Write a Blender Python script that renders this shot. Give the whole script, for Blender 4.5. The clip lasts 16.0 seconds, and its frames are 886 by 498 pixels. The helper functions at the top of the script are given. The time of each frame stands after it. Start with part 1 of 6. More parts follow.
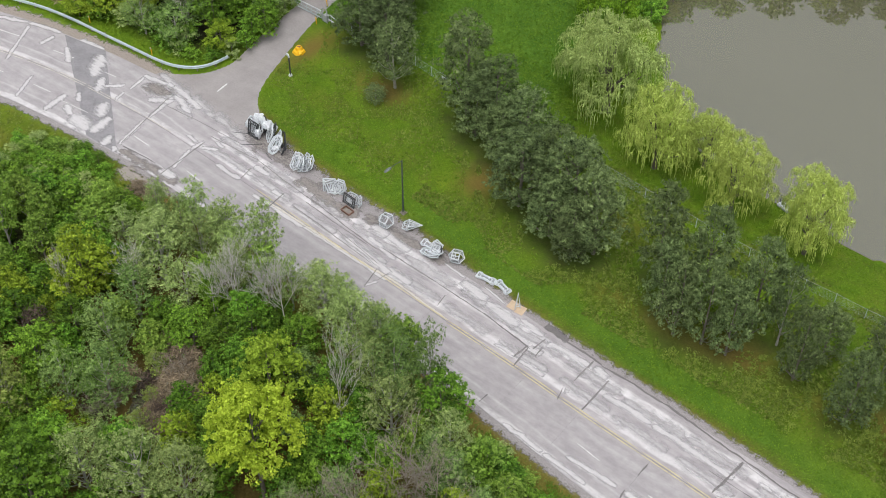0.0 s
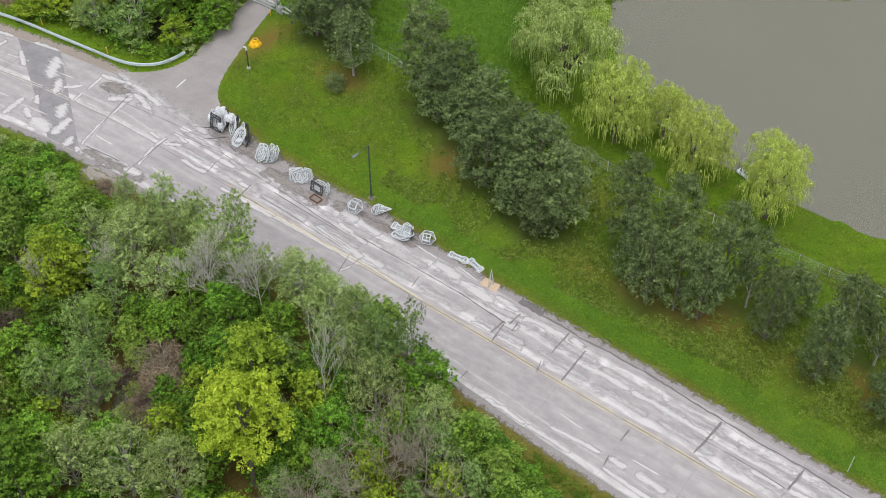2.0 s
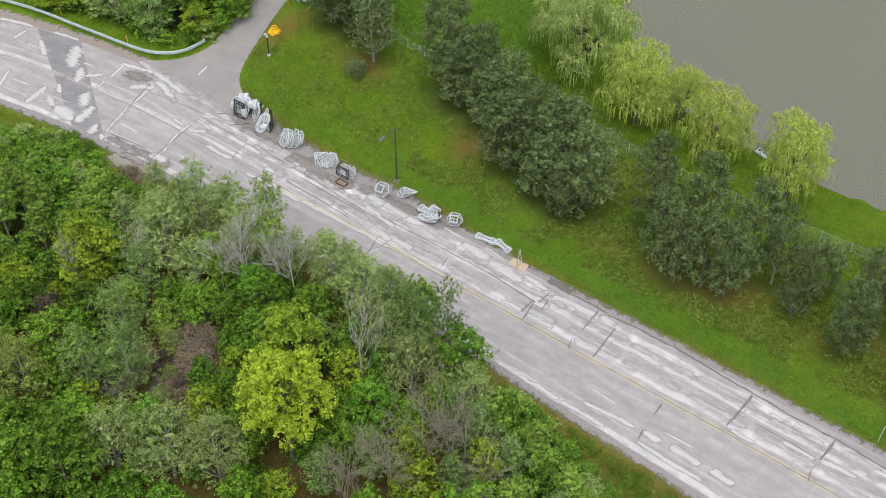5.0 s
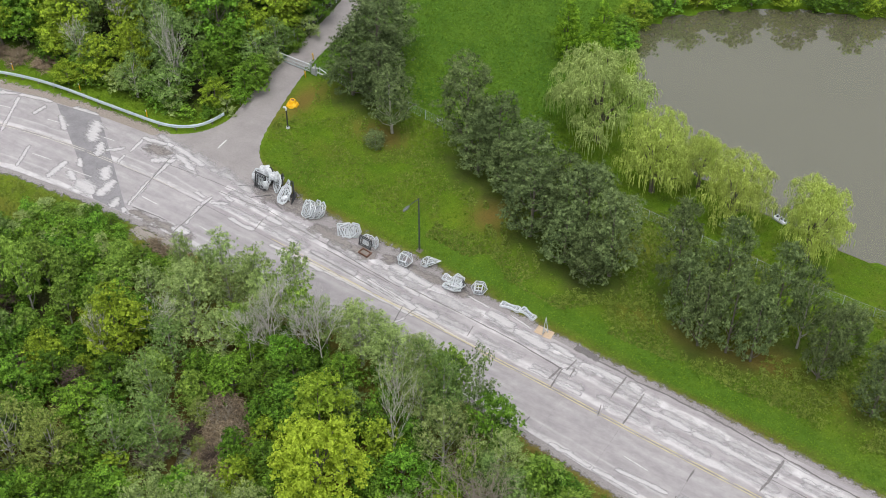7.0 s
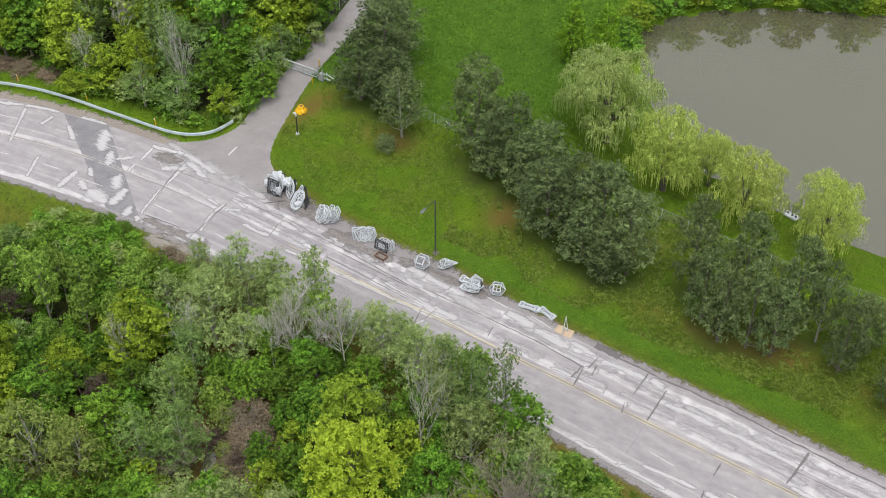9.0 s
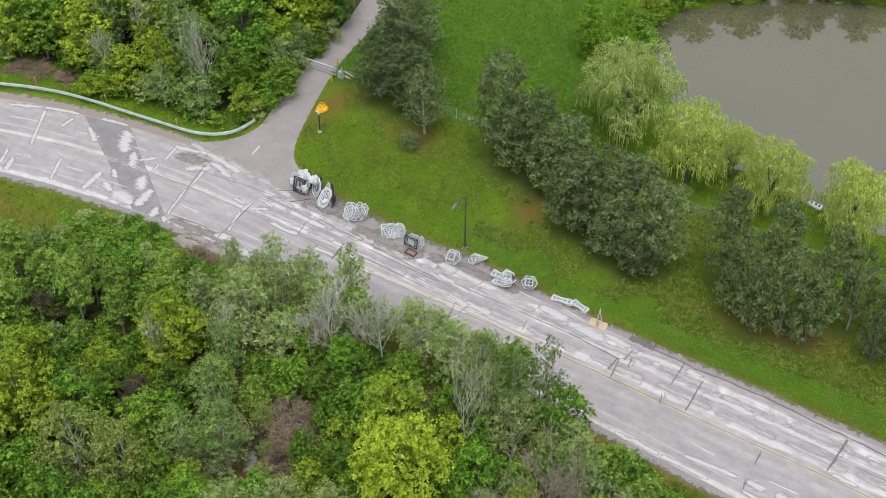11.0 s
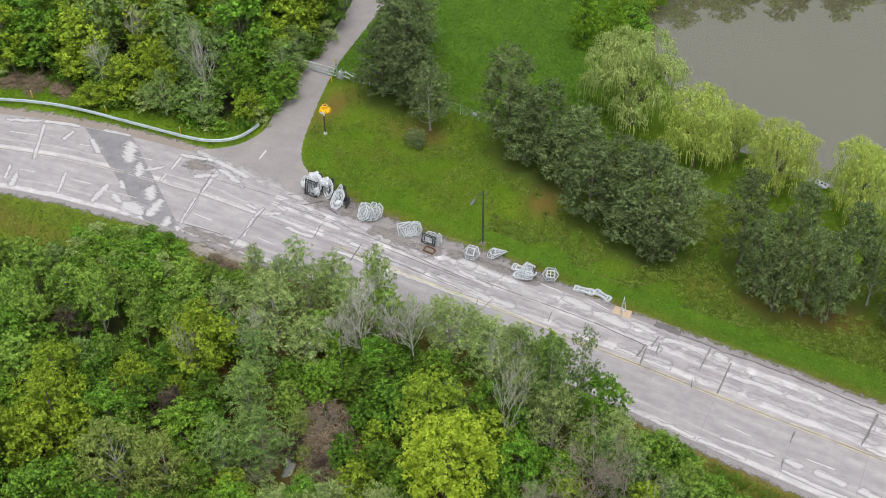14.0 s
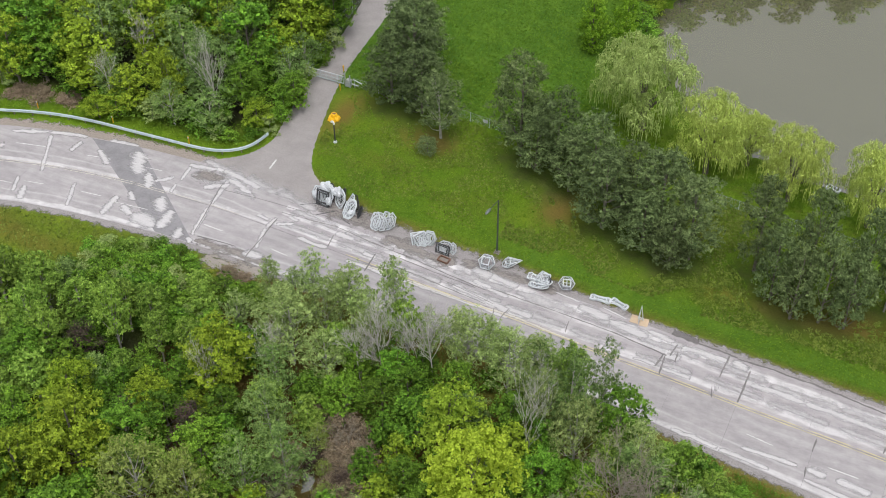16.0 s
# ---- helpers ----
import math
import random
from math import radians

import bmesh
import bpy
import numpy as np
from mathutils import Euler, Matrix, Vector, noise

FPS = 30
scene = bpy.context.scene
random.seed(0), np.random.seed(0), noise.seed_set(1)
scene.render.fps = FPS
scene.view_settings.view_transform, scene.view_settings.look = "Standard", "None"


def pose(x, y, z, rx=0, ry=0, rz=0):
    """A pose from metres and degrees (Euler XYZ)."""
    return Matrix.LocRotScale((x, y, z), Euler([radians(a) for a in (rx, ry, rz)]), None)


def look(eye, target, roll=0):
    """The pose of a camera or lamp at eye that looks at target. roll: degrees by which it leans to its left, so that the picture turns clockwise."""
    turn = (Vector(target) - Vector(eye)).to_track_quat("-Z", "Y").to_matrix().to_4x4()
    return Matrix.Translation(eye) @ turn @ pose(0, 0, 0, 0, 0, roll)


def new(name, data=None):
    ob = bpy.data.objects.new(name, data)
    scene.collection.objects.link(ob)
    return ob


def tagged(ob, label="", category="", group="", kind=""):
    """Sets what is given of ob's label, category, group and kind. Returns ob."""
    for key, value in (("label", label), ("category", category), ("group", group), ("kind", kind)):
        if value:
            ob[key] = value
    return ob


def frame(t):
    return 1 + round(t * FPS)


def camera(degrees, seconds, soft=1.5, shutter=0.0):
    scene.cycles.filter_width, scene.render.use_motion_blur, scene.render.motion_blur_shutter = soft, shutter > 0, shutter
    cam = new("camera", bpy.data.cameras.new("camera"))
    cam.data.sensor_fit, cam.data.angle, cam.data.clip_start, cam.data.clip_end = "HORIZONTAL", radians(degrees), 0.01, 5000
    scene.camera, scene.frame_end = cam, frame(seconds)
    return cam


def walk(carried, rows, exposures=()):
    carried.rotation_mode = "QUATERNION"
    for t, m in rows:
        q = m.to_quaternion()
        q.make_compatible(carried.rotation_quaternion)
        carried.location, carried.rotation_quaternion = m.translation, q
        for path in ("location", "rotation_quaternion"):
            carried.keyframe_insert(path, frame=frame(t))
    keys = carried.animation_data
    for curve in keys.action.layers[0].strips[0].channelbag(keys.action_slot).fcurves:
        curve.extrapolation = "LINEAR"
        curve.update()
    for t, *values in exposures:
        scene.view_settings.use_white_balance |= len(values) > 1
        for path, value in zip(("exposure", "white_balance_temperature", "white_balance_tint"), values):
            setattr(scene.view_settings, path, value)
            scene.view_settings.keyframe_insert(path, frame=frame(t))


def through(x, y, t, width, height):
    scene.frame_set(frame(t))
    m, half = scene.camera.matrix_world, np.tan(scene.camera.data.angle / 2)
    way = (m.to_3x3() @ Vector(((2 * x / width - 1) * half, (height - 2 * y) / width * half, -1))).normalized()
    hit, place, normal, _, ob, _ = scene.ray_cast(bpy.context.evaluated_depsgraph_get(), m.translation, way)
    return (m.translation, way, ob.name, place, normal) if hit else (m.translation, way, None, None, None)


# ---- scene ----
cam = camera(37.3, 16.0, soft=0.6)
PATH = [
    (0, (30.399, -56.778, 84.546), (29.544, -55.692, 83.1), 0.3),
    (0.5, (30.071, -57.635, 84.567), (29.234, -56.536, 83.12), 0.2),
    (1, (29.774, -58.385, 84.617), (28.94, -57.286, 83.169), 0.2),
    (1.5, (29.455, -59.026, 84.658), (28.622, -57.929, 83.208), 0.1),
    (2, (29.256, -59.763, 84.738), (28.478, -58.629, 83.286), -0.0),
    (2.5, (28.89, -60.356, 84.692), (28.124, -59.215, 83.238), -0.0),
    (3, (28.625, -60.935, 84.713), (27.86, -59.795, 83.259), -0.0),
    (3.5, (28.354, -61.536, 84.614), (27.59, -60.396, 83.16), -0.0),
    (4, (27.923, -62.194, 84.618), (27.161, -61.052, 83.164), 0.0),
    (6.5, (25.021, -65.485, 84.464), (24.281, -64.312, 83.024), 0.3),
    (7, (24.308, -65.986, 84.437), (23.529, -64.759, 83.063), 0.1),
    (7.5, (23.619, -66.849, 84.182), (22.836, -65.612, 82.82), 0.2),
    (8, (23.007, -67.452, 84.029), (22.23, -66.209, 82.669), 0.1),
    (8.5, (22.369, -67.971, 83.904), (21.603, -66.72, 82.544), -0.0),
    (9, (21.461, -68.646, 83.937), (20.708, -67.389, 82.576), -0.0),
    (11.5, (16.431, -71.966, 84.022), (15.715, -70.691, 82.657), -0.2),
    (12, (15.493, -72.55, 84.13), (14.796, -71.267, 82.764), -0.3),
    (12.5, (14.405, -73.113, 84.135), (13.754, -71.809, 82.766), -0.4),
    (13, (13.377, -73.641, 84.134), (12.731, -72.334, 82.764), -0.5),
    (13.5, (12.456, -74.098, 84.232), (11.809, -72.793, 82.862), -0.6),
    (14, (11.528, -74.389, 84.315), (10.88, -73.086, 82.944), -0.7),
    (14.5, (10.775, -74.578, 84.455), (10.125, -73.276, 83.082), -0.8),
    (15, (10.041, -74.629, 84.552), (9.392, -73.328, 83.179), -0.8),
    (15.5, (9.129, -74.404, 84.624), (8.483, -73.104, 83.248), -0.7),
    (16, (8.634, -74.295, 84.643), (8.005, -72.985, 83.268), -0.7),
]
walk(cam, [(t, look(eye, target, roll)) for t, eye, target, roll in PATH])

# ---------------------------------------------------------------- world and light
world = bpy.data.worlds.new("overcast_sky")
scene.world = world
world.use_nodes = True
wn, wl = world.node_tree.nodes, world.node_tree.links
sky = wn.new("ShaderNodeTexSky")
sky.sky_type, sky.sun_disc = "NISHITA", False
sky.sun_elevation, sky.sun_rotation = radians(70), radians(150)
sky.air_density, sky.dust_density, sky.ozone_density = 1.0, 4.0, 1.0
grey_sky = wn.new("ShaderNodeHueSaturation")
grey_sky.inputs["Saturation"].default_value = 0.25
wl.new(sky.outputs[0], grey_sky.inputs["Color"])
wl.new(grey_sky.outputs[0], wn["Background"].inputs[0])
wn["Background"].inputs[1].default_value = 0.13
sun = new("sun", bpy.data.lights.new("sun", "SUN"))
sun.data.energy, sun.data.angle, sun.data.color = 0.8, radians(46), (1.0, 0.995, 0.985)
sun.matrix_world = look((0, 0, 120), (-21, 36, 0))
scene.view_settings.exposure = 0.52


# ---------------------------------------------------------------- small tools
def rng_of(seed):
    return np.random.default_rng(seed)


def mesh_object(name, verts, faces, material, smooth=False):
    me = bpy.data.meshes.new(name)
    me.from_pydata([tuple(v) for v in verts], [], [tuple(f) for f in faces])
    me.materials.append(material)
    if smooth:
        me.shade_smooth()
    return new(name, me)


def part(name, bm, material, parent, label=""):
    me = bpy.data.meshes.new(name)
    bm.to_mesh(me)
    bm.free()
    me.materials.append(material)
    ob = new(name, me)
    ob.parent = parent
    return tagged(ob, label) if label else ob


def empty(name, m, label, category, group=""):
    ob = new(name)
    ob.matrix_basis = m
    return tagged(ob, label, category, group)


def add_box(bm, size, at=(0, 0, 0), turn=(0, 0, 0), bevel=0.0):
    made = bmesh.ops.create_cube(bm, size=1.0)
    m = pose(*at, *turn) @ Matrix.Diagonal((*size, 1))
    bmesh.ops.transform(bm, matrix=m, verts=made["verts"])
    if bevel:
        edges = {e for v in made["verts"] for e in v.link_edges}
        bmesh.ops.bevel(bm, geom=list(edges), offset=bevel, segments=1, affect="EDGES")


def add_tube(bm, a, b, r0, r1=None, sides=6, caps=True):
    a, b = Vector(a), Vector(b)
    r1 = r0 if r1 is None else r1
    turn = (b - a).to_track_quat("Z", "Y").to_matrix().to_4x4()
    m = Matrix.Translation((a + b) / 2) @ turn
    bmesh.ops.create_cone(bm, cap_ends=caps, segments=sides, radius1=r0, radius2=r1, depth=(b - a).length, matrix=m)


# ---------------------------------------------------------------- materials
def material(name, rough=0.8, metal=0.0):
    m = bpy.data.materials.new(name)
    m.use_nodes = True
    b = m.node_tree.nodes["Principled BSDF"]
    b.inputs["Roughness"].default_value, b.inputs["Metallic"].default_value = rough, metal
    return m, m.node_tree.nodes, m.node_tree.links, b


def noise_node(n, l, scale, detail=4.0, rough=0.6, coords=None, stretch=None):
    t = n.new("ShaderNodeTexNoise")
    t.inputs["Scale"].default_value, t.inputs["Detail"].default_value, t.inputs["Roughness"].default_value = scale, detail, rough
    if coords is None:
        coords = n.new("ShaderNodeTexCoord").outputs["Object"]
    if stretch:
        mp = n.new("ShaderNodeMapping")
        mp.inputs["Scale"].default_value = stretch
        l.new(coords, mp.inputs[0])
        coords = mp.outputs[0]
    l.new(coords, t.inputs["Vector"])
    return t


def ramp(n, l, source, stops):
    r = n.new("ShaderNodeValToRGB")
    els = r.color_ramp.elements
    while len(els) < len(stops):
        els.new(0.5)
    for e, (p, c) in zip(els, stops):
        e.position, e.color = p, (*c, 1)
    l.new(source, r.inputs[0])
    return r


def mixed(n, l, fac, a, b, mode="MIX"):
    x = n.new("ShaderNodeMix")
    x.data_type, x.blend_type = "RGBA", mode
    for socket, value in ((x.inputs[0], fac), (x.inputs[6], a), (x.inputs[7], b)):
        if isinstance(value, (int, float)):
            socket.default_value = value
        elif isinstance(value, tuple):
            socket.default_value = (*value, 1)
        else:
            l.new(value, socket)
    return x.outputs[2]


def bumped(n, l, b, height, strength=0.5, distance=0.05):
    u = n.new("ShaderNodeBump")
    u.inputs["Strength"].default_value, u.inputs["Distance"].default_value = strength, distance
    l.new(height, u.inputs["Height"])
    l.new(u.outputs[0], b.inputs["Normal"])


def mottled(name, dark, light, scale=1.0, rough=0.9, metal=0.0, bump=0.3, distance=0.01, fine=9.0):
    """Two scales of noise between two colours, with a fine relief."""
    m, n, l, b = material(name, rough, metal)
    geo = n.new("ShaderNodeNewGeometry").outputs["Position"]
    big, small = noise_node(n, l, scale, 5, 0.6, geo), noise_node(n, l, scale * fine, 4, 0.7, geo)
    f = n.new("ShaderNodeMath")
    f.operation = "MULTIPLY_ADD"
    f.inputs[1].default_value = 0.45
    l.new(small.outputs[0], f.inputs[0])
    g = n.new("ShaderNodeMath")
    g.operation = "MULTIPLY"
    g.inputs[1].default_value = 0.55
    l.new(big.outputs[0], g.inputs[0])
    l.new(g.outputs[0], f.inputs[2])
    r = ramp(n, l, f.outputs[0], [(0.34, dark), (0.66, light)])
    l.new(r.outputs[0], b.inputs["Base Color"])
    bumped(n, l, b, small.outputs[0], bump, distance)
    return m


def feathered(name, dark, light, scale, low, high, rough=0.9, fray=2.6, crumb=1.3, stretch=(0.6, 1.5, 1.0)):
    """A worn layer on the road that frays out towards its border."""
    m, n, l, b = material(name, rough)
    geo = n.new("ShaderNodeNewGeometry").outputs["Position"]
    t, fine = noise_node(n, l, scale, 6, 0.65, geo, stretch), noise_node(n, l, scale * 5, 4, 0.75, geo)
    r = ramp(n, l, fine.outputs[0], [(0.3, dark), (0.7, light)])
    l.new(r.outputs[0], b.inputs["Base Color"])
    edge = n.new("ShaderNodeAttribute")
    edge.attribute_name = "edge"
    total = edge.outputs["Fac"]
    for source, gain in ((t, fray), (fine, crumb)):
        a = n.new("ShaderNodeMath")
        a.operation = "MULTIPLY_ADD"
        a.inputs[1].default_value, a.inputs[2].default_value = gain, -gain / 2
        l.new(source.outputs[0], a.inputs[0])
        s = n.new("ShaderNodeMath")
        s.operation = "ADD"
        l.new(a.outputs[0], s.inputs[0])
        l.new(total, s.inputs[1])
        total = s.outputs[0]
    k = n.new("ShaderNodeMapRange")
    k.interpolation_type = "SMOOTHSTEP"
    k.inputs["From Min"].default_value, k.inputs["From Max"].default_value = low, high
    l.new(total, k.inputs["Value"])
    clear, x = n.new("ShaderNodeBsdfTransparent"), n.new("ShaderNodeMixShader")
    l.new(k.outputs[0], x.inputs[0])
    l.new(clear.outputs[0], x.inputs[1])
    l.new(b.outputs[0], x.inputs[2])
    l.new(x.outputs[0], n["Material Output"].inputs[0])
    return m


def leaf_material(name, dark, light, through=0.3, spread=0.25, speck=0.32):
    """Leaves: colour differs from leaf to leaf, from bough to bough and from tree to tree; some light shines through."""
    m, n, l, b = material(name, 0.6)
    geo = n.new("ShaderNodeNewGeometry")
    info = n.new("ShaderNodeObjectInfo")
    patch = noise_node(n, l, 1.5, 3, 0.6, n.new("ShaderNodeTexCoord").outputs["Object"])
    f = n.new("ShaderNodeMath")
    f.operation = "MULTIPLY_ADD"
    f.inputs[1].default_value = speck
    l.new(geo.outputs["Random Per Island"], f.inputs[0])
    g = n.new("ShaderNodeMath")
    g.operation = "MULTIPLY"
    g.inputs[1].default_value = 1.25 - speck
    l.new(patch.outputs[0], g.inputs[0])
    l.new(g.outputs[0], f.inputs[2])
    r = ramp(n, l, f.outputs[0], [(0.4, dark), (0.84, light)])
    v = n.new("ShaderNodeMapRange")
    v.inputs["To Min"].default_value, v.inputs["To Max"].default_value = 1 - spread, 1 + spread
    l.new(info.outputs["Random"], v.inputs["Value"])
    h = n.new("ShaderNodeHueSaturation")
    l.new(v.outputs[0], h.inputs["Value"])
    w = n.new("ShaderNodeMath")
    w.operation = "MULTIPLY"
    w.inputs[1].default_value = 7.0
    l.new(info.outputs["Random"], w.inputs[0])
    fr = n.new("ShaderNodeMath")
    fr.operation = "FRACT"
    l.new(w.outputs[0], fr.inputs[0])
    hue = n.new("ShaderNodeMapRange")
    hue.inputs["To Min"].default_value, hue.inputs["To Max"].default_value = 0.5 - 0.05 * spread, 0.5 + 0.004 * spread
    l.new(fr.outputs[0], hue.inputs["Value"])
    l.new(hue.outputs[0], h.inputs["Hue"])
    l.new(r.outputs[0], h.inputs["Color"])
    l.new(h.outputs[0], b.inputs["Base Color"])
    b.inputs["Specular IOR Level"].default_value = 0.16
    t = n.new("ShaderNodeBsdfTranslucent")
    l.new(h.outputs[0], t.inputs[0])
    x = n.new("ShaderNodeMixShader")
    x.inputs[0].default_value = through
    l.new(b.outputs[0], x.inputs[1])
    l.new(t.outputs[0], x.inputs[2])
    l.new(x.outputs[0], n["Material Output"].inputs[0])
    return m


BARK = mottled("grey_brown_bark", (0.09, 0.075, 0.06), (0.2, 0.18, 0.15), 3.0, 0.95, bump=0.6, distance=0.03)
PALE_BARK = mottled("pale_grey_bark", (0.25, 0.24, 0.21), (0.45, 0.43, 0.4), 3.0, 0.95, bump=0.5, distance=0.02)
DEAD_WOOD = mottled("weathered_dead_wood", (0.38, 0.36, 0.33), (0.66, 0.63, 0.58), 3.0, 0.95, bump=0.5, distance=0.02)
TWIG_WOOD = mottled("brownish_grey_twigs", (0.2, 0.17, 0.13), (0.42, 0.37, 0.3), 3.0, 0.95, bump=0.5, distance=0.02)
LEAF_GREEN = leaf_material("mid_green_leaves", (0.02, 0.066, 0.006), (0.19, 0.385, 0.036), 0.12, 0.36)
LEAF_ASPEN = leaf_material("fresh_green_leaves", (0.068, 0.145, 0.016), (0.32, 0.5, 0.085), 0.2, 0.2)
LEAF_PALE = leaf_material("pale_aspen_leaves", (0.12, 0.19, 0.05), (0.42, 0.57, 0.19), 0.25, 0.16)
LEAF_OLIVE = leaf_material("grey_green_leaves", (0.11, 0.17, 0.045), (0.43, 0.56, 0.19), 0.15, 0.18)
LEAF_SAGE = leaf_material("sage_green_leaves", (0.055, 0.11, 0.026), (0.27, 0.41, 0.115), 0.12, 0.2)
LEAF_KHAKI = leaf_material("khaki_green_leaves", (0.1, 0.14, 0.03), (0.33, 0.42, 0.1), 0.15, 0.15)
LEAF_YELLOW = leaf_material("yellow_green_leaves", (0.066, 0.12, 0.007), (0.35, 0.5, 0.04), 0.15, 0.18)
LEAF_LIME = leaf_material("lime_yellow_leaves", (0.24, 0.34, 0.02), (0.56, 0.7, 0.075), 0.3, 0.05)
LEAF_LIME_GREEN = leaf_material("yellowish_lime_leaves", (0.13, 0.22, 0.015), (0.38, 0.54, 0.055), 0.22, 0.05)
LEAF_BRIGHT = leaf_material("bright_green_leaves", (0.08, 0.19, 0.01), (0.35, 0.57, 0.045), 0.3, 0.1)
NEEDLES = leaf_material("dark_pine_needles", (0.032, 0.056, 0.018), (0.21, 0.29, 0.108), 0.04, 0.22)
LEAF_WILLOW = leaf_material("pale_willow_leaves", (0.3, 0.38, 0.075), (0.62, 0.73, 0.19), 0.32, 0.1)
LEAF_WILLOW_GREY = leaf_material("grey_green_willow_leaves", (0.24, 0.32, 0.09), (0.52, 0.64, 0.22), 0.3, 0.05)
DEAD_LEAF = leaf_material("dry_brown_brush", (0.09, 0.068, 0.045), (0.4, 0.325, 0.215), 0.1, 0.25)
DARK_LEAF = leaf_material("dark_dead_twigs", (0.032, 0.023, 0.018), (0.15, 0.11, 0.09), 0.05, 0.2)
SAND = feathered("sandy_brown_gravel", (0.19, 0.158, 0.132), (0.37, 0.325, 0.29), 1.3, 0.2, 0.75, 0.95, 2.2, 1.4, (1, 1, 1))
TRACK = mottled("dusty_pinkish_asphalt", (0.235, 0.216, 0.211), (0.345, 0.32, 0.314), 0.45, 0.92, fine=14)
GRAVEL = feathered("dusty_gravel", (0.19, 0.174, 0.172), (0.36, 0.336, 0.335), 1.6, 0.1, 1.0, 0.95, 2.4, 0.8, (1, 1, 1))
BLACK_METAL = mottled("black_painted_metal", (0.02, 0.022, 0.025), (0.05, 0.052, 0.055), 3.0, 0.5, bump=0.05)
GREEN_METAL = mottled("dark_green_painted_metal", (0.03, 0.045, 0.04), (0.07, 0.09, 0.08), 3.0, 0.5, bump=0.05)
GALVANISED = mottled("galvanised_steel", (0.36, 0.44, 0.45), (0.5, 0.58, 0.58), 1.4, 0.6, 0.15, bump=0.05)


def ground_material():
    m, n, l, b = material("grass_and_forest_floor", 0.95)
    b.inputs["Specular IOR Level"].default_value = 0.12
    geo = n.new("ShaderNodeNewGeometry").outputs["Position"]
    wide, mid, fine = noise_node(n, l, 0.07, 4, 0.55, geo), noise_node(n, l, 0.6, 5, 0.65, geo), noise_node(n, l, 7.0, 5, 0.75, geo)
    g1 = ramp(n, l, fine.outputs[0], [(0.3, (0.066, 0.132, 0.007)), (0.72, (0.164, 0.27, 0.018))])
    g2 = ramp(n, l, fine.outputs[0], [(0.3, (0.065, 0.09, 0.011)), (0.72, (0.165, 0.19, 0.036))])
    f = ramp(n, l, mid.outputs[0], [(0.42, (0, 0, 0)), (0.7, (0.75, 0.75, 0.75))])
    lush = n.new("ShaderNodeAttribute")
    lush.attribute_name = "lush"
    g3 = ramp(n, l, fine.outputs[0], [(0.3, (0.046, 0.11, 0.01)), (0.72, (0.12, 0.228, 0.026))])
    rough_mask = n.new("ShaderNodeAttribute")
    rough_mask.attribute_name = "rough"
    k = n.new("ShaderNodeMath")
    k.operation = "MULTIPLY"
    l.new(f.outputs[0], k.inputs[0])
    l.new(rough_mask.outputs["Fac"], k.inputs[1])
    grass = mixed(n, l, k.outputs[0], g1.outputs[0], g2.outputs[0])
    grass = mixed(n, l, lush.outputs["Fac"], grass, g3.outputs[0])
    w = ramp(n, l, wide.outputs[0], [(0.3, (0.86, 0.9, 0.9)), (0.7, (1.1, 1.08, 1.0))])
    grass = mixed(n, l, 1.0, grass, w.outputs[0], "MULTIPLY")
    tuft = noise_node(n, l, 0.33, 6, 0.62, geo)
    v = ramp(n, l, tuft.outputs[0], [(0.32, (0.74, 0.83, 0.76)), (0.5, (1.0, 1.0, 1.0)), (0.68, (1.26, 1.17, 1.12))])
    grass = mixed(n, l, 1.0, grass, v.outputs[0], "MULTIPLY")
    # floor_col also colours the needles and painted shade below the pines
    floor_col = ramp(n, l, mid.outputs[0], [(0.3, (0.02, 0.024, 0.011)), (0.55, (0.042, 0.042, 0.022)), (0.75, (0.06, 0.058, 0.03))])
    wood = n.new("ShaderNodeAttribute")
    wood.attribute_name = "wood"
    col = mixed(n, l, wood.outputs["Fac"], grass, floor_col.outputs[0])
    dry = n.new("ShaderNodeAttribute")
    dry.attribute_name = "dry"
    dry_col = ramp(n, l, fine.outputs[0], [(0.3, (0.12, 0.085, 0.02)), (0.72, (0.235, 0.158, 0.048))])
    col = mixed(n, l, dry.outputs["Fac"], col, dry_col.outputs[0])
    l.new(col, b.inputs["Base Color"])
    bumped(n, l, b, fine.outputs[0], 0.9, 0.12)
    return m


def water_material():
    m, n, l, b = material("murky_pond_water", 0.03)
    geo = n.new("ShaderNodeNewGeometry").outputs["Position"]
    t = noise_node(n, l, 0.05, 3, 0.5, geo)
    r = ramp(n, l, t.outputs[0], [(0.3, (0.112, 0.108, 0.062)), (0.7, (0.126, 0.121, 0.074))])
    l.new(r.outputs[0], b.inputs["Base Color"])
    b.inputs["IOR"].default_value = 3.3
    b.inputs["Specular Tint"].default_value = (1.0, 0.985, 0.9, 1)
    w = noise_node(n, l, 1.2, 3, 0.6, geo)
    bumped(n, l, b, w.outputs[0], 0.04, 0.03)
    return m


# ---------------------------------------------------------------- the plan of the road
def line(points):
    """A smooth line y(x) through points."""
    xs, ys = np.array(sorted(points)).T
    def at(x):
        x = np.asarray(x, float)
        return sum(np.interp(x + d, xs, ys) for d in (-3, -1.5, 0, 1.5, 3)) / 5
    return at


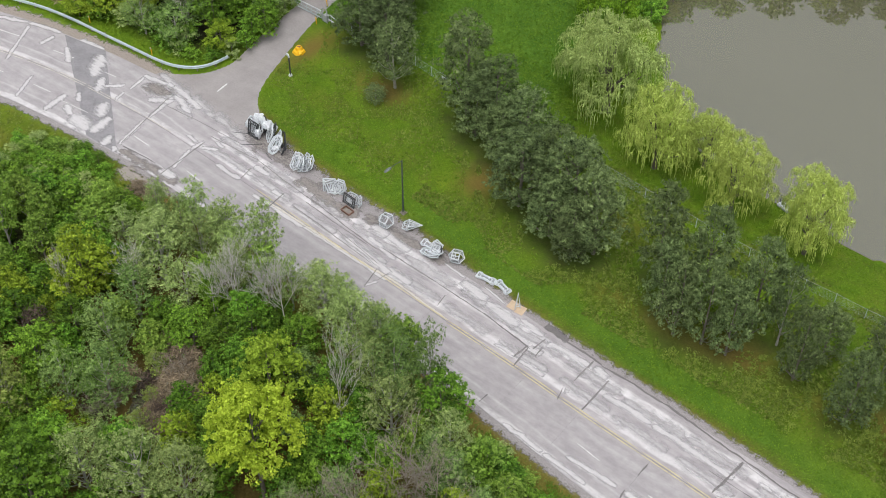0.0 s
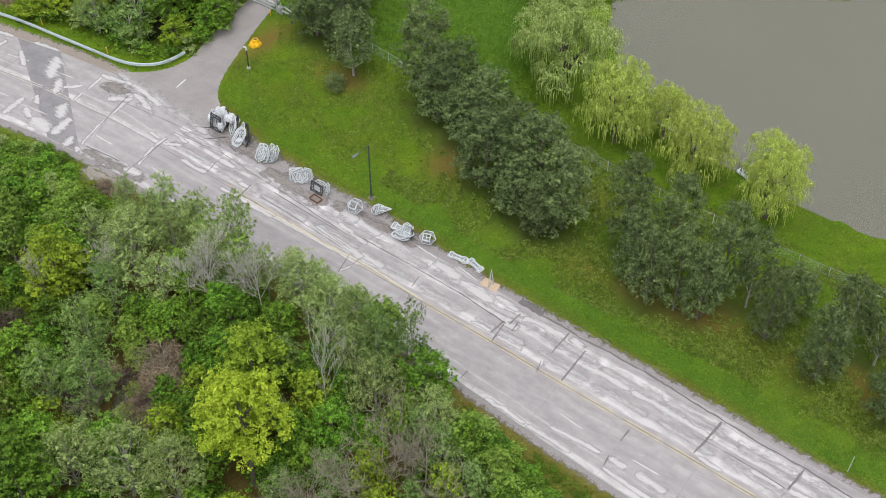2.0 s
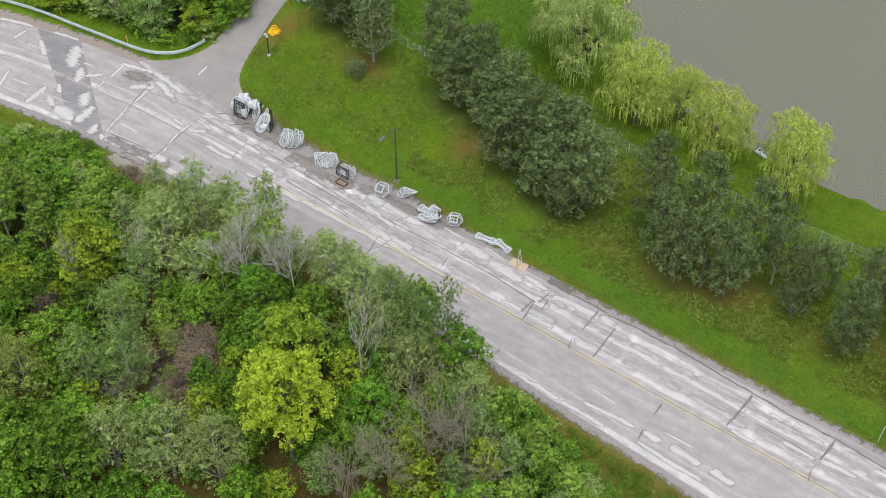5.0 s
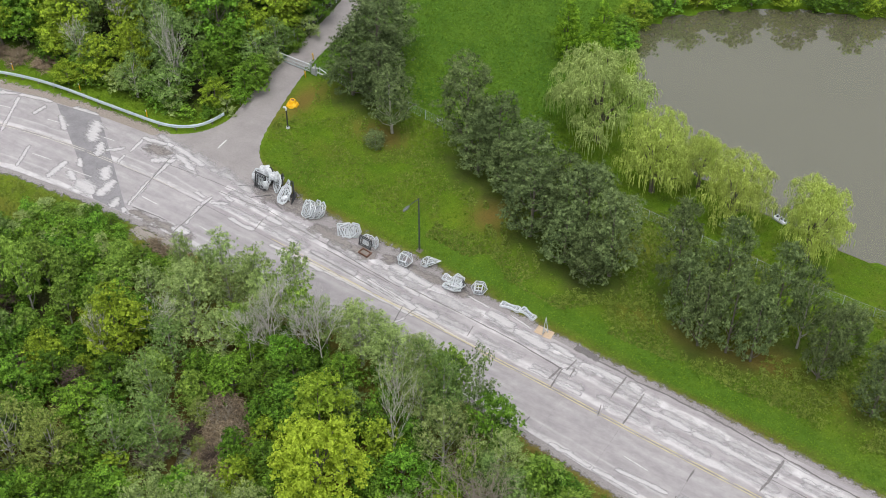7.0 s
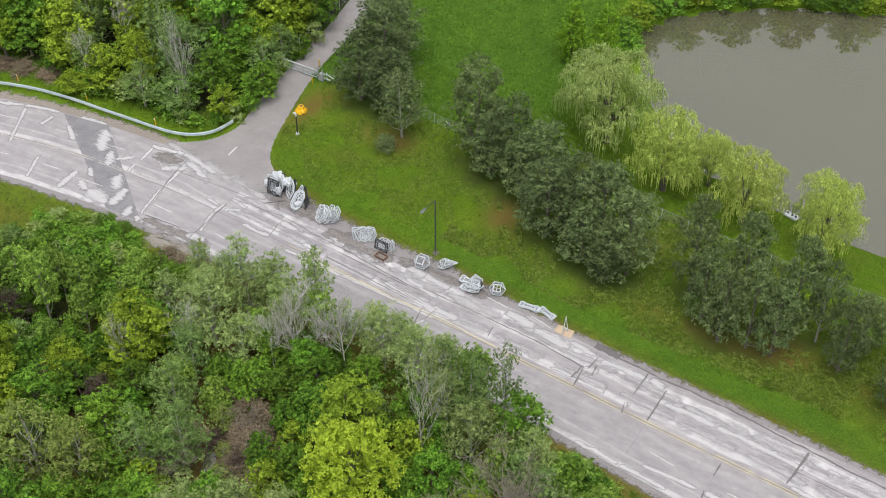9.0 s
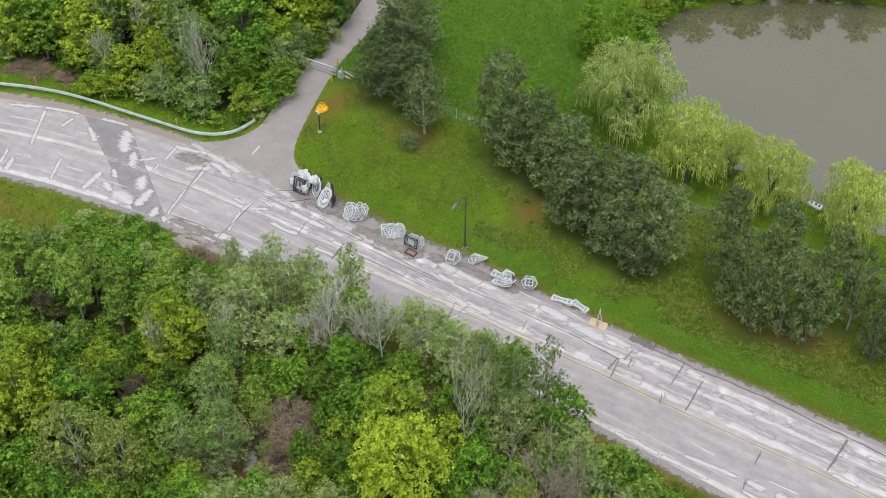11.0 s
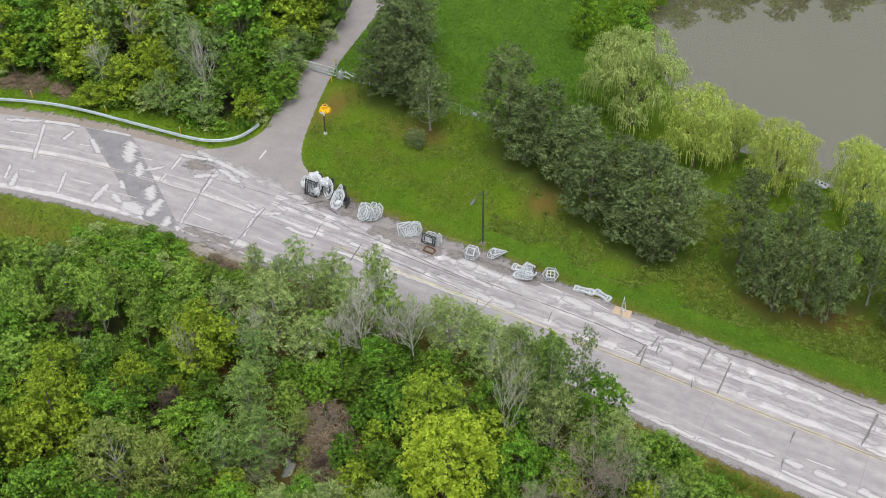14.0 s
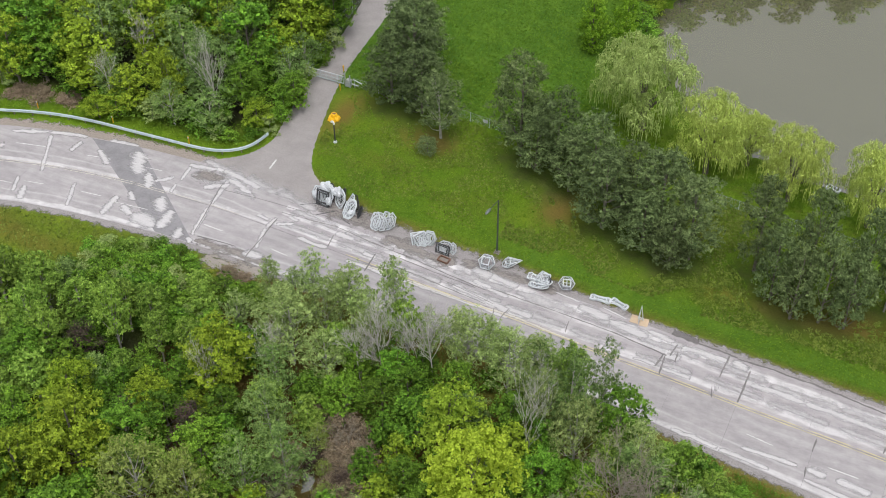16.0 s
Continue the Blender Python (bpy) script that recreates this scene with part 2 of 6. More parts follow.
CENTRE = line([(90, -9), (60, -5), (30, -2.4), (12, -1.15), (0, -0.55), (-7, -0.05), (-16, 0.35), (-24, 0.8), (-40, 1.9), (-52, 2.5), (-63.6, 2.1), (-70.8, 1.0), (-76.7, -0.4), (-90, -5), (-110, -14), (-140, -30)])
EDGE_SOUTH = line([(90, -16), (60, -11.5), (30, -8.8), (11, -7.1), (5, -6.5), (0, -6.0), (-8, -4.9), (-16, -4.4), (-30, -3.4), (-48, -2.8), (-52, -2.9), (-58.8, -3.3), (-64.4, -3.8), (-69.2, -4.6), (-72.8, -5.3), (-90, -11.5), (-110, -20), (-140, -36)])
EDGE_NORTH = line([(90, -3), (60, 0.8), (30, 3.0), (18, 3.7), (6.4, 4.2), (0.8, 4.5), (-5.4, 4.7), (-16, 5.4), (-25, 5.6), (-35, 5.7), (-46, 6.2), (-50.2, 7.1), (-55.1, 7.9), (-58.8, 7.6), (-64.1, 7.3), (-70, 6.4), (-74.5, 5.8), (-80.5, 4.2), (-90, 0.5), (-110, -8), (-140, -24)])
GRASS_NORTH = line([(90, -2.2), (60, 1.5), (30, 3.6), (18.2, 4.25), (11.2, 4.7), (4.7, 5.0), (-2.2, 5.4), (-8.6, 5.6), (-17.5, 6.6), (-22, 7.4), (-29.7, 7.4), (-36, 7.9), (-40.2, 8.7), (-44.6, 9.7), (-46.8, 11.0)])

POND = [(7.3, 32.4), (11, 32.3), (15, 32.5), (30, 35), (42, 45), (43, 62), (28, 76), (10, 77), (-2.5, 72.9), (-11.6, 69.3), (-19, 64.4), (-23.5, 59.7), (-25, 55.2), (-24.1, 51.7), (-21.6, 47), (-16.5, 40), (-10, 35.6), (-3, 33.5), (2.5, 33.4)]
WATER_Z = -2.5


def to_pond(x, y):
    """Distance to the pond's shore, negative inside."""
    p = np.array(POND, float)
    q = np.roll(p, -1, 0)
    best, inside = np.full(np.shape(x), 1e9), np.zeros(np.shape(x), bool)
    for (ax, ay), (bx, by) in zip(p, q):
        dx, dy = bx - ax, by - ay
        t = np.clip(((x - ax) * dx + (y - ay) * dy) / (dx * dx + dy * dy), 0, 1)
        best = np.minimum(best, np.hypot(x - ax - t * dx, y - ay - t * dy))
        cross = (ay > y) != (by > y)
        inside ^= cross & (x < ax + dx * (y - ay) / (dy if dy else 1e-9))
    return np.where(inside, -best, best)


def smooth(a, b, v):
    t = np.clip((v - a) / (b - a), 0, 1)
    return t * t * (3 - 2 * t)


def height(x, y):
    x, y = np.asarray(x, float), np.asarray(y, float)
    d = to_pond(x, y)
    bank = 2.42 * (1 - smooth(0.0, 18.0, d)) + 1.2 * smooth(0.0, -4.0, d) + 0.08 * (d < 0.6)
    south = 1.1 * smooth(0, 7, EDGE_SOUTH(x) - 2.2 - y)
    lumps = 0.08 * np.sin(0.9 * x + 0.6 * y) * np.sin(0.7 * y - 0.5 * x)
    off = smooth(0.4, 4, y - GRASS_NORTH(np.maximum(x, -46.8))) * (1 - smooth(-48, -51, x + 0.13 * (y - 18)) * smooth(-62, -58, x)) + smooth(1.2, 4, EDGE_SOUTH(x) - y)
    ditch = 0.75 * np.exp(-((((x + 29.4) + 0.55 * (y + 21)) / 0.9) ** 2 + ((y + 21.0) / 3.6) ** 2))
    return -0.03 - bank - south + lumps * off * (np.abs(y) < 200) - ditch


def up(x, y):
    return float(height(np.array([x]), np.array([y]))[0])


# patches of dead grass and bare soil: x, y, half widths, how bare
DRY = [(-22.2, 15.7, 2.0, 2.2, 0.95), (1, 11.3, 7, 1.3, 0.35), (6, 13, 3, 1.8, 0.5), (-48.4, 21.5, 1.7, 3.4, 0.8), (-8.5, 19.5, 2.4, 2, 0.45), (18, 9, 7, 3, 0.12), (8.5, 12.4, 2, 1.1, 0.55), (14.5, 12.0, 1.5, 1.6, 0.5), (19.8, 13.4, 2.4, 1.2, 0.7), (21.2, 11.6, 1.3, 1.4, 0.6), (-47.2, -4.4, 3.2, 1.4, 0.4), (-39.5, 20.5, 3, 1.5, 0.5), (-5, 11.6, 2.0, 1.2, 0.4), (-37, 20, 2.5, 2, 0.5), (-66, -8.6, 7, 1.3, 0.55), (-56, -6.9, 6, 1.0, 0.5), (-74, -8.0, 5, 1.4, 0.5), (-41, 15.5, 2.2, 1.2, 0.25), (-31, 13.4, 2.6, 1.0, 0.22), (-48.6, 18.0, 1.0, 3.0, 0.4)]


def dry_at(x, y):
    return sum(a * np.exp(-(((x - cx) / rx) ** 2 + ((y - cy) / ry) ** 2)) for cx, cy, rx, ry, a in DRY)


# pines: x, y, height, width of crown; needles and painted shade darken the ground below them
PINES = [(-43.4, 27.6, 11.5, 7.7), (-44.6, 24.6, 8.9, 5.9), (-37.4, 21.4, 7.9, 5.5), (-45.4, 32.4, 10.8, 7.0), (-41.0, 24.4, 7.9, 5.9), (-28.9, 22.2, 12.2, 6.6), (-26.6, 20.6, 7.9, 5.0), (-24.4, 21.2, 10.5, 6.1), (-22.4, 19.0, 7.5, 4.8), (-20.4, 20.0, 9.3, 5.9), (-17.6, 15.4, 9.3, 6.3), (-15.4, 18.2, 9.1, 5.7), (-12.4, 16.6, 10.1, 6.6), (-8.8, 14.6, 9.9, 6.3), (-13.2, 14.0, 6.9, 5.2), (-10.2, 13.2, 6.3, 5.0), (-2.9, 15.6, 11.3, 4.8), (2.0, 14.8, 12.2, 4.8), (-0.6, 12.6, 8.9, 4.0), (1.6, 11.0, 9.1, 4.1), (4.0, 11.6, 10.1, 4.1), (6.8, 14.6, 11.9, 4.6), (6.2, 11.8, 9.3, 3.8), (9.0, 15.4, 9.9, 3.8), (11.8, 12.9, 9.1, 3.8), (12.6, 16.4, 6.5, 4.0), (17.6, 16.0, 8.6, 4.2), (17.0, 11.5, 8.8, 4.5), (20.4, 15.6, 8.8, 4.4), (23.4, 10.8, 7.8, 4.6)]


def litter_shade_at(x, y):
    # dark round spot below each crown: brown needles and the tree's shade in one
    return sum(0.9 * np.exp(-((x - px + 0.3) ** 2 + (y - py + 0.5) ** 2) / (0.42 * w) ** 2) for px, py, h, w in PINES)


# ---------------------------------------------------------------- the ground, one sheet to the horizon
def build_ground():
    far = [80, 130, 220, 400, 800, 1600, 3000]
    xs = np.r_[[-110 - f for f in reversed(far)], np.arange(-110, 46, 1.0), [45 + f for f in far]]
    ys = np.r_[[-55 - f for f in reversed(far)], np.arange(-55, 96, 1.0), [95 + f for f in far]]
    gx, gy = np.meshgrid(xs, ys)
    z = height(gx, gy)
    verts = np.stack([gx.ravel(), gy.ravel(), z.ravel()], 1)
    nx = len(xs)
    i = (np.arange(len(ys) - 1)[:, None] * nx + np.arange(nx - 1)[None]).ravel()
    ob = mesh_object("ground", verts, np.stack([i, i + 1, i + nx + 1, i + nx], 1), ground_material(), True)
    x, y = gx.ravel(), gy.ravel()
    wood = smooth(3.5, 6.5, EDGE_SOUTH(x) - y) * smooth(-2, -9, x * 0.9 - 8 - (y + 8) * 0.3) * 0.9
    wood *= 1 - smooth(-44, -49, x) * smooth(-15, -11, y)
    wood *= 1 - 0.8 * smooth(-7, -1, x) * smooth(-15, -12, y)
    west = smooth(10.5, 13.5, y) * smooth(-56, -59, x) + smooth(15, 17, y) * smooth(-55, -57, x)
    # the pines' needles and shade are coloured in as forest floor
    wood = np.clip(wood + west + 0.6 * np.clip(litter_shade_at(x, y), 0, 1), 0, 1)
    rough = smooth(45, 30, y) * (0.5 + 0.5 * smooth(9, 13, y)) * smooth(-30, -22, x + 0 * y) + 0.8 * smooth(9, 14, y) * smooth(27, 22, y) * smooth(-24, -30, x) + 0.7 * smooth(0, 1, EDGE_SOUTH(x) - y)
    dry = dry_at(x, y) + 0.6 * smooth(0.9, 0.1, y - GRASS_NORTH(x)) * (x > -47.5) * (y < 20) + (0.25 - 0.12 * smooth(-8, 0, x)) * smooth(3.0, 1.0, EDGE_SOUTH(x) - y) * (y < EDGE_SOUTH(x) - 0.3)
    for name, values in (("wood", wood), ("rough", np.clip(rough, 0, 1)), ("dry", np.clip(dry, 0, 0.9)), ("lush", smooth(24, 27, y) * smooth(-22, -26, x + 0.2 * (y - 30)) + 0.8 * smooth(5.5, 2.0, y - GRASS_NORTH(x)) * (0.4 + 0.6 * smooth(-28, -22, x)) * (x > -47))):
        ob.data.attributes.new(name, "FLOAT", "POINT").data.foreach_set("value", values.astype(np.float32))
    return tagged(ob, "mown and rough green grass around the road", "ground", kind="structure")


build_ground()


def flat(name, outline, z, material, label, category, kind="structure"):
    bm = bmesh.new()
    bm.faces.new([bm.verts.new((x, y, z)) for x, y in outline])
    bmesh.ops.triangulate(bm, faces=bm.faces[:])
    ob = part(name, bm, material, None)
    return tagged(ob, label, category, kind=kind)


WATER = water_material()
flat("water", [(x * 1.0 + (x - 9) * 0.02, y + (y - 53) * 0.02) for x, y in POND], WATER_Z, WATER, "still murky grey-brown pond water", "pond")


JAG = rng_of(9).normal(size=1200)


def jag(x, a=0.1):
    """A ragged border: the same wobble at the same x."""
    k = (np.asarray(x, float) + 200) / 0.45
    fine = (np.asarray(x, float) + 200) / 1.9
    return a * (np.interp(k % 1150, np.arange(1200), JAG) + 0.7 * np.interp(fine % 1150, np.arange(1200), JAG[::-1]))


def strip(name, south, north, x0, x1, z, thick, material, label="", parent=None, step=1.0):
    """A slab of paving between two lines, with side faces."""
    xs = np.arange(x0, x1 + step / 2, step)
    s, n = south(xs), north(xs)
    verts = [(x, a, z) for x, a in zip(xs, s)] + [(x, a, z) for x, a in zip(xs, n)]
    verts += [(x, a, z - thick) for x, a in zip(xs, s)] + [(x, a, z - thick) for x, a in zip(xs, n)]
    k = len(xs)
    faces = []
    for i in range(k - 1):
        faces += [(i, i + 1, k + i + 1, k + i), (2 * k + i, 2 * k + i + 1, i + 1, i), (k + i, k + i + 1, 3 * k + i + 1, 3 * k + i)]
    faces += [(0, k, 3 * k, 2 * k), (k - 1, 3 * k - 1, 4 * k - 1, 2 * k - 1)]
    ob = mesh_object(name, verts, faces, material)
    across = np.r_[np.zeros(k), np.ones(k), np.zeros(k), np.ones(k)]
    ob.data.attributes.new("across", "FLOAT", "POINT").data.foreach_set("value", across.astype(np.float32))
    ob.parent = parent
    if label:
        tagged(ob, label)
    return ob


BED = mottled("joint_filler", (0.12, 0.115, 0.115), (0.2, 0.19, 0.19), 2.0, 0.95)
road = tagged(strip("road", EDGE_SOUTH, EDGE_NORTH, -140, 90, 0.012, 0.1, BED), "worn two-lane road of patched concrete slabs", "road", kind="structure")


def verge(name, inner, outer, x0, x1, z, mat, label):
    """A strip of loose gravel, thick beside the road and fraying out towards the grass."""
    xs = np.arange(x0, x1 + 0.2, 0.4)
    a, c = inner(xs), outer(xs)
    rows = [a, a * 0.4 + c * 0.6, c + np.sign(c - a) * 0.55]
    k = len(xs)
    verts = [(x, y, z) for row in rows for x, y in zip(xs, row)]
    faces = [(m * k + i, m * k + i + 1, (m + 1) * k + i + 1, (m + 1) * k + i) for m in range(2) for i in range(k - 1)]
    ob = mesh_object(name, verts, faces, mat)
    edge = np.r_[np.full(k, 1.6), np.full(k, 1.0), np.full(k, -0.25)]
    ob.data.attributes.new("edge", "FLOAT", "POINT").data.foreach_set("value", edge.astype(np.float32))
    return tagged(ob, label, "shoulder", kind="structure")


verge("shoulder_north", lambda x: EDGE_NORTH(x) - 0.3, lambda x: GRASS_NORTH(x) + jag(x, 0.06), -47, 90, 0.008, GRAVEL, "dusty gravel shoulder between road and grass")
verge("shoulder_south", lambda x: EDGE_SOUTH(x) + 0.3, lambda x: EDGE_SOUTH(x) - 0.75 + jag(x + 50, 0.08), -140, 90, 0.008, GRAVEL, "dusty gravel shoulder between road and woods")
verge("shoulder_west", lambda x: EDGE_NORTH(x) - 0.3, lambda x: EDGE_NORTH(x) + 1.35, -140, -55, 0.009, SAND, "sandy gravel verge below the guardrail")

DRIVE = [(-44.6, 9.6), (-46.8, 11.0), (-48.3, 13.7), (-49.5, 17.8), (-50.8, 22.5), (-51.5, 26.0), (-52, 29.4), (-52.3, 34.2), (-52.8, 42), (-53.6, 60), (-54, 90), (-59.5, 90), (-58.5, 60), (-57, 42), (-56, 37), (-55.4, 32.7), (-54.9, 27.5), (-54.5, 24.3), (-54.0, 19.6), (-53.3, 16), (-52.9, 14.2), (-53.2, 12.6), (-54.0, 10.8), (-55.8, 9.2), (-58, 8.0), (-58, 6.5), (-44.6, 5.8)]
def softened(points):
    """The outline with its corners rounded and its border a little ragged."""
    p = np.array(points, float)
    for _ in range(3):
        q = np.roll(p, -1, 0)
        p = np.stack([0.75 * p + 0.25 * q, 0.25 * p + 0.75 * q], 1).reshape(-1, 2)
    k = np.arange(len(p))
    return [(float(x + 0.06 * np.sin(3.7 * i)), float(y)) for i, (x, y) in zip(k, p)]


flat("driveway", softened(DRIVE), 0.022, TRACK, "narrow grey asphalt side road to the gate", "driveway")


# ---------------------------------------------------------------- trees
def tube_net(paths, sides=5):
    """Tapered tubes along paths of (x, y, z, radius): one mesh."""
    verts, faces = [], []
    for path in paths:
        p = np.array(path, float)
        base = len(verts)
        for k, (x, y, z, r) in enumerate(p):
            d = p[min(k + 1, len(p) - 1), :3] - p[max(k - 1, 0), :3]
            d /= np.linalg.norm(d) + 1e-9
            u = np.cross(d, (0.3, 0.5, 0.81) if abs(d[2]) < 0.9 else (1, 0, 0))
            u /= np.linalg.norm(u) + 1e-9
            v = np.cross(d, u)
            for s in range(sides):
                a = 2 * np.pi * s / sides
                verts.append(np.array((x, y, z)) + r * (np.cos(a) * u + np.sin(a) * v))
        for k in range(len(p) - 1):
            for s in range(sides):
                a, b = base + k * sides + s, base + k * sides + (s + 1) % sides
                faces.append((a, b, b + sides, a + sides))
    return verts, faces


def leaf_quads(centres, normals, size, rng, slim=0.6):
    """A four-sided leaf at each centre."""
    n = len(centres)
    size = np.asarray(size) * rng.uniform(0.7, 1.3, n)
    u = np.cross(normals, rng.normal(size=(n, 3)))
    u /= np.linalg.norm(u, axis=1, keepdims=True) + 1e-9
    v = np.cross(normals, u)
    u, v = u * size[:, None] * 0.5, v * size[:, None] * 0.5 * slim
    verts = np.stack([centres - u, centres + v, centres + u, centres - v], 1).reshape(-1, 3)
    return verts, np.arange(4 * n).reshape(-1, 4)


def quick_mesh(name, verts, quads, material):
    me = bpy.data.meshes.new(name)
    me.vertices.add(len(verts))
    me.vertices.foreach_set("co", np.asarray(verts, np.float32).ravel())
    me.loops.add(quads.size)
    me.loops.foreach_set("vertex_index", quads.astype(np.int32).ravel())
    me.polygons.add(len(quads))
    me.polygons.foreach_set("loop_start", np.arange(0, quads.size, 4, dtype=np.int32))
    me.polygons.foreach_set("loop_total", np.full(len(quads), 4, np.int32))
    me.materials.append(material)
    me.update(calc_edges=True)
    return me


def unit(v):
    return v / (np.linalg.norm(v, axis=-1, keepdims=True) + 1e-9)


def lobe_spots(rng, count, shape, wide, tall, foot, size):
    """Boughs spread over a crown: centres and radii. shape(h): half width at height h, 0 to 1."""
    spots = [(0.0, 0.0, tall - size * 0.75, size * 0.8)]
    for _ in range(count * 40):
        h = rng.uniform(0, 0.97)
        r = size * rng.uniform(0.7, 1.3)
        reach = max(0.0, shape(h) * wide / 2 - r * 0.6)
        a, q = rng.uniform(0, 2 * np.pi), rng.uniform(0.45, 1.05)
        p = (np.cos(a) * reach * q, np.sin(a) * reach * q, min(tall * (foot + (1 - foot) * h), tall - r * 0.7), r)
        if all((p[0] - s[0]) ** 2 + (p[1] - s[1]) ** 2 + (1.2 * (p[2] - s[2])) ** 2 > (0.62 * (p[3] + s[3])) ** 2 for s in spots):
            spots.append(p)
        if len(spots) >= count:
            break
    return np.array(spots)


def leafy(rng, lobes, tufts, tuft, per, leaf, slim, up_bias, loose, squash=0.85, ragged=0.2, core=0):
    """Leaves in tufts over the upper side of every bough."""
    c = np.repeat(lobes, tufts, 0)
    d = unit(rng.normal(size=(len(c), 3)))
    d[:, 2] = np.where(d[:, 2] < -0.2, -d[:, 2], d[:, 2])
    far = rng.uniform(0.72, 1.0 + ragged, (len(c), 1))
    at = c[:, :3] + d * c[:, 3:4] * far * np.array([1, 1, squash])
    big = tuft * rng.uniform(0.6, 1.35, (len(c), 1))
    at, out, big = np.repeat(at, per, 0), np.repeat(d, per, 0), np.repeat(big, per, 0)
    e = unit(rng.normal(size=at.shape)) * rng.uniform(0, 1, (len(at), 1)) ** 0.45
    pos = at + e * big * np.array([1, 1, 0.7])
    normal = unit(out * 0.55 + e * 0.45 + rng.normal(size=at.shape) * loose + np.array([0, 0, up_bias]))
    if core:
        k = np.repeat(lobes, core, 0)
        f = unit(rng.normal(size=(len(k), 3))) * rng.uniform(0, 1, (len(k), 1)) ** 0.4
        pos = np.concatenate([pos, k[:, :3] + f * k[:, 3:4] * 0.62 * np.array([1, 1, squash])])
        normal = np.concatenate([normal, unit(f + rng.normal(size=f.shape) * 0.4)])
        leaf = np.concatenate([np.full(len(at), leaf), k[:, 3] * 0.55])
    return leaf_quads(pos, normal, leaf, rng, slim)


def make_tree(seed, tall, wide, foot, shape, boughs, size, tufts, tuft, per, leaf, slim, leaf_mat, bark, limbs=14, trunk_r=0.16, up_bias=0.2, loose=0.35, lean=0.0, squash=0.85, ragged=0.2, core=8):
    """The meshes (trunk with limbs, crown) of one tree. foot: height at which the crown begins, as a share."""
    rng = rng_of(seed)
    c = lobe_spots(rng, boughs, shape, wide, tall, foot, size)
    c[:, 0] += lean * c[:, 2]
    top = tall * 0.8
    bend = rng.uniform(-0.3, 0.3, 2)
    spine = [(bend[0] * np.sin(2.2 * h) + lean * h * top, bend[1] * np.sin(1.7 * h), h * top, trunk_r * (1 - 0.8 * h) + 0.015) for h in np.linspace(0, 1, 7)]
    spine[0] = (spine[0][0], spine[0][1], -0.3, trunk_r * 1.3)
    paths = [spine]
    for x, y, z, r in c[rng.permutation(len(c))[:limbs]]:
        h = np.clip((z - 0.16 * tall - 0.4 * np.hypot(x, y)) / top, foot * 0.5, 0.85)
        s = np.array([np.interp(h, np.linspace(0, 1, 7), [p[k] for p in spine]) for k in range(3)])
        e = np.array([x, y, z + 0.3 * r])
        m = s * 0.45 + e * 0.55 - np.array([0, 0, 0.2 + 0.04 * tall * rng.uniform()])
        rr = trunk_r * 0.42 * (1 - 0.5 * h)
        paths.append([(*s, rr), (*m, rr * 0.6), (*e, 0.02)])
    tv, tf = tube_net(paths)
    trunk = bpy.data.meshes.new("trunk")
    trunk.from_pydata([tuple(v) for v in tv], [], tf)
    trunk.materials.append(bark)
    trunk.shade_smooth()
    v, q = leafy(rng, c, tufts, tuft, per, leaf, slim, up_bias, loose, squash, ragged, core)
    return trunk, quick_mesh("crown", v, q, leaf_mat)


def round_top(h):
    return max(0.0, np.sin(np.pi * min(1, 0.12 + 0.88 * h) ** 0.8)) ** 0.6


def egg(h):
    return (1 - h) ** 0.5 * min(1, 0.45 + 1.6 * h)


def cone(h):
    return min(1.0, 0.76 + 1.3 * h) * (1 - h ** 3.6) ** 0.5


def dome(h):
    return max(0.02, 1 - h ** 2.2) ** 0.5


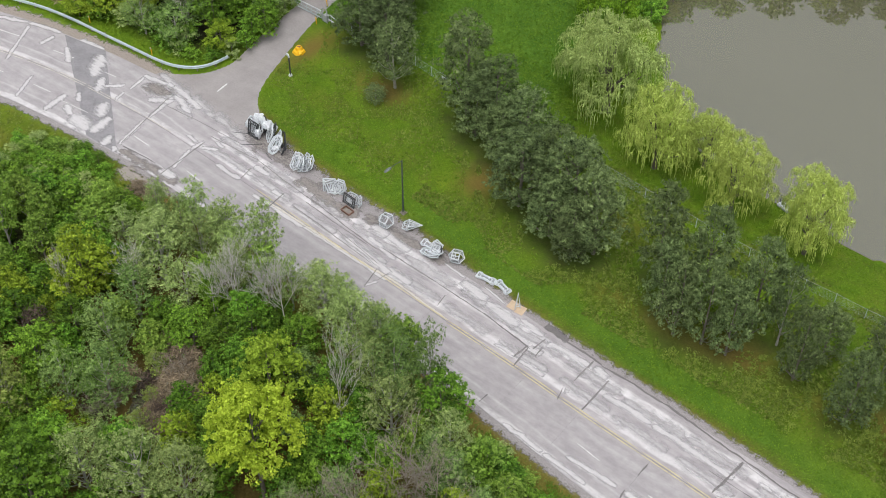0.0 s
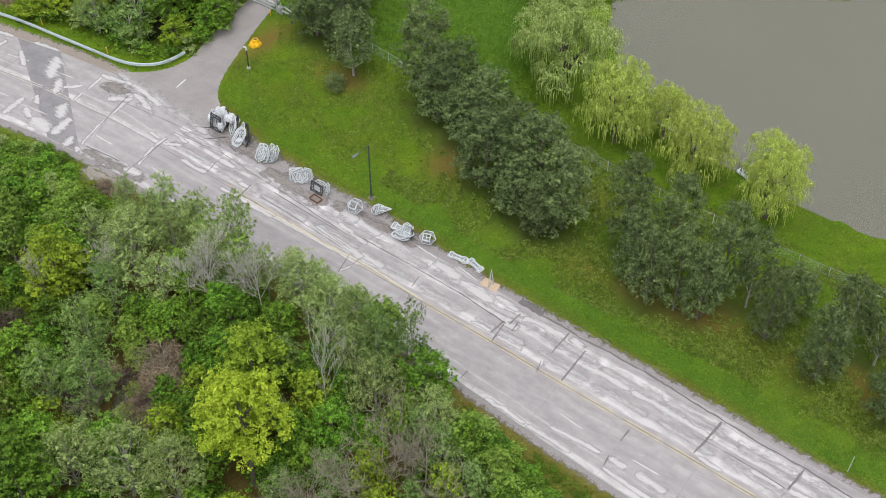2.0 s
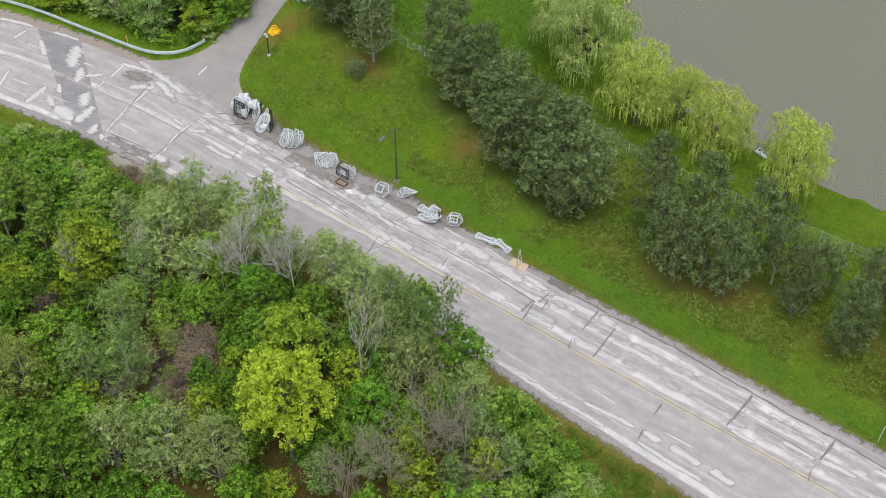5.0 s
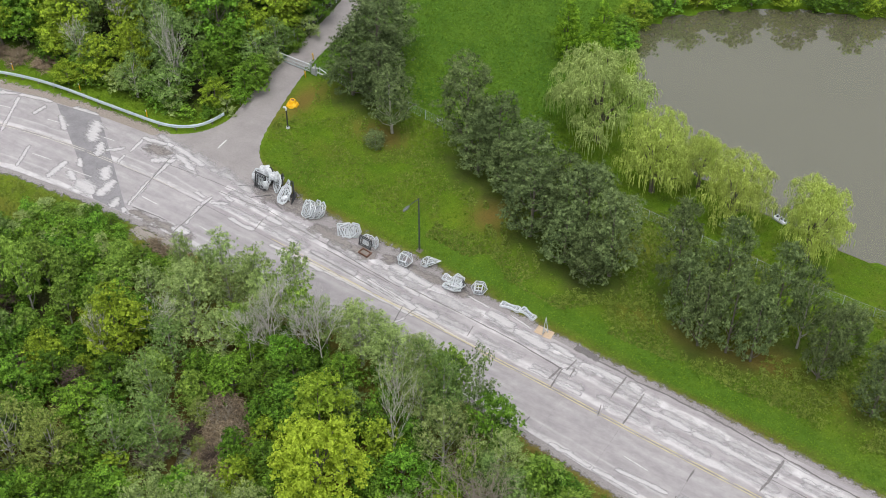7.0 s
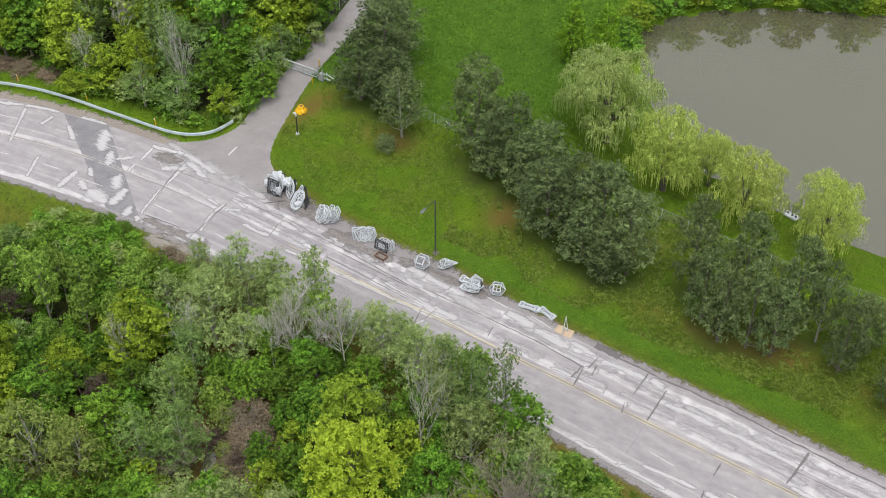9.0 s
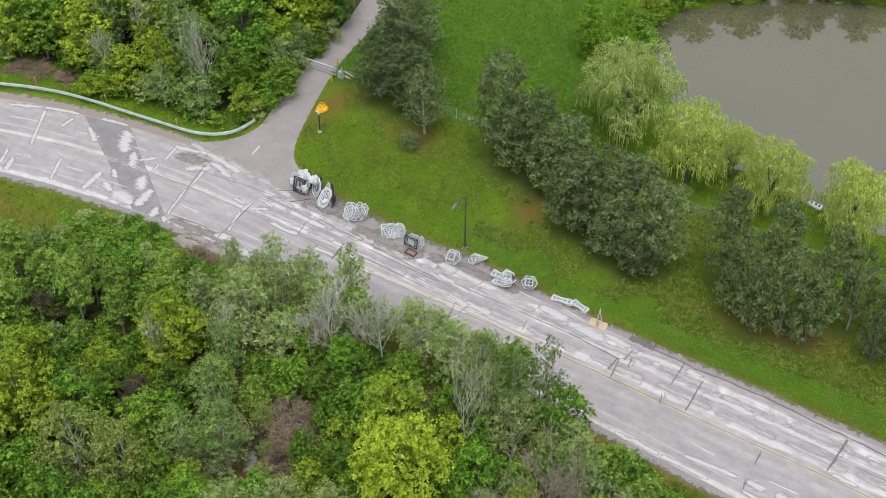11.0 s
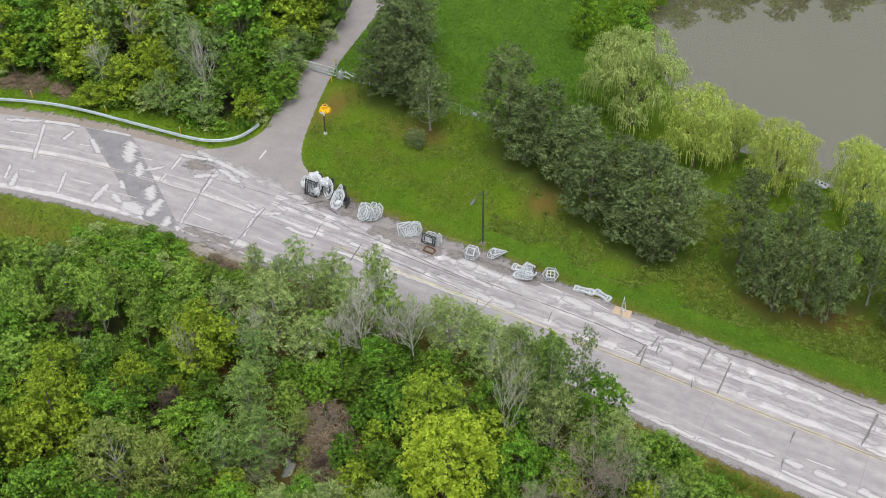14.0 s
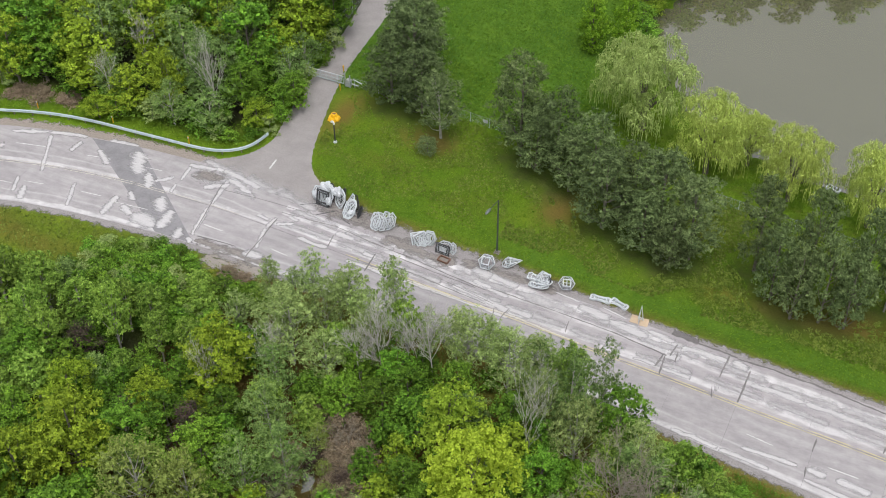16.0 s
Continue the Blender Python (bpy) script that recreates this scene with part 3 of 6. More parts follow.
def make_willow(seed, tall, wide, leaf_mat):
    """A rounded crown of boughs hung with long drooping strands of narrow leaves."""
    rng = rng_of(seed)
    cen, along, nor, long_ = [], [], [], []
    boughs = lobe_spots(rng, 34, lambda h: max(0.05, 1 - (max(0, h - 0.25) / 0.78) ** 2.2) ** 0.5, wide, tall, 0.36, wide * 0.15)
    for bx, by, bz, br in boughs:
        for k in range(24):
            a, up_ = rng.uniform(0, 2 * np.pi), rng.uniform(0.0, 1.0)
            w = np.sqrt(1 - up_ * up_)
            hub = np.array([bx + np.cos(a) * w * br, by + np.sin(a) * w * br, bz + up_ * br * 0.8])
            for spray in range(4):
                b = a + rng.normal() * 0.5
                out = np.array([np.cos(b), np.sin(b), 0])
                drop = rng.uniform(0.4, 1.25) * (1.5 if hub[2] < 0.6 * tall else 1.0)
                reach = rng.uniform(0.15, 0.55)
                s = np.linspace(0, 1, int(4 + drop * 3.5))
                line_ = hub + np.outer(np.sin(np.minimum(1, s * 1.7) * np.pi / 2) * reach, out) + np.outer(0.18 * np.sin(s * 3.0) - drop * s ** 1.5, (0, 0, 1))
                line_ += np.cumsum(rng.normal(size=line_.shape) * 0.025, 0) + rng.normal(size=3) * 0.12
                t = unit(np.diff(line_, axis=0))
                mid = (line_[1:] + line_[:-1]) / 2
                ok = mid[:, 2] > 0.13 * tall
                n = unit(out * 0.75 + np.array([0, 0, 0.65]) + rng.normal(size=mid.shape) * 0.3)
                cen.append(mid[ok]); along.append(t[ok]); nor.append(n[ok])
                long_.append(np.linalg.norm(np.diff(line_, axis=0), axis=1)[ok] * rng.uniform(1.2, 1.7))
    cen, along, nor, long_ = (np.concatenate(v) for v in (cen, along, nor, long_))
    side = unit(np.cross(nor, along)) * rng.uniform(0.03, 0.055, (len(cen), 1))
    u = along * long_[:, None] * 0.5
    v = np.stack([cen - u, cen + side, cen + u, cen - side], 1).reshape(-1, 3)
    fluff, _ = leafy(rng, boughs, 14, 0.32, 20, 0.2, 0.3, 0.2, 0.45, 0.8, 0.1)
    v = np.concatenate([v, fluff])
    q = np.arange(len(v)).reshape(-1, 4)
    wood = [("trunk", [(0, 0, -0.4, 0.42), (0.05, 0.1, tall * 0.22, 0.34), (0.1, 0.05, tall * 0.4, 0.24)])]
    for x, y, z, r in boughs[1:10]:
        wood.append(("limb", [(0.05, 0.08, tall * 0.25, 0.18), (x * 0.5, y * 0.5, z * 0.75, 0.12), (x, y, z + r * 0.3, 0.03)]))
    meshes = []
    for name, path in wood:
        tv, tf = tube_net([path])
        me = bpy.data.meshes.new(name)
        me.from_pydata([tuple(p) for p in tv], [], tf)
        me.materials.append(BARK)
        me.shade_smooth()
        meshes.append(me)
    return (*meshes, quick_mesh("crown", v, q, leaf_mat))


def make_bare(seed, tall, wide, wood):
    """A leafless tree: trunk, and boughs that fork into twigs."""
    rng = rng_of(seed)
    trunk, twigs = [], []

    def grow(p, d, length, r, level):
        q = p + d * length * 0.5 + rng.normal(size=3) * 0.03 * length
        e = p + d * length + rng.normal(size=3) * 0.05 * length
        (trunk if level < 1 else twigs).append([(*p, r), (*q, r * 0.85), (*e, r * 0.6)])
        if level >= 5:
            return
        for k in range((9, 4, 3, 3, 2)[level]):
            side = unit(rng.normal(size=3) * np.array([1, 1, 0.3]))
            nd = unit(d * 0.9 + side * (0.46 + wide / tall * 0.26) + np.array([0, 0, 0.22]))
            grow(p + (e - p) * rng.uniform(0.35, 1), nd, length * (rng.uniform(0.3, 0.55) if level == 0 else rng.uniform(0.48, 0.7)), max(0.013 if level < 3 else 0.008, r * 0.5), level + 1)

    grow(np.array([0, 0, -0.3]), unit(np.array([rng.normal() * 0.1, rng.normal() * 0.1, 1.0])), tall * 0.66, 0.072, 0)
    meshes = []
    for name, paths, sides in (("trunk", trunk, 6), ("bare_crown", twigs, 3)):
        v, f = tube_net(paths, sides)
        me = bpy.data.meshes.new(name)
        me.from_pydata([tuple(p) for p in v], [], f)
        me.materials.append(wood)
        me.shade_smooth()
        meshes.append(me)
    return meshes


def plant(name, meshes, spots, label, category, group, seed=0, tall=10.0, wide=6.0):
    """Trees at spots of (x, y, height, width), from one or more pairs of meshes made at the given size."""
    rng = rng_of(seed + 77)
    for k, (x, y, h, w) in enumerate(spots):
        pair = meshes[k % len(meshes)]
        root = empty(name, pose(x, y, up(x, y) - 0.05, 0, 0, float(rng.uniform(0, 360))) @ Matrix.Diagonal((w / wide, w / wide, h / tall, 1)), label, category, group)
        for me in pair:
            ob = new(me.name.split(".")[0], me)
            ob.parent = root


def kind_of(seeds, **k):
    return [make_tree(s, **k) for s in seeds]


BIG = dict(tall=10, wide=6, boughs=30, size=0.95, tufts=13, tuft=0.3, per=17, leaf=0.2)
SMALL = dict(tall=10, wide=6, boughs=16, size=1.25, tufts=14, tuft=0.42, per=13, leaf=0.32, limbs=8)
T_BROAD = kind_of((1, 2, 3, 4), foot=0.2, shape=round_top, slim=0.75, leaf_mat=LEAF_GREEN, bark=BARK, **BIG)
T_ASPEN = kind_of((11, 12, 13), tall=10, wide=6, foot=0.38, shape=egg, boughs=24, size=0.95, tufts=11, tuft=0.3, per=17, leaf=0.21, slim=0.8, leaf_mat=LEAF_ASPEN, bark=PALE_BARK, limbs=20, ragged=0.4)
T_PALE = kind_of((14, 15, 16), tall=10, wide=6, foot=0.34, shape=egg, boughs=26, size=0.9, tufts=10, tuft=0.32, per=15, leaf=0.19, slim=0.6, leaf_mat=LEAF_PALE, bark=PALE_BARK, limbs=24, ragged=0.5, core=5)
T_OLIVE = kind_of((21, 22, 23), foot=0.24, shape=round_top, slim=0.4, leaf_mat=LEAF_OLIVE, bark=PALE_BARK, up_bias=0.15, ragged=0.35, limbs=22, **BIG)
T_SAGE = kind_of((24, 25, 26), foot=0.2, shape=round_top, slim=0.42, leaf_mat=LEAF_SAGE, bark=PALE_BARK, up_bias=0.15, ragged=0.35, limbs=20, **BIG)
T_YELLOW = kind_of((31, 32), foot=0.2, shape=round_top, slim=0.75, leaf_mat=LEAF_YELLOW, bark=BARK, **BIG)
T_KHAKI = kind_of((33, 34), tall=10, wide=6, foot=0.2, shape=round_top, boughs=28, size=0.95, tufts=11, tuft=0.34, per=16, leaf=0.19, slim=0.6, leaf_mat=LEAF_KHAKI, bark=PALE_BARK, ragged=0.5, limbs=24)
T_LIME = kind_of((41,), tall=10, wide=6, foot=0.46, shape=round_top, boughs=46, size=0.72, tufts=20, tuft=0.24, per=15, leaf=0.16, slim=0.8, leaf_mat=LEAF_LIME, bark=BARK, ragged=0.35)
T_LIME_GREEN = kind_of((42,), tall=10, wide=6, foot=0.3, shape=round_top, boughs=34, size=0.85, tufts=15, tuft=0.26, per=15, leaf=0.18, slim=0.8, leaf_mat=LEAF_LIME_GREEN, bark=BARK, ragged=0.35)
T_BRIGHT = kind_of((51, 52), tall=10, wide=6, foot=0.06, shape=egg, boughs=44, size=0.85, tufts=15, tuft=0.28, per=15, leaf=0.2, slim=0.7, leaf_mat=LEAF_BRIGHT, bark=BARK)
T_PINE = kind_of((61, 62, 63, 64), tall=10, wide=6, foot=0.14, shape=cone, boughs=60, size=0.72, tufts=16, tuft=0.2, per=19, leaf=0.135, slim=0.55, core=14, leaf_mat=NEEDLES, bark=BARK, limbs=14, trunk_r=0.17, up_bias=0.15, loose=0.3, ragged=0.3)
T_OPEN_PINE = kind_of((65, 66), tall=10, wide=6, foot=0.32, shape=cone, boughs=50, size=0.76, tufts=15, tuft=0.2, per=20, leaf=0.13, slim=0.55, core=12, leaf_mat=NEEDLES, bark=PALE_BARK, limbs=16, trunk_r=0.15, up_bias=0.15, loose=0.3, ragged=0.4)
T_SHRUB = kind_of((71, 72, 73), tall=10, wide=6, foot=0.1, shape=dome, boughs=10, size=1.5, tufts=10, tuft=0.6, per=11, leaf=0.42, slim=0.65, leaf_mat=LEAF_GREEN, bark=BARK, trunk_r=0.1, limbs=4)
T_SHRUB_PALE = kind_of((74,), tall=10, wide=6, foot=0.1, shape=dome, boughs=10, size=1.5, tufts=10, tuft=0.6, per=11, leaf=0.45, slim=0.6, leaf_mat=LEAF_ASPEN, bark=BARK, trunk_r=0.1, limbs=4)
T_SHRUB_OLIVE = kind_of((75,), tall=10, wide=6, foot=0.1, shape=dome, boughs=12, size=1.3, tufts=12, tuft=0.5, per=14, leaf=0.34, slim=0.5, leaf_mat=LEAF_OLIVE, bark=BARK, trunk_r=0.1, limbs=6)
T_BRUSH = kind_of((76,), tall=10, wide=6, foot=0.05, shape=dome, boughs=14, size=1.3, tufts=9, tuft=0.9, per=13, leaf=1.3, slim=0.1, core=0, leaf_mat=DEAD_LEAF, bark=DEAD_WOOD, trunk_r=0.1, limbs=4, up_bias=0.0, loose=1.0)
T_DARK_BRUSH = kind_of((77,), tall=10, wide=6, foot=0.05, shape=dome, boughs=14, size=1.3, tufts=12, tuft=0.8, per=11, leaf=0.9, slim=0.08, core=0, leaf_mat=DARK_LEAF, bark=BARK, trunk_r=0.1, limbs=4, up_bias=0.0, loose=0.8)
T_FAR = kind_of((5, 6), foot=0.12, shape=round_top, slim=0.7, leaf_mat=LEAF_GREEN, bark=BARK, **SMALL)
T_FAR_YELLOW = kind_of((7, 8), foot=0.12, shape=round_top, slim=0.7, leaf_mat=LEAF_YELLOW, bark=BARK, **SMALL)
T_FAR_SAGE = kind_of((9,), foot=0.12, shape=round_top, slim=0.45, leaf_mat=LEAF_SAGE, bark=PALE_BARK, **SMALL)
T_SLIM = kind_of((141, 143, 146), foot=0.16, shape=egg, slim=0.75, leaf_mat=LEAF_GREEN, bark=BARK, **SMALL) + kind_of((142,), foot=0.2, shape=egg, slim=0.75, leaf_mat=LEAF_ASPEN, bark=PALE_BARK, **SMALL) + kind_of((144,), foot=0.16, shape=egg, slim=0.45, leaf_mat=LEAF_SAGE, bark=PALE_BARK, **SMALL)
T_WILLOW = [make_willow(81, 10, 9, LEAF_WILLOW_GREY)] + [make_willow(s, 10, 9, LEAF_WILLOW) for s in (82, 83)]
T_BARE = [make_bare(s, 10, 5, DEAD_WOOD) for s in (91, 92, 93, 94)]
T_TWIGGY = [make_bare(s, 10, 11, TWIG_WOOD) for s in (95, 96, 97)]


# places of the trees: x, y, height, width of crown
ASPENS = [(-40.1, -7.6, 7.6, 3.3), (-36.6, -6.3, 8.4, 3.9), (-33.0, -6.2, 8.2, 4.6), (-29.0, -5.8, 9.9, 4.6), (-51.3, -13.8, 6.7, 3.8), (-48.2, -14.1, 7.6, 3.8), (-50.0, -17.0, 9.4, 4.2), (-55.0, -15.5, 6.6, 4.6), (-58.9, -15.2, 7.8, 5.0), (-46.2, -16.2, 6.6, 3.4), (-54.8, -20.2, 8.2, 3.8), (-57.2, -19.0, 8.4, 4.4), (-63.0, -16.4, 8.2, 5.0), (-44.4, -14.6, 5.6, 3.2), (-53.2, -14.0, 5.8, 3.8)]
OLIVES = [(-36.2, -11.2, 8.9, 7.2), (-21.6, -6.4, 7.4, 5.0), (-17.6, -7.6, 8.3, 5.4), (-10.2, -11.6, 8.4, 5.2), (-21.6, -27.4, 8.4, 6.2), (-18.0, -26.0, 8.8, 5.6), (-25.2, -29.6, 8.2, 5.6), (-32.2, -12.2, 6.8, 4.4), (-5.2, -10.6, 6.6, 4.4)]
SAGES = [(-33.2, -19.6, 8.5, 5.0), (-30.0, -22.8, 7.9, 4.6), (-32.6, -25.0, 7.9, 4.6), (-11.4, -9.4, 10.6, 4.8), (-9.3, -7.9, 11.3, 3.0), (-14.4, -7.6, 8.6, 4.6), (-35.4, -15.0, 6.8, 4.4)]
YELLOWGREENS = [(-39.6, -16.9, 10.0, 6.4), (-39.9, -20.5, 4.8, 2.6), (-45.4, -28.7, 10.6, 7.0), (-48.4, -32.2, 8.0, 5.6), (-43.6, -21.6, 6.4, 4.4), (-49.0, -24.4, 8.0, 5.4)]
KHAKIS = [(-38.6, -30.4, 10.2, 6.4), (-35.0, -29.0, 8.8, 5.4)]
LIMES = [(-14.5, -21.5, 13.2, 7.0)]
LIME_GREENS = [(-19.0, -15.6, 9.8, 6.0)]
BARES = [(-23.8, -8.9, 9.4, 5.6), (-27.2, -9.7, 9.6, 5.2), (-28.9, -11.7, 8.2, 4), (-13.2, -13.9, 11.4, 3.4), (-6.6, -20.2, 9.6, 6), (-8.2, -23.4, 9.6, 5.2), (-5.4, -17.4, 9.4, 5.6), (-3.2, -15.0, 9.0, 5.6), (-36.4, -13.4, 7.0, 4.6), (-40.4, -17.8, 7.6, 3), (-5.6, -14.4, 8.6, 5), (-1.0, -16.4, 7.4, 5), (-25.4, -8.6, 8.0, 4)]
FRONTS = [(-38.4, -9.0, 6.4, 4.2), (-34.6, -8.0, 7.0, 4.4), (-31.0, -7.6, 7.4, 4.6), (-29.6, -8.8, 7.0, 4.4), (-27.0, -7.4, 7.4, 4.4), (-25.2, -6.8, 6.4, 4.2), (-23.2, -5.8, 6.2, 4.0), (-19.4, -6.4, 7.2, 4.4), (-15.6, -6.8, 7.6, 4.6), (-12.6, -7.0, 8.2, 4.6), (-42.0, -10.2, 5.4, 4.2), (-34.4, -5.8, 6.0, 3.4), (-38.2, -6.8, 6.2, 3.2), (-13.4, -9.8, 7.6, 4.6)]
SHRUBS = [(-53.3, -9, 3, 4), (-50.6, -9.4, 2.5, 4), (-47.6, -8.2, 2.6, 3.6), (-45.2, -7.6, 2.4, 3.4), (-43.4, -8.4, 3.0, 3.6), (-48.8, -10.6, 3.4, 4.0), (-45.8, -10.4, 3.6, 4.0), (-52.2, -11.6, 3.8, 4.2), (-43.0, -6.6, 1.6, 2.4), (-55.6, -12.0, 3.4, 4.0), (-41.4, -7.4, 2.6, 3.0)]
NBROADS = [(-82.1, 13.7, 10, 8), (-75.2, 13.4, 9, 7), (-80.6, 12.6, 8, 6), (-74.6, 12.8, 7, 6), (-73.4, 21.2, 9, 7), (-57.7, 28.3, 8, 6), (-57.6, 16.2, 7, 5), (-55.2, 14.6, 4.2, 3.6), (-53.6, 19.6, 4.6, 4), (-68.8, 12.0, 6, 4.6), (-56.2, 33.2, 7, 5), (-71.6, 9.6, 3.2, 3.6), (-58.4, 20.6, 6.5, 5), (-66.4, 14.6, 7, 5)]
NOLIVES = [(-61.2, 15.6, 10.2, 7.4), (-59.4, 12.4, 5.6, 4.6), (-63.6, 11.8, 6, 4.4), (-62.6, 22.8, 8.4, 6), (-55.8, 22.4, 5.4, 4.4), (-55.9, 26.0, 5, 3.8), (-71.4, 12.4, 6.4, 4)]
NYELLOWS = [(-83.1, 16.4, 10, 7), (-66.2, 25.4, 9, 7), (-58.8, 24.8, 6.6, 5), (-83, 11, 9, 6), (-78.5, 17.0, 8, 7), (-64.6, 13.2, 8.4, 3.4), (-70.0, 10.6, 3.4, 3)]
NBARES = [(-59.2, 13.6, 10.4, 3.4), (-70.3, 16.7, 8.5, 4), (-70.6, 11.4, 7.4, 3)]
WILLOWS = [(-19.6, 33.2, 11.0, 10.2), (-11.4, 29.2, 9.2, 7.2), (-8.0, 33.0, 6.6, 5.0), (-2.8, 28.9, 8.4, 6.8), (5.2, 28.4, 9.4, 6.8)]
BRIGHTS = [(-29.2, 44.0, 8.2, 4.6), (-26.3, 46.4, 8.4, 4.4)]
BROADLEAVES = [(-29.3, -14.6, 5.2, 4.6), (-26.2, -13.8, 5.6, 4.8), (-21.3, -9.8, 5.2, 4.4), (-24.6, -12.0, 5.6, 4.6), (-22.4, -15.0, 6.4, 5.2), (-26.4, -33.2, 9.8, 7.0), (-28.4, -29.6, 7.6, 5.2), (-34.2, -32.4, 6.0, 5.4), (-33.4, -28.2, 5.6, 4.4), (-41.4, -22.4, 5.6, 4.6), (-37.4, -20.0, 5.4, 4.6), (-42.8, -25.6, 7.0, 5.6), (-36.8, -24.4, 6.4, 5.2), (-26.0, -11.0, 6.2, 4.4), (-15.4, -12.0, 6.6, 5.0), (-11.4, -15.4, 6.2, 4.4), (-7.2, -8.9, 7.8, 4.6), (-55.6, -21.8, 6.8, 5.2), (-20.8, -20.8, 6.4, 4.8), (-18.0, -22.4, 6.4, 5.0)]

W, N, B = "trees of the roadside wood", "trees behind the guardrail", "trees of the park"
plant("broadleaf_tree", T_BROAD, BROADLEAVES, "mid-green broadleaf tree crowded into the wood", "tree", W, 1)
plant("aspen_tree", T_PALE, ASPENS[:4], "slender pale green aspen with a whitish trunk beside the road", "tree", W, 36)
plant("aspen_tree", T_ASPEN, ASPENS[4:], "slender fresh-green tree with a pale trunk", "tree", W, 2)
plant("willow_tree", T_OLIVE, OLIVES, "grey-green narrow-leaved tree in the wood", "tree", W, 3)
plant("willow_tree", T_SAGE, SAGES, "sage-green narrow-leaved tree in the wood", "tree", W, 27)
plant("young_maple_tree", T_YELLOW, YELLOWGREENS, "yellow-green tree in young spring leaf", "tree", W, 4)
plant("young_maple_tree", T_KHAKI, KHAKIS, "thin khaki-green tree in young leaf", "tree", W, 30)
plant("lime_green_tree", T_LIME, LIMES, "bright lime-yellow tree standing out of the wood", "tree", W, 5)
plant("lime_green_tree", T_LIME_GREEN, LIME_GREENS, "yellowish green tree behind the brightest tree of the wood", "tree", W, 32)
plant("broadleaf_tree", [T_PALE[1], T_OLIVE[0], T_PALE[0], T_OLIVE[2], T_ASPEN[2]], FRONTS, "leafy tree at the wood's edge beside the road", "tree", W, 33)
plant("bare_tree", T_BARE, [s for s in BARES if s[0] < -10], "leafless pale grey dead tree", "tree", W, 6)
plant("bare_tree", T_TWIGGY, [s for s in BARES if s[0] > -10], "leafless brownish grey tree with a spreading crown of twigs", "tree", W, 39)
plant("young_tree", [T_SLIM[3], T_SLIM[4], T_SLIM[0], T_ASPEN[2]], [(-1.6, -10.8, 6.0, 4.8), (-3, -12.9, 6.4, 4.8), (-0.2, -10.4, 4.6, 3.8), (0.8, -11.4, 4.8, 3.4), (2.4, -12.2, 3.8, 3.4), (0.2, -13.6, 5.5, 4), (3.4, -13.6, 4.2, 3.4), (4.8, -12.6, 3.4, 3.4), (6.6, -13.4, 3, 3.2), (5.4, -15.2, 4.5, 3.8), (8.0, -15.2, 3.6, 3.6), (2.6, -16.4, 5, 4.2), (6.2, -18, 5, 4.2), (-5.6, -12.2, 5.8, 4)], "young green tree at the wood's edge", "tree", W, 29)
plant("shrub", T_SHRUB_PALE + T_SHRUB + T_SHRUB_OLIVE, [(-3.4, -9.4, 3.0, 3.4), (-0.6, -9.6, 2.6, 3.2), (1.8, -10.2, 2.4, 3.0), (4.0, -11.0, 2.2, 3.0), (6.2, -11.8, 2.0, 2.8), (8.6, -12.8, 1.8, 2.8), (3.2, -12.0, 2.6, 3.0), (5.8, -13.2, 2.4, 3.0), (10.6, -14.2, 1.8, 2.8), (-2.2, -8.2, 2.0, 2.4), (0.6, -8.8, 1.6, 2.2), (3.0, -9.6, 1.4, 2.2), (5.2, -10.4, 1.3, 2.0), (7.4, -11.2, 1.2, 2.0)], "low leafy shrub between the young trees and the road", "shrub", "shrubs at the wood's edge", 35)
plant("shrub", [T_SLIM[0], T_SHRUB[0], T_SLIM[3], T_SHRUB[1]], [(x, y, 1.3 * h, w) for x, y, h, w in SHRUBS], "bushy green shrub at the wood's edge", "shrub", "shrubs at the wood's edge", 7)
plant("broadleaf_tree", [T_BROAD[0], T_FAR_YELLOW[0], T_BROAD[1], T_YELLOW[0]], NBROADS, "mid-green broadleaf tree behind the guardrail", "tree", N, 8)
plant("bush", T_SHRUB_OLIVE + T_SHRUB, [(-53.9, 14.9, 2.2, 2.4), (-53.6, 16.6, 2.8, 2.6), (-54.2, 18.2, 3.2, 2.8), (-54.4, 21.4, 3.0, 2.8), (-54.4, 23.6, 2.8, 2.6), (-55.0, 13.4, 1.8, 2.4), (-57.0, 11.9, 1.5, 2.4), (-54.6, 28.0, 2.8, 2.6), (-54.8, 30.6, 3.0, 2.8)], "green bush at the edge of the side road", "shrub", "undergrowth", 42)
plant("willow_tree", T_SAGE, NOLIVES, "large grey-green narrow-leaved tree behind the guardrail", "tree", N, 9)
plant("young_maple_tree", T_YELLOW, NYELLOWS, "yellow-green tree in young leaf behind the guardrail", "tree", N, 10)
plant("bare_tree", T_BARE, NBARES, "leafless grey tree among green ones", "tree", N, 11)
plant("bare_tree", T_TWIGGY, [(-27.0, -18.2, 4.4, 3.4), (-29.4, -24.4, 4.0, 3.2), (-25.6, -19.4, 3.6, 3.0)], "small leafless tree beside the ditch", "tree", W, 40)
plant("young_tree", T_KHAKI + T_SAGE[:1], [(-26.4, -23.2, 2.8, 2.2), (-29.6, -18.4, 3.4, 2.4), (-27.8, -25.8, 3.2, 2.4), (-28.0, -20.6, 2.0, 1.6)], "thin young tree in the brown grass of the ditch", "tree", W, 41)
open_pines = [s for s in PINES if s[0] in (-37.4, 9.0, 20.4, 17.6)]
plant("pine_tree", T_OPEN_PINE, open_pines, "thin open pine with a pale forked trunk", "tree", B, 21)
plant("bush", T_PINE[:1], [(-37.6, 18.6, 1.9, 2.6)], "dark grey-green bush below the pine", "shrub", B, 22)
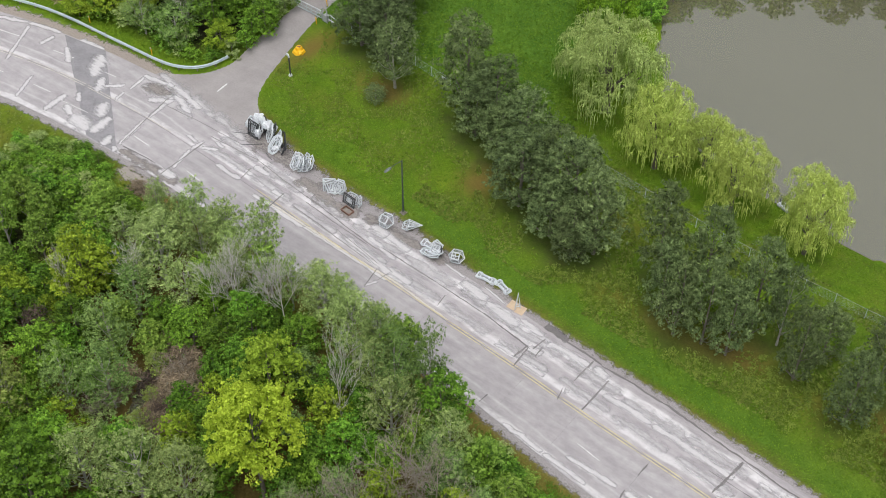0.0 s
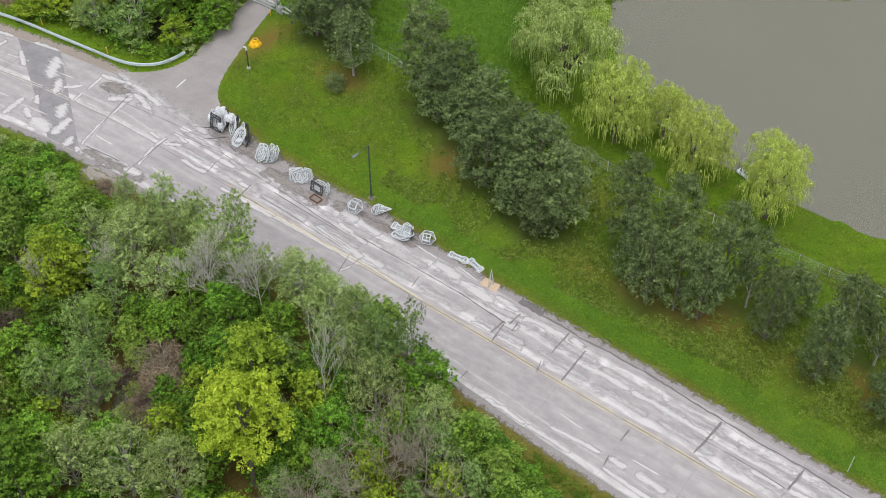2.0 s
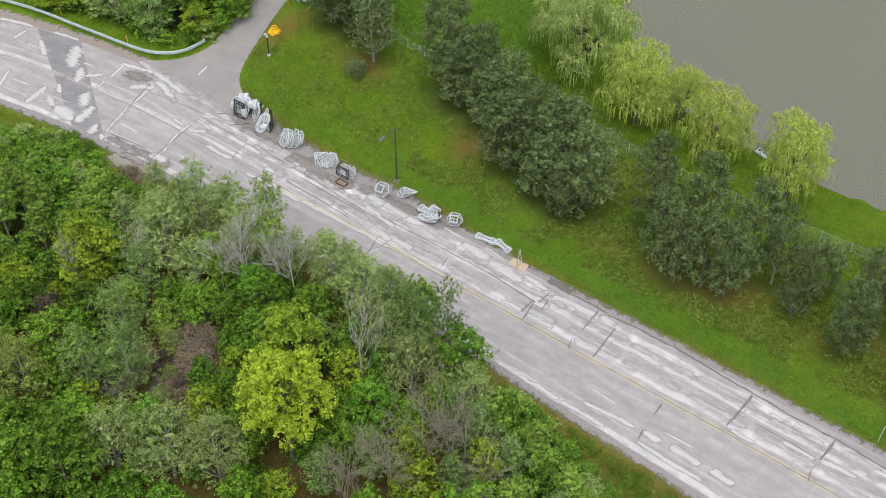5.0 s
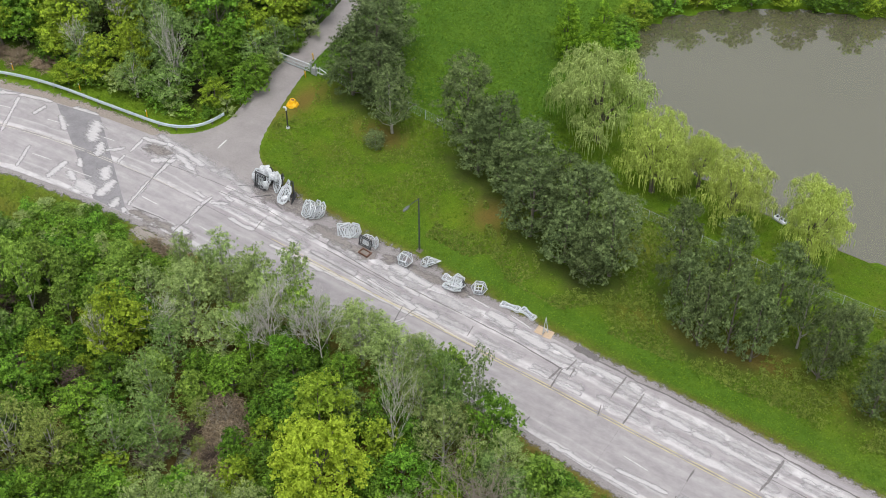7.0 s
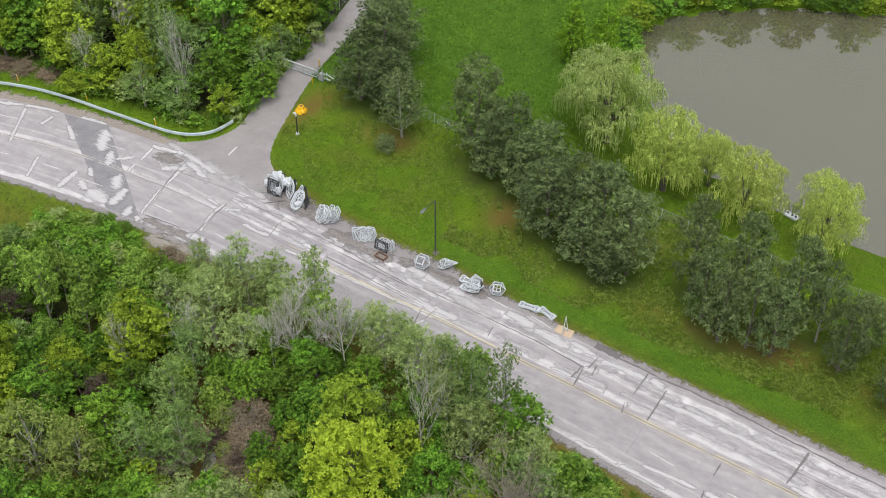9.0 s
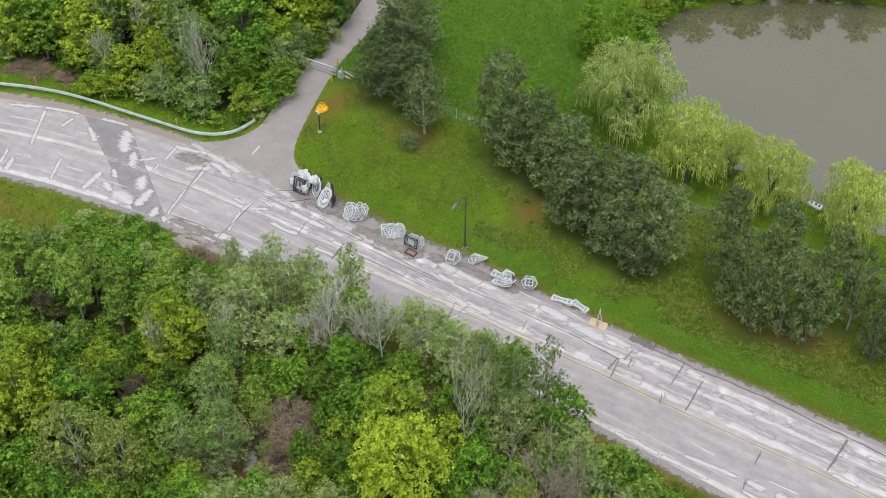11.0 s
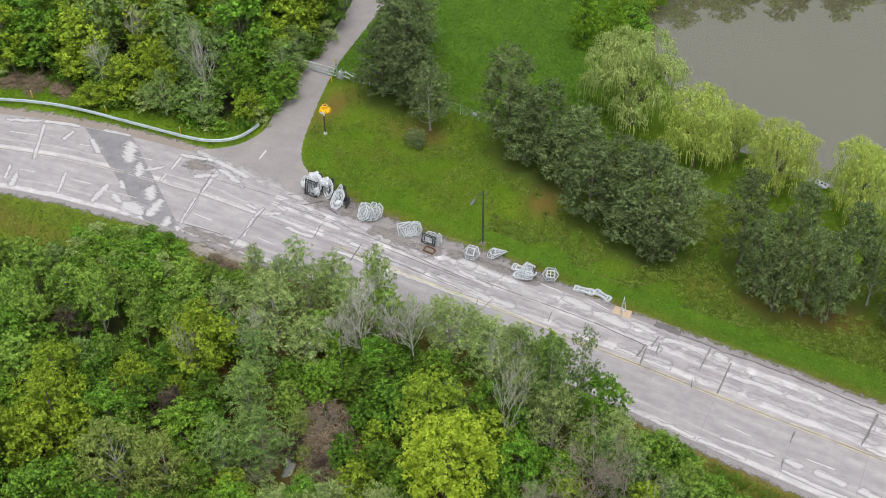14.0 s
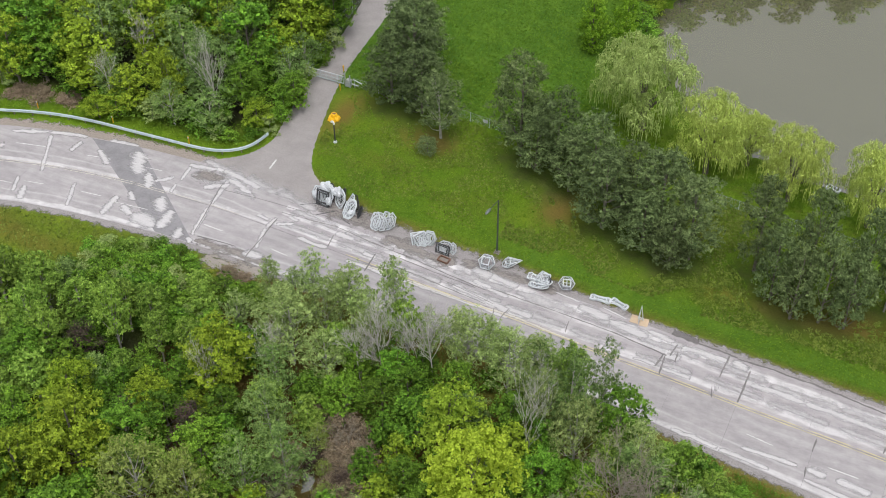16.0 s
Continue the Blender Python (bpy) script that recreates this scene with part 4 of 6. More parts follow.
plant("pine_tree", T_PINE, [s for s in PINES if s not in open_pines], "dark grey-green pine on the grass", "tree", B, 12)
plant("weeping_willow", T_WILLOW[:1], WILLOWS[:1], "large grey-green weeping willow beside the pond", "tree", B, 34, 10, 9)
plant("weeping_willow", T_WILLOW[1:], WILLOWS[1:], "pale yellow-green weeping willow beside the pond", "tree", B, 13, 10, 9)
plant("bright_green_tree", T_BRIGHT, BRIGHTS, "bright fresh-green tree by the pond", "tree", B, 14)


DARKS = [(-39.4, -22.2), (-52.4, -18.9), (-45.0, -22.6)]
SET = [(x, y, 0.36 * w + 1.0) for x, y, h, w in ASPENS + OLIVES + SAGES + YELLOWGREENS + KHAKIS + LIMES + LIME_GREENS + FRONTS + BROADLEAVES + NOLIVES + NBROADS + NYELLOWS] + [(x, y, 0.9) for x, y, *_ in BARES] + [(x, y, 1.5) for x, y in DARKS]


def fill(seed, count, box, keep, gap, clear=0.0):
    """Spots inside a box that keep() allows, none nearer than gap to another."""
    rng, spots = rng_of(seed), []
    for _ in range(count * 30):
        x, y = rng.uniform(box[0], box[1]), rng.uniform(box[2], box[3])
        if keep(x, y) and (not clear or all((x - a) ** 2 + (y - b) ** 2 > (r * clear) ** 2 for a, b, r in SET)) and all((x - a) ** 2 + (y - b) ** 2 > gap * gap for a, b in spots):
            spots.append((float(x), float(y)))
        if len(spots) == count:
            break
    return spots


def in_wood(x, y):
    return x > -104 + 0.814 * (23 - y) and y > -46 + 0.62 * max(0, x + 29.5) and y < EDGE_SOUTH(x) - (2.2 if x > -38 else 5.5) and x < -2.5 - 0.35 * (y + 6) and not (x < -42 and y > -11.5 - (0.06 * (-46 - x) if x < -46 else -0.6 * (x + 46))) and math.hypot((x + 28.0) / 3.2, (y + 21.5) / 6.0) > 1


mids = [(x, y, (4.2 + (k * 7 % 6) * 0.45) * (0.8 if x < -44 and y > -21.5 else 1.0), 3.4 + (k % 4) * 0.4) for k, (x, y) in enumerate(fill(9, 130, (-70, 4, -38, -8), lambda x, y: in_wood(x, y) and y < EDGE_SOUTH(x) - (4.0 if x > -42 else 8.5), 2.5, 0.9))]
plant("broadleaf_tree", [T_SLIM[0], T_SLIM[1], T_SLIM[3], T_SLIM[2], T_FAR_YELLOW[0], T_SLIM[0], T_SLIM[4]], mids, "small leafy tree crowded between the taller ones", "tree", W, 26)
under = [(x, y, 1.6 + (k * 7 % 5) * 0.4, 2.8 + (k * 3 % 4) * 0.4) for k, (x, y) in enumerate(fill(5, 85, (-75, 0, -50, -5), in_wood, 2.1))]
plant("bush", T_SHRUB + T_SHRUB_PALE, under, "green undergrowth bush beneath the trees", "shrub", "undergrowth", 15)
hollow = [(-49.6, -18.4, 3.4, 3.0), (-47.8, -19.4, 4.8, 3.4), (-51.0, -21.4, 3.4, 3.0), (-47.0, -17.6, 4.0, 3.0), (-53.8, -16.8, 4.0, 3.2), (-56.0, -17.4, 4.2, 3.4), (-45.0, -19.0, 4.8, 3.4), (-51.6, -16.2, 3.6, 3.0), (-49.4, -20.6, 4.4, 3.2), (-57.6, -21.4, 5.0, 3.6), (-60.2, -18.0, 5.0, 3.8), (-46.4, -21.0, 4.6, 3.4), (-42.4, -18.6, 4.2, 3.2)]
plant("broadleaf_tree", [T_SLIM[0], T_SLIM[3], T_SLIM[1], T_SLIM[2]], hollow, "low leafy tree in a hollow of the wood", "tree", W, 37)
scrub = [(x, y, 1.0 + 0.25 * (k * 7 % 5) + 0.35 * max(0.0, -6.5 - y), 2.0 + 0.3 * (k * 3 % 4)) for k, (x, y) in enumerate(fill(12, 70, (-60, -42, -11.5, -4.6), lambda x, y: y < -4.6 - 0.42 * max(0, x + 50.5) + 0.15 * math.sin(2 * x) and y < -4.9 - 0.5 * max(0, -56 - x) and x < -50 - 0.9 * (y + 5.5), 1.25))]
plant("bush", T_SHRUB_OLIVE + T_SHRUB[:1] + T_SHRUB_OLIVE + T_SHRUB_PALE + T_SHRUB[1:], scrub, "low scrub between the wood and the road", "shrub", "scrub beside the road", 38)
deep = [(x, y, 8.0 + (k * 7 % 5) * 0.6, 6.0) for k, (x, y) in enumerate(fill(6, 24, (-72, 0, -45, -34), in_wood, 4.5))]
plant("broadleaf_tree", T_FAR, deep, "mid-green broadleaf tree deep in the wood", "tree", W, 16)
west_wood = [(x, y, 8.5 + (k * 7 % 5) * 0.6, 6.5) for k, (x, y) in enumerate(fill(7, 60, (-112, -58, 15, 75), lambda x, y: y > EDGE_NORTH(x) + 8 and x < -58 - 0.02 * (y - 20) and y < 24 + 0.63 * (x + 92) and x > -101, 4.6, 0.8))]
plant("broadleaf_tree", [T_FAR[0], T_FAR_YELLOW[0], T_FAR[1], T_FAR_YELLOW[1], T_FAR_SAGE[0]], west_wood, "leafy tree of the wood beside the side road", "tree", N, 17)
west_under = [(x, float(EDGE_NORTH(x)) + 5.2 + 0.5 * math.sin(2.3 * x), 2.6 + 0.5 * math.sin(1.7 * x), 3.4) for x in np.arange(-72.0, -58.0, 1.9).tolist()] + [(x, y, 3.2, 3.8) for x, y in fill(8, 50, (-95, -55.5, 8, 40), lambda x, y: y > EDGE_NORTH(x) + 4.5 and x < -55.5 - 0.05 * (y - 14) and not (x > -58.5 and y < 12.5), 2.8)]
plant("bush", T_SHRUB + T_SHRUB_OLIVE, west_under, "green undergrowth bush behind the guardrail", "shrub", "undergrowth", 18)
shore = [(-24.6, 49.5, 3, 3.6), (-26, 52, 3.5, 4), (-26.6, 55.5, 4, 4.5), (-25.8, 58.6, 3.4, 4), (-24, 61, 4, 4.5), (-22, 63.6, 3.2, 4), (-19.4, 65.6, 4, 4.5), (-16.6, 67.4, 3.4, 4), (-13.4, 69.2, 3.8, 4.5), (-10, 71, 3.2, 4.2), (-6.5, 72.2, 4, 4.5), (-3.2, 73.8, 3.4, 4.2), (0.5, 74.8, 3.8, 4.5), (4.5, 76, 3.2, 4.2), (8.5, 77.5, 4, 4.5), (12.5, 78.2, 3.5, 4.5)]
plant("shrub", T_FAR + T_FAR_YELLOW[:1], shore, "green shrub on the far bank of the pond", "shrub", "shrubs on the far bank", 19)
back = [(x - 3, y + 5, 9, 6.5) for x, y, *_ in shore[1::2] if y > 56]
plant("broadleaf_tree", T_FAR, back, "tree behind the far bank of the pond", "tree", "trees behind the pond", 20)


def scatter_grass(name, seed, count, box, keep, size, mat, label):
    """Loose blades and tufts over the ground, one mesh."""
    rng = rng_of(seed)
    x, y = rng.uniform(box[0], box[1], count), rng.uniform(box[2], box[3], count)
    ok = keep(x, y)
    x, y = x[ok], y[ok]
    c = np.stack([x, y, height(x, y) + size * 0.22], 1)
    n = unit(rng.normal(size=c.shape) * np.array([0.7, 0.7, 0.3]) + np.array([0.1, -0.25, 0.7]))
    v, q = leaf_quads(c, n, size, rng, 0.5)
    return tagged(new(name, quick_mesh(name, v, q, mat)), label, "grass", kind="stuff")


BLADES = leaf_material("grass_blades", (0.08, 0.16, 0.009), (0.185, 0.295, 0.024), 0.3, 0.0)
LUSH_BLADES = leaf_material("lush_grass_blades", (0.075, 0.155, 0.011), (0.155, 0.275, 0.026), 0.3, 0.0)
DRY_BLADES = leaf_material("yellowish_grass_blades", (0.095, 0.135, 0.018), (0.23, 0.29, 0.06), 0.3, 0.0)


KERB_Y = [9.6, 11, 13.7, 17.8, 22.5, 26, 29.4, 34.2, 42, 60]
KERB_X = [-44.6, -46.8, -48.3, -49.5, -50.8, -51.5, -52, -52.3, -52.8, -53.6]


def lawn(x, y):
    side = np.where(x > -47, y > GRASS_NORTH(x) + 0.25, x > -51.5 + 0.12 * (40 - y))
    return side & (x > np.interp(y, KERB_Y, KERB_X) + 0.3) & (litter_shade_at(x, y) < 0.55 + 0.3 * np.sin(4 * x + 3 * y)) & (dry_at(x, y) < 0.5 + 0.25 * np.sin(3 * x + 2 * y)) & (to_pond(x, y) > 0.6) & ((x > -46) | (y > 11) & (x > -52.2 - 0.12 * (y - 25)) & (x > -50.2))


def clumped(x, y):
    return np.sin(x * 0.55 + 1.3 * np.sin(y * 0.4)) * np.sin(y * 0.6 + 1.1 * np.sin(x * 0.35)) > -0.15


def weed_clumps(name, seed, count, box, keep, mat, label):
    """Bushy weeds standing in clumps in the rough grass, one mesh."""
    rng = rng_of(seed)
    x, y = rng.uniform(box[0], box[1], count), rng.uniform(box[2], box[3], count)
    ok = keep(x, y)
    c = np.stack([x[ok], y[ok], height(x[ok], y[ok]) + 0.12, rng.uniform(0.2, 0.5, ok.sum())], 1)
    v, q = leafy(rng, c, 6, 0.18, 11, 0.12, 0.5, 0.3, 0.5, 0.7, 0.5)
    return tagged(new(name, quick_mesh(name, v, q, mat)), label, "weeds", kind="stuff")


BRUSH = [(-46.4, -5.1, 0.9, 2.2), (-45.0, -4.9, 0.6, 1.6), (-28.3, -16.6, 2.8, 3.4), (-26.3, -17.2, 3.0, 3.6), (-25.0, -19.2, 2.8, 3.4), (-30.6, -16.2, 2.2, 2.6), (-24.6, -21.4, 2.4, 3.2), (-26.8, -20.4, 1.8, 3.2), (-27.0, -18.6, 2.4, 3.4), (-28.2, -18.4, 1.4, 2.6), (-26.2, -22.4, 1.6, 3.0), (-31.6, -20.4, 1.6, 2.8), (-30.6, -22.4, 1.5, 2.8)]
plant("dead_brush", T_BRUSH, BRUSH, "heap of dry brown dead brush beside the wood", "brush", "heaps of dead brush", 23)
plant("bush", T_SHRUB_OLIVE, [(-30.6, -21.2, 1.6, 2.4), (-30.2, -24.2, 2.0, 3.0), (-27.0, -24.8, 2.0, 3.0), (-25.6, -18.4, 2.2, 2.2), (-26.2, -26.2, 2.2, 3.2)], "grey-green bush beside the clearing", "shrub", "undergrowth", 31)
plant("dead_brush", T_DARK_BRUSH, [(*DARKS[0], 5.0, 3.8), (*DARKS[1], 5.2, 3.8), (*DARKS[2], 3.8, 3.6), (-29.6, -19.2, 1.6, 2.4), (-25.8, -21.4, 2.2, 2.6), (-30.8, -24.0, 2.0, 3.0)], "dark brown dead bush among green trees", "brush", "dead brush in the wood", 25)
plant("dead_brush", T_BRUSH, [(-79.5, 10.2, 0.9, 3.4), (-76.5, 10.6, 0.8, 3.0), (-82, 9.4, 0.8, 3.0)], "low brown dead brush behind the guardrail", "brush", "dead brush behind the guardrail", 24)
flat("ditch_water", [(-28.6, -24.0), (-27.6, -23.8), (-28.4, -21.4), (-29.6, -19.4), (-31.0, -18.4), (-31.4, -19.0), (-30.2, -20.4), (-29.2, -22.2)], -1.5, WATER, "narrow strip of still dark ditch water", "ditch")
scatter_grass("grass", 1, 70000, (-50, 34, 4, 34), lawn, 0.2, BLADES, "short green lawn grass")
scatter_grass("meadow_grass", 6, 34000, (-52, -20, 25, 62), lambda x, y: (to_pond(x, y) > 3) & (x > -51.8 - 0.12 * (y - 25)), 0.26, LUSH_BLADES, "fresh green meadow grass beyond the fence")
scatter_grass("rough_grass", 2, 42000, (-26, 30, 8, 26), lambda x, y: lawn(x, y) & clumped(x, y) & (y > GRASS_NORTH(x) + 2.5), 0.3, DRY_BLADES, "longer yellowish rough grass between the pines")
WEED_LEAF = leaf_material("yellow_green_weeds", (0.11, 0.175, 0.02), (0.3, 0.38, 0.07), 0.25, 0.0)
weed_clumps("tall_weeds", 7, 1300, (-12, 26, 6.5, 15), lambda x, y: (y > GRASS_NORTH(x) + 3.2) & clumped(x * 1.4, y * 1.3) & (litter_shade_at(x, y) < 0.8) & (y < 13.5 + 1.2 * np.sin(x)), WEED_LEAF, "yellow-green weeds standing in the rough grass")
weed_clumps("verge_weeds", 8, 900, (-6, 16, -15, -7), lambda x, y: (y < EDGE_SOUTH(x) - 1.6) & (clumped(x * 1.9, y * 1.7) | (y < EDGE_SOUTH(x) - 4)), LUSH_BLADES, "green weeds on the verge between the wood and the road")
scatter_grass("lawn_weeds", 3, 12000, (-50, -24, 10, 26), lambda x, y: lawn(x, y) & clumped(x * 1.3, y * 1.2), 0.24, DRY_BLADES, "pale weeds in the lawn")
scatter_grass("verge_grass", 4, 26000, (-85, 26, -20, -3), lambda x, y: (y < EDGE_SOUTH(x) - 1.1) & (y > EDGE_SOUTH(x) - 9), 0.28, DRY_BLADES, "grass along the wood's edge")
scatter_grass("guardrail_grass", 5, 9000, (-95, -53.8, 2, 17), lambda x, y: (y > EDGE_NORTH(x) + 1.7) & (y < EDGE_NORTH(x) + 7) & ((x < -56.2) | (y > 11.2)), 0.26, BLADES, "grass behind the guardrail")


# ---------------------------------------------------------------- the road's slabs, streaks, cracks and lines
def slab_material(name, dark, mid, light, worn):
    """Concrete with wheel-worn streaks along the road; tone differs from slab to slab. worn: how pale at shares of the lane's width."""
    m, n, l, b = material(name, 0.88)
    geo = n.new("ShaderNodeNewGeometry").outputs["Position"]
    info = n.new("ShaderNodeObjectInfo")
    streak = noise_node(n, l, 1.0, 7, 0.68, geo, (0.26, 1.25, 1.0))
    spots = noise_node(n, l, 0.9, 8, 0.75, geo)
    grain = noise_node(n, l, 22.0, 3, 0.7, geo)
    base = ramp(n, l, streak.outputs[0], [(0.34, dark), (0.5, mid), (0.66, light)])
    soil = ramp(n, l, spots.outputs[0], [(0.34, (0.89, 0.88, 0.885)), (0.5, (0.99, 0.98, 0.985)), (0.64, (1.07, 1.06, 1.06))])
    col = mixed(n, l, 1.0, base.outputs[0], soil.outputs[0], "MULTIPLY")
    g = ramp(n, l, grain.outputs[0], [(0.3, (0.92, 0.92, 0.92)), (0.7, (1.07, 1.07, 1.07))])
    col = mixed(n, l, 1.0, col, g.outputs[0], "MULTIPLY")
    lane = n.new("ShaderNodeAttribute")
    lane.attribute_name = "across"
    wobble = noise_node(n, l, 1.0, 5, 0.6, geo, (0.22, 0.5, 1.0))
    d = n.new("ShaderNodeMath")
    d.operation = "MULTIPLY_ADD"
    d.inputs[1].default_value = 0.16
    l.new(wobble.outputs[0], d.inputs[0])
    l.new(lane.outputs["Fac"], d.inputs[2])
    band = ramp(n, l, d.outputs[0], [(p + 0.08, (w, w, w)) for p, w in worn])
    patchy = noise_node(n, l, 1.0, 6, 0.7, geo, (0.2, 0.9, 1.0))
    there = ramp(n, l, patchy.outputs[0], [(0.36, (0.12, 0.12, 0.12)), (0.5, (1, 1, 1))])
    amount = mixed(n, l, 1.0, band.outputs[0], there.outputs[0], "MULTIPLY")
    bare = ramp(n, l, spots.outputs[0], [(0.34, (0.5, 0.482, 0.487)), (0.62, (0.67, 0.652, 0.657))])
    col = mixed(n, l, amount, col, bare.outputs[0])
    v = n.new("ShaderNodeMapRange")
    v.inputs["To Min"].default_value, v.inputs["To Max"].default_value = 0.95, 1.05
    l.new(info.outputs["Random"], v.inputs["Value"])
    h = n.new("ShaderNodeHueSaturation")
    l.new(v.outputs[0], h.inputs["Value"])
    l.new(col, h.inputs["Color"])
    l.new(h.outputs[0], b.inputs["Base Color"])
    bumped(n, l, b, grain.outputs[0], 0.3, 0.008)
    return m


CONCRETE = slab_material("worn_concrete", (0.306, 0.291, 0.295), (0.348, 0.33, 0.334), (0.402, 0.384, 0.387), [(0.0, 0), (0.03, 0.75), (0.1, 0.7), (0.13, 0), (0.24, 0), (0.28, 0.35), (0.31, 0), (0.7, 0), (0.78, 0.15), (0.86, 0)])
SCOURED = slab_material("scoured_concrete", (0.272, 0.254, 0.262), (0.352, 0.329, 0.337), (0.43, 0.408, 0.415), [(0.0, 0), (0.1, 0.0), (0.14, 0.85), (0.23, 0.8), (0.27, 0.1), (0.48, 0.05), (0.52, 0.8), (0.59, 0.8), (0.62, 0), (0.69, 0), (0.72, 0.95), (0.82, 0.9), (0.86, 0.05), (1.0, 0)])
PALE = feathered("pale_scoured_concrete", (0.44, 0.425, 0.43), (0.58, 0.562, 0.567), 2.2, 0.05, 1.05, fray=1.9, crumb=0.5, stretch=(0.28, 1.8, 1.0))
FAINT = feathered("faintly_scoured_concrete", (0.4, 0.383, 0.388), (0.54, 0.522, 0.527), 1.1, 0.0, 1.7, fray=2.2, crumb=0.4, stretch=(0.4, 1.4, 1.0))
CREAM = feathered("faded_cream_line", (0.44, 0.41, 0.36), (0.6, 0.565, 0.5), 2.4, 0.1, 0.8)
CRACKED = feathered("dark_crack_filler", (0.1, 0.093, 0.092), (0.2, 0.187, 0.184), 3.0, 0.1, 0.6, fray=1.8, crumb=1.0)
DIRT = feathered("brown_dirt_stain", (0.17, 0.152, 0.142), (0.29, 0.265, 0.25), 1.0, 0.35, 1.2)
PATCHED = mottled("dark_asphalt_patch", (0.18, 0.173, 0.182), (0.29, 0.28, 0.292), 0.7, 0.85, fine=10)
LINE_YELLOW = feathered("worn_yellow_line", (0.46, 0.405, 0.25), (0.62, 0.55, 0.3), 1.0, 0.1, 0.7, fray=1.8)
LINE_WHITE = feathered("worn_white_line", (0.47, 0.46, 0.455), (0.66, 0.65, 0.645), 1.5, 0.0, 0.6, fray=2.0)


def ribbon(name, x0, y0, x1, y1, width, z, mat, parent, seed, ragged=0.35, wander=0.0, step=0.3):
    """A thin layer along a line, with ragged borders, its 'edge' value 1 along the middle and 0 at the border."""
    rng = rng_of(seed)
    a, b = np.array((x0, y0)), np.array((x1, y1))
    long = np.linalg.norm(b - a)
    k = max(4, int(long / step) + 2)
    d = (b - a) / long
    nrm = np.array((-d[1], d[0]))
    s = np.linspace(0, 1, k)
    drift = np.cumsum(rng.normal(size=k)) * wander
    drift -= np.linspace(0, drift[-1], k)
    taper = np.clip(np.minimum(s, 1 - s) * long / (0.35 * width + 0.02), 0.7, 1)
    left = width * 0.85 * taper * (1 + rng.normal(size=k) * ragged * 0.5)
    right = width * 0.85 * taper * (1 + rng.normal(size=k) * ragged * 0.5)
    if k > 6:
        left, right = (np.convolve(np.pad(v, 1, "edge"), [0.3, 0.4, 0.3], "valid") for v in (left, right))
    mid = a + np.outer(s, b - a) + np.outer(drift, nrm)
    rows = [mid + nrm * np.maximum(left, 0.02)[:, None], mid, mid - nrm * np.maximum(right, 0.02)[:, None]]
    verts = [(float(p[0]), float(p[1]), z) for row in rows for p in row]
    faces = []
    for i in range(k - 1):
        faces += [(i + 1, i, k + i, k + i + 1), (k + i + 1, k + i, 2 * k + i, 2 * k + i + 1)]
    ob = mesh_object(name, verts, faces, mat)
    core = np.r_[np.zeros(k), np.minimum(1.25, 0.3 + taper), np.zeros(k)]
    core[k] = core[2 * k - 1] = 0.55
    ob.data.attributes.new("edge", "FLOAT", "POINT").data.foreach_set("value", core.astype(np.float32))
    ob.parent = parent
    return ob


def slabs():
    joints_n = [-140, -120, -104, -90, -82, -74.6, -67.5, -61, -53.6, -46.4, -35.4, -28.5, -21.9, -15.9, -6.9, -2, 0.15, 6.2, 12.5, 19.7, 28, 36, 48, 62, 76, 90]
    joints_s = [-140, -120, -104, -90, -80, -73, -66.8, -58.6, -52.7, -46.4, -35.4, -22.2, -15.9, -5.4, 0.1, 7, 13, 20, 28, 36, 48, 62, 76, 90]
    rng = rng_of(4)
    for joints, south, north in ((joints_s, EDGE_SOUTH, lambda x: CENTRE(x) - 0.02), (joints_n, lambda x: CENTRE(x) + 0.02, EDGE_NORTH)):
        for x0, x1 in zip(joints, joints[1:]):
            strip("slab", south, north, x0 + 0.008, x1 - 0.008, 0.03 + float(rng.uniform(-0.002, 0.002)), 0.1, SCOURED if north is EDGE_NORTH and -48 < x0 < 40 else CONCRETE, "", road, (x1 - x0 - 0.016) / max(2, round(x1 - x0)))


slabs()
LP0 = [(-64.4, 6.6, -62.4, 3.4, 1.26), (-61.5, 4.2, -60.3, 2.0, 0.95), (-58.3, 1.7, -57.1, -0.4, 1.18), (-56.1, -2.4, -56.2, 0.4, 1.03), (-53.8, -3.1, -54.1, -1.4, 0.91), (-52.8, -2.2, -52.2, -3.0, 0.48), (-68.4, 5.1, -66.1, 3.4, 0.46), (-61.7, 1.0, -60.5, -0.1, 0.48), (-59.7, -1.7, -56.6, -2.4, 1.5), (-61.2, -1.0, -59.5, -1.9, 0.63)]
CR0 = [(-1.9, 4.4, -2, 1.7, 0.09), (0.2, 3.5, 0.1, -0.3, 0.1), (12.7, 3.3, 12.2, -0.6, 0.13), (19.9, 2.9, 19.6, 0.5, 0.12), (11, 1, 14, 0.9, 0.05), (14, 0.9, 19.6, 0.4, 0.07), (-24, 3.4, -17.4, 3.2, 0.1), (-17.4, 3.2, -12.2, 2.9, 0.09), (-12.2, 2.9, -6.8, 2.2, 0.12), (-7, 2.3, -6.8, -0.1, 0.09), (-6.1, 3, -6, 1.8, 0.09), (-21.4, 1.7, -21.7, 0.2, 0.06), (6.9, -4.5, 7, -5.5, 0.09), (7, -1.4, 7, -2.8, 0.1), (19.4, -0.8, 19.6, -2, 0.07), (-6.7, -3.7, -6.8, -4.8, 0.07)]
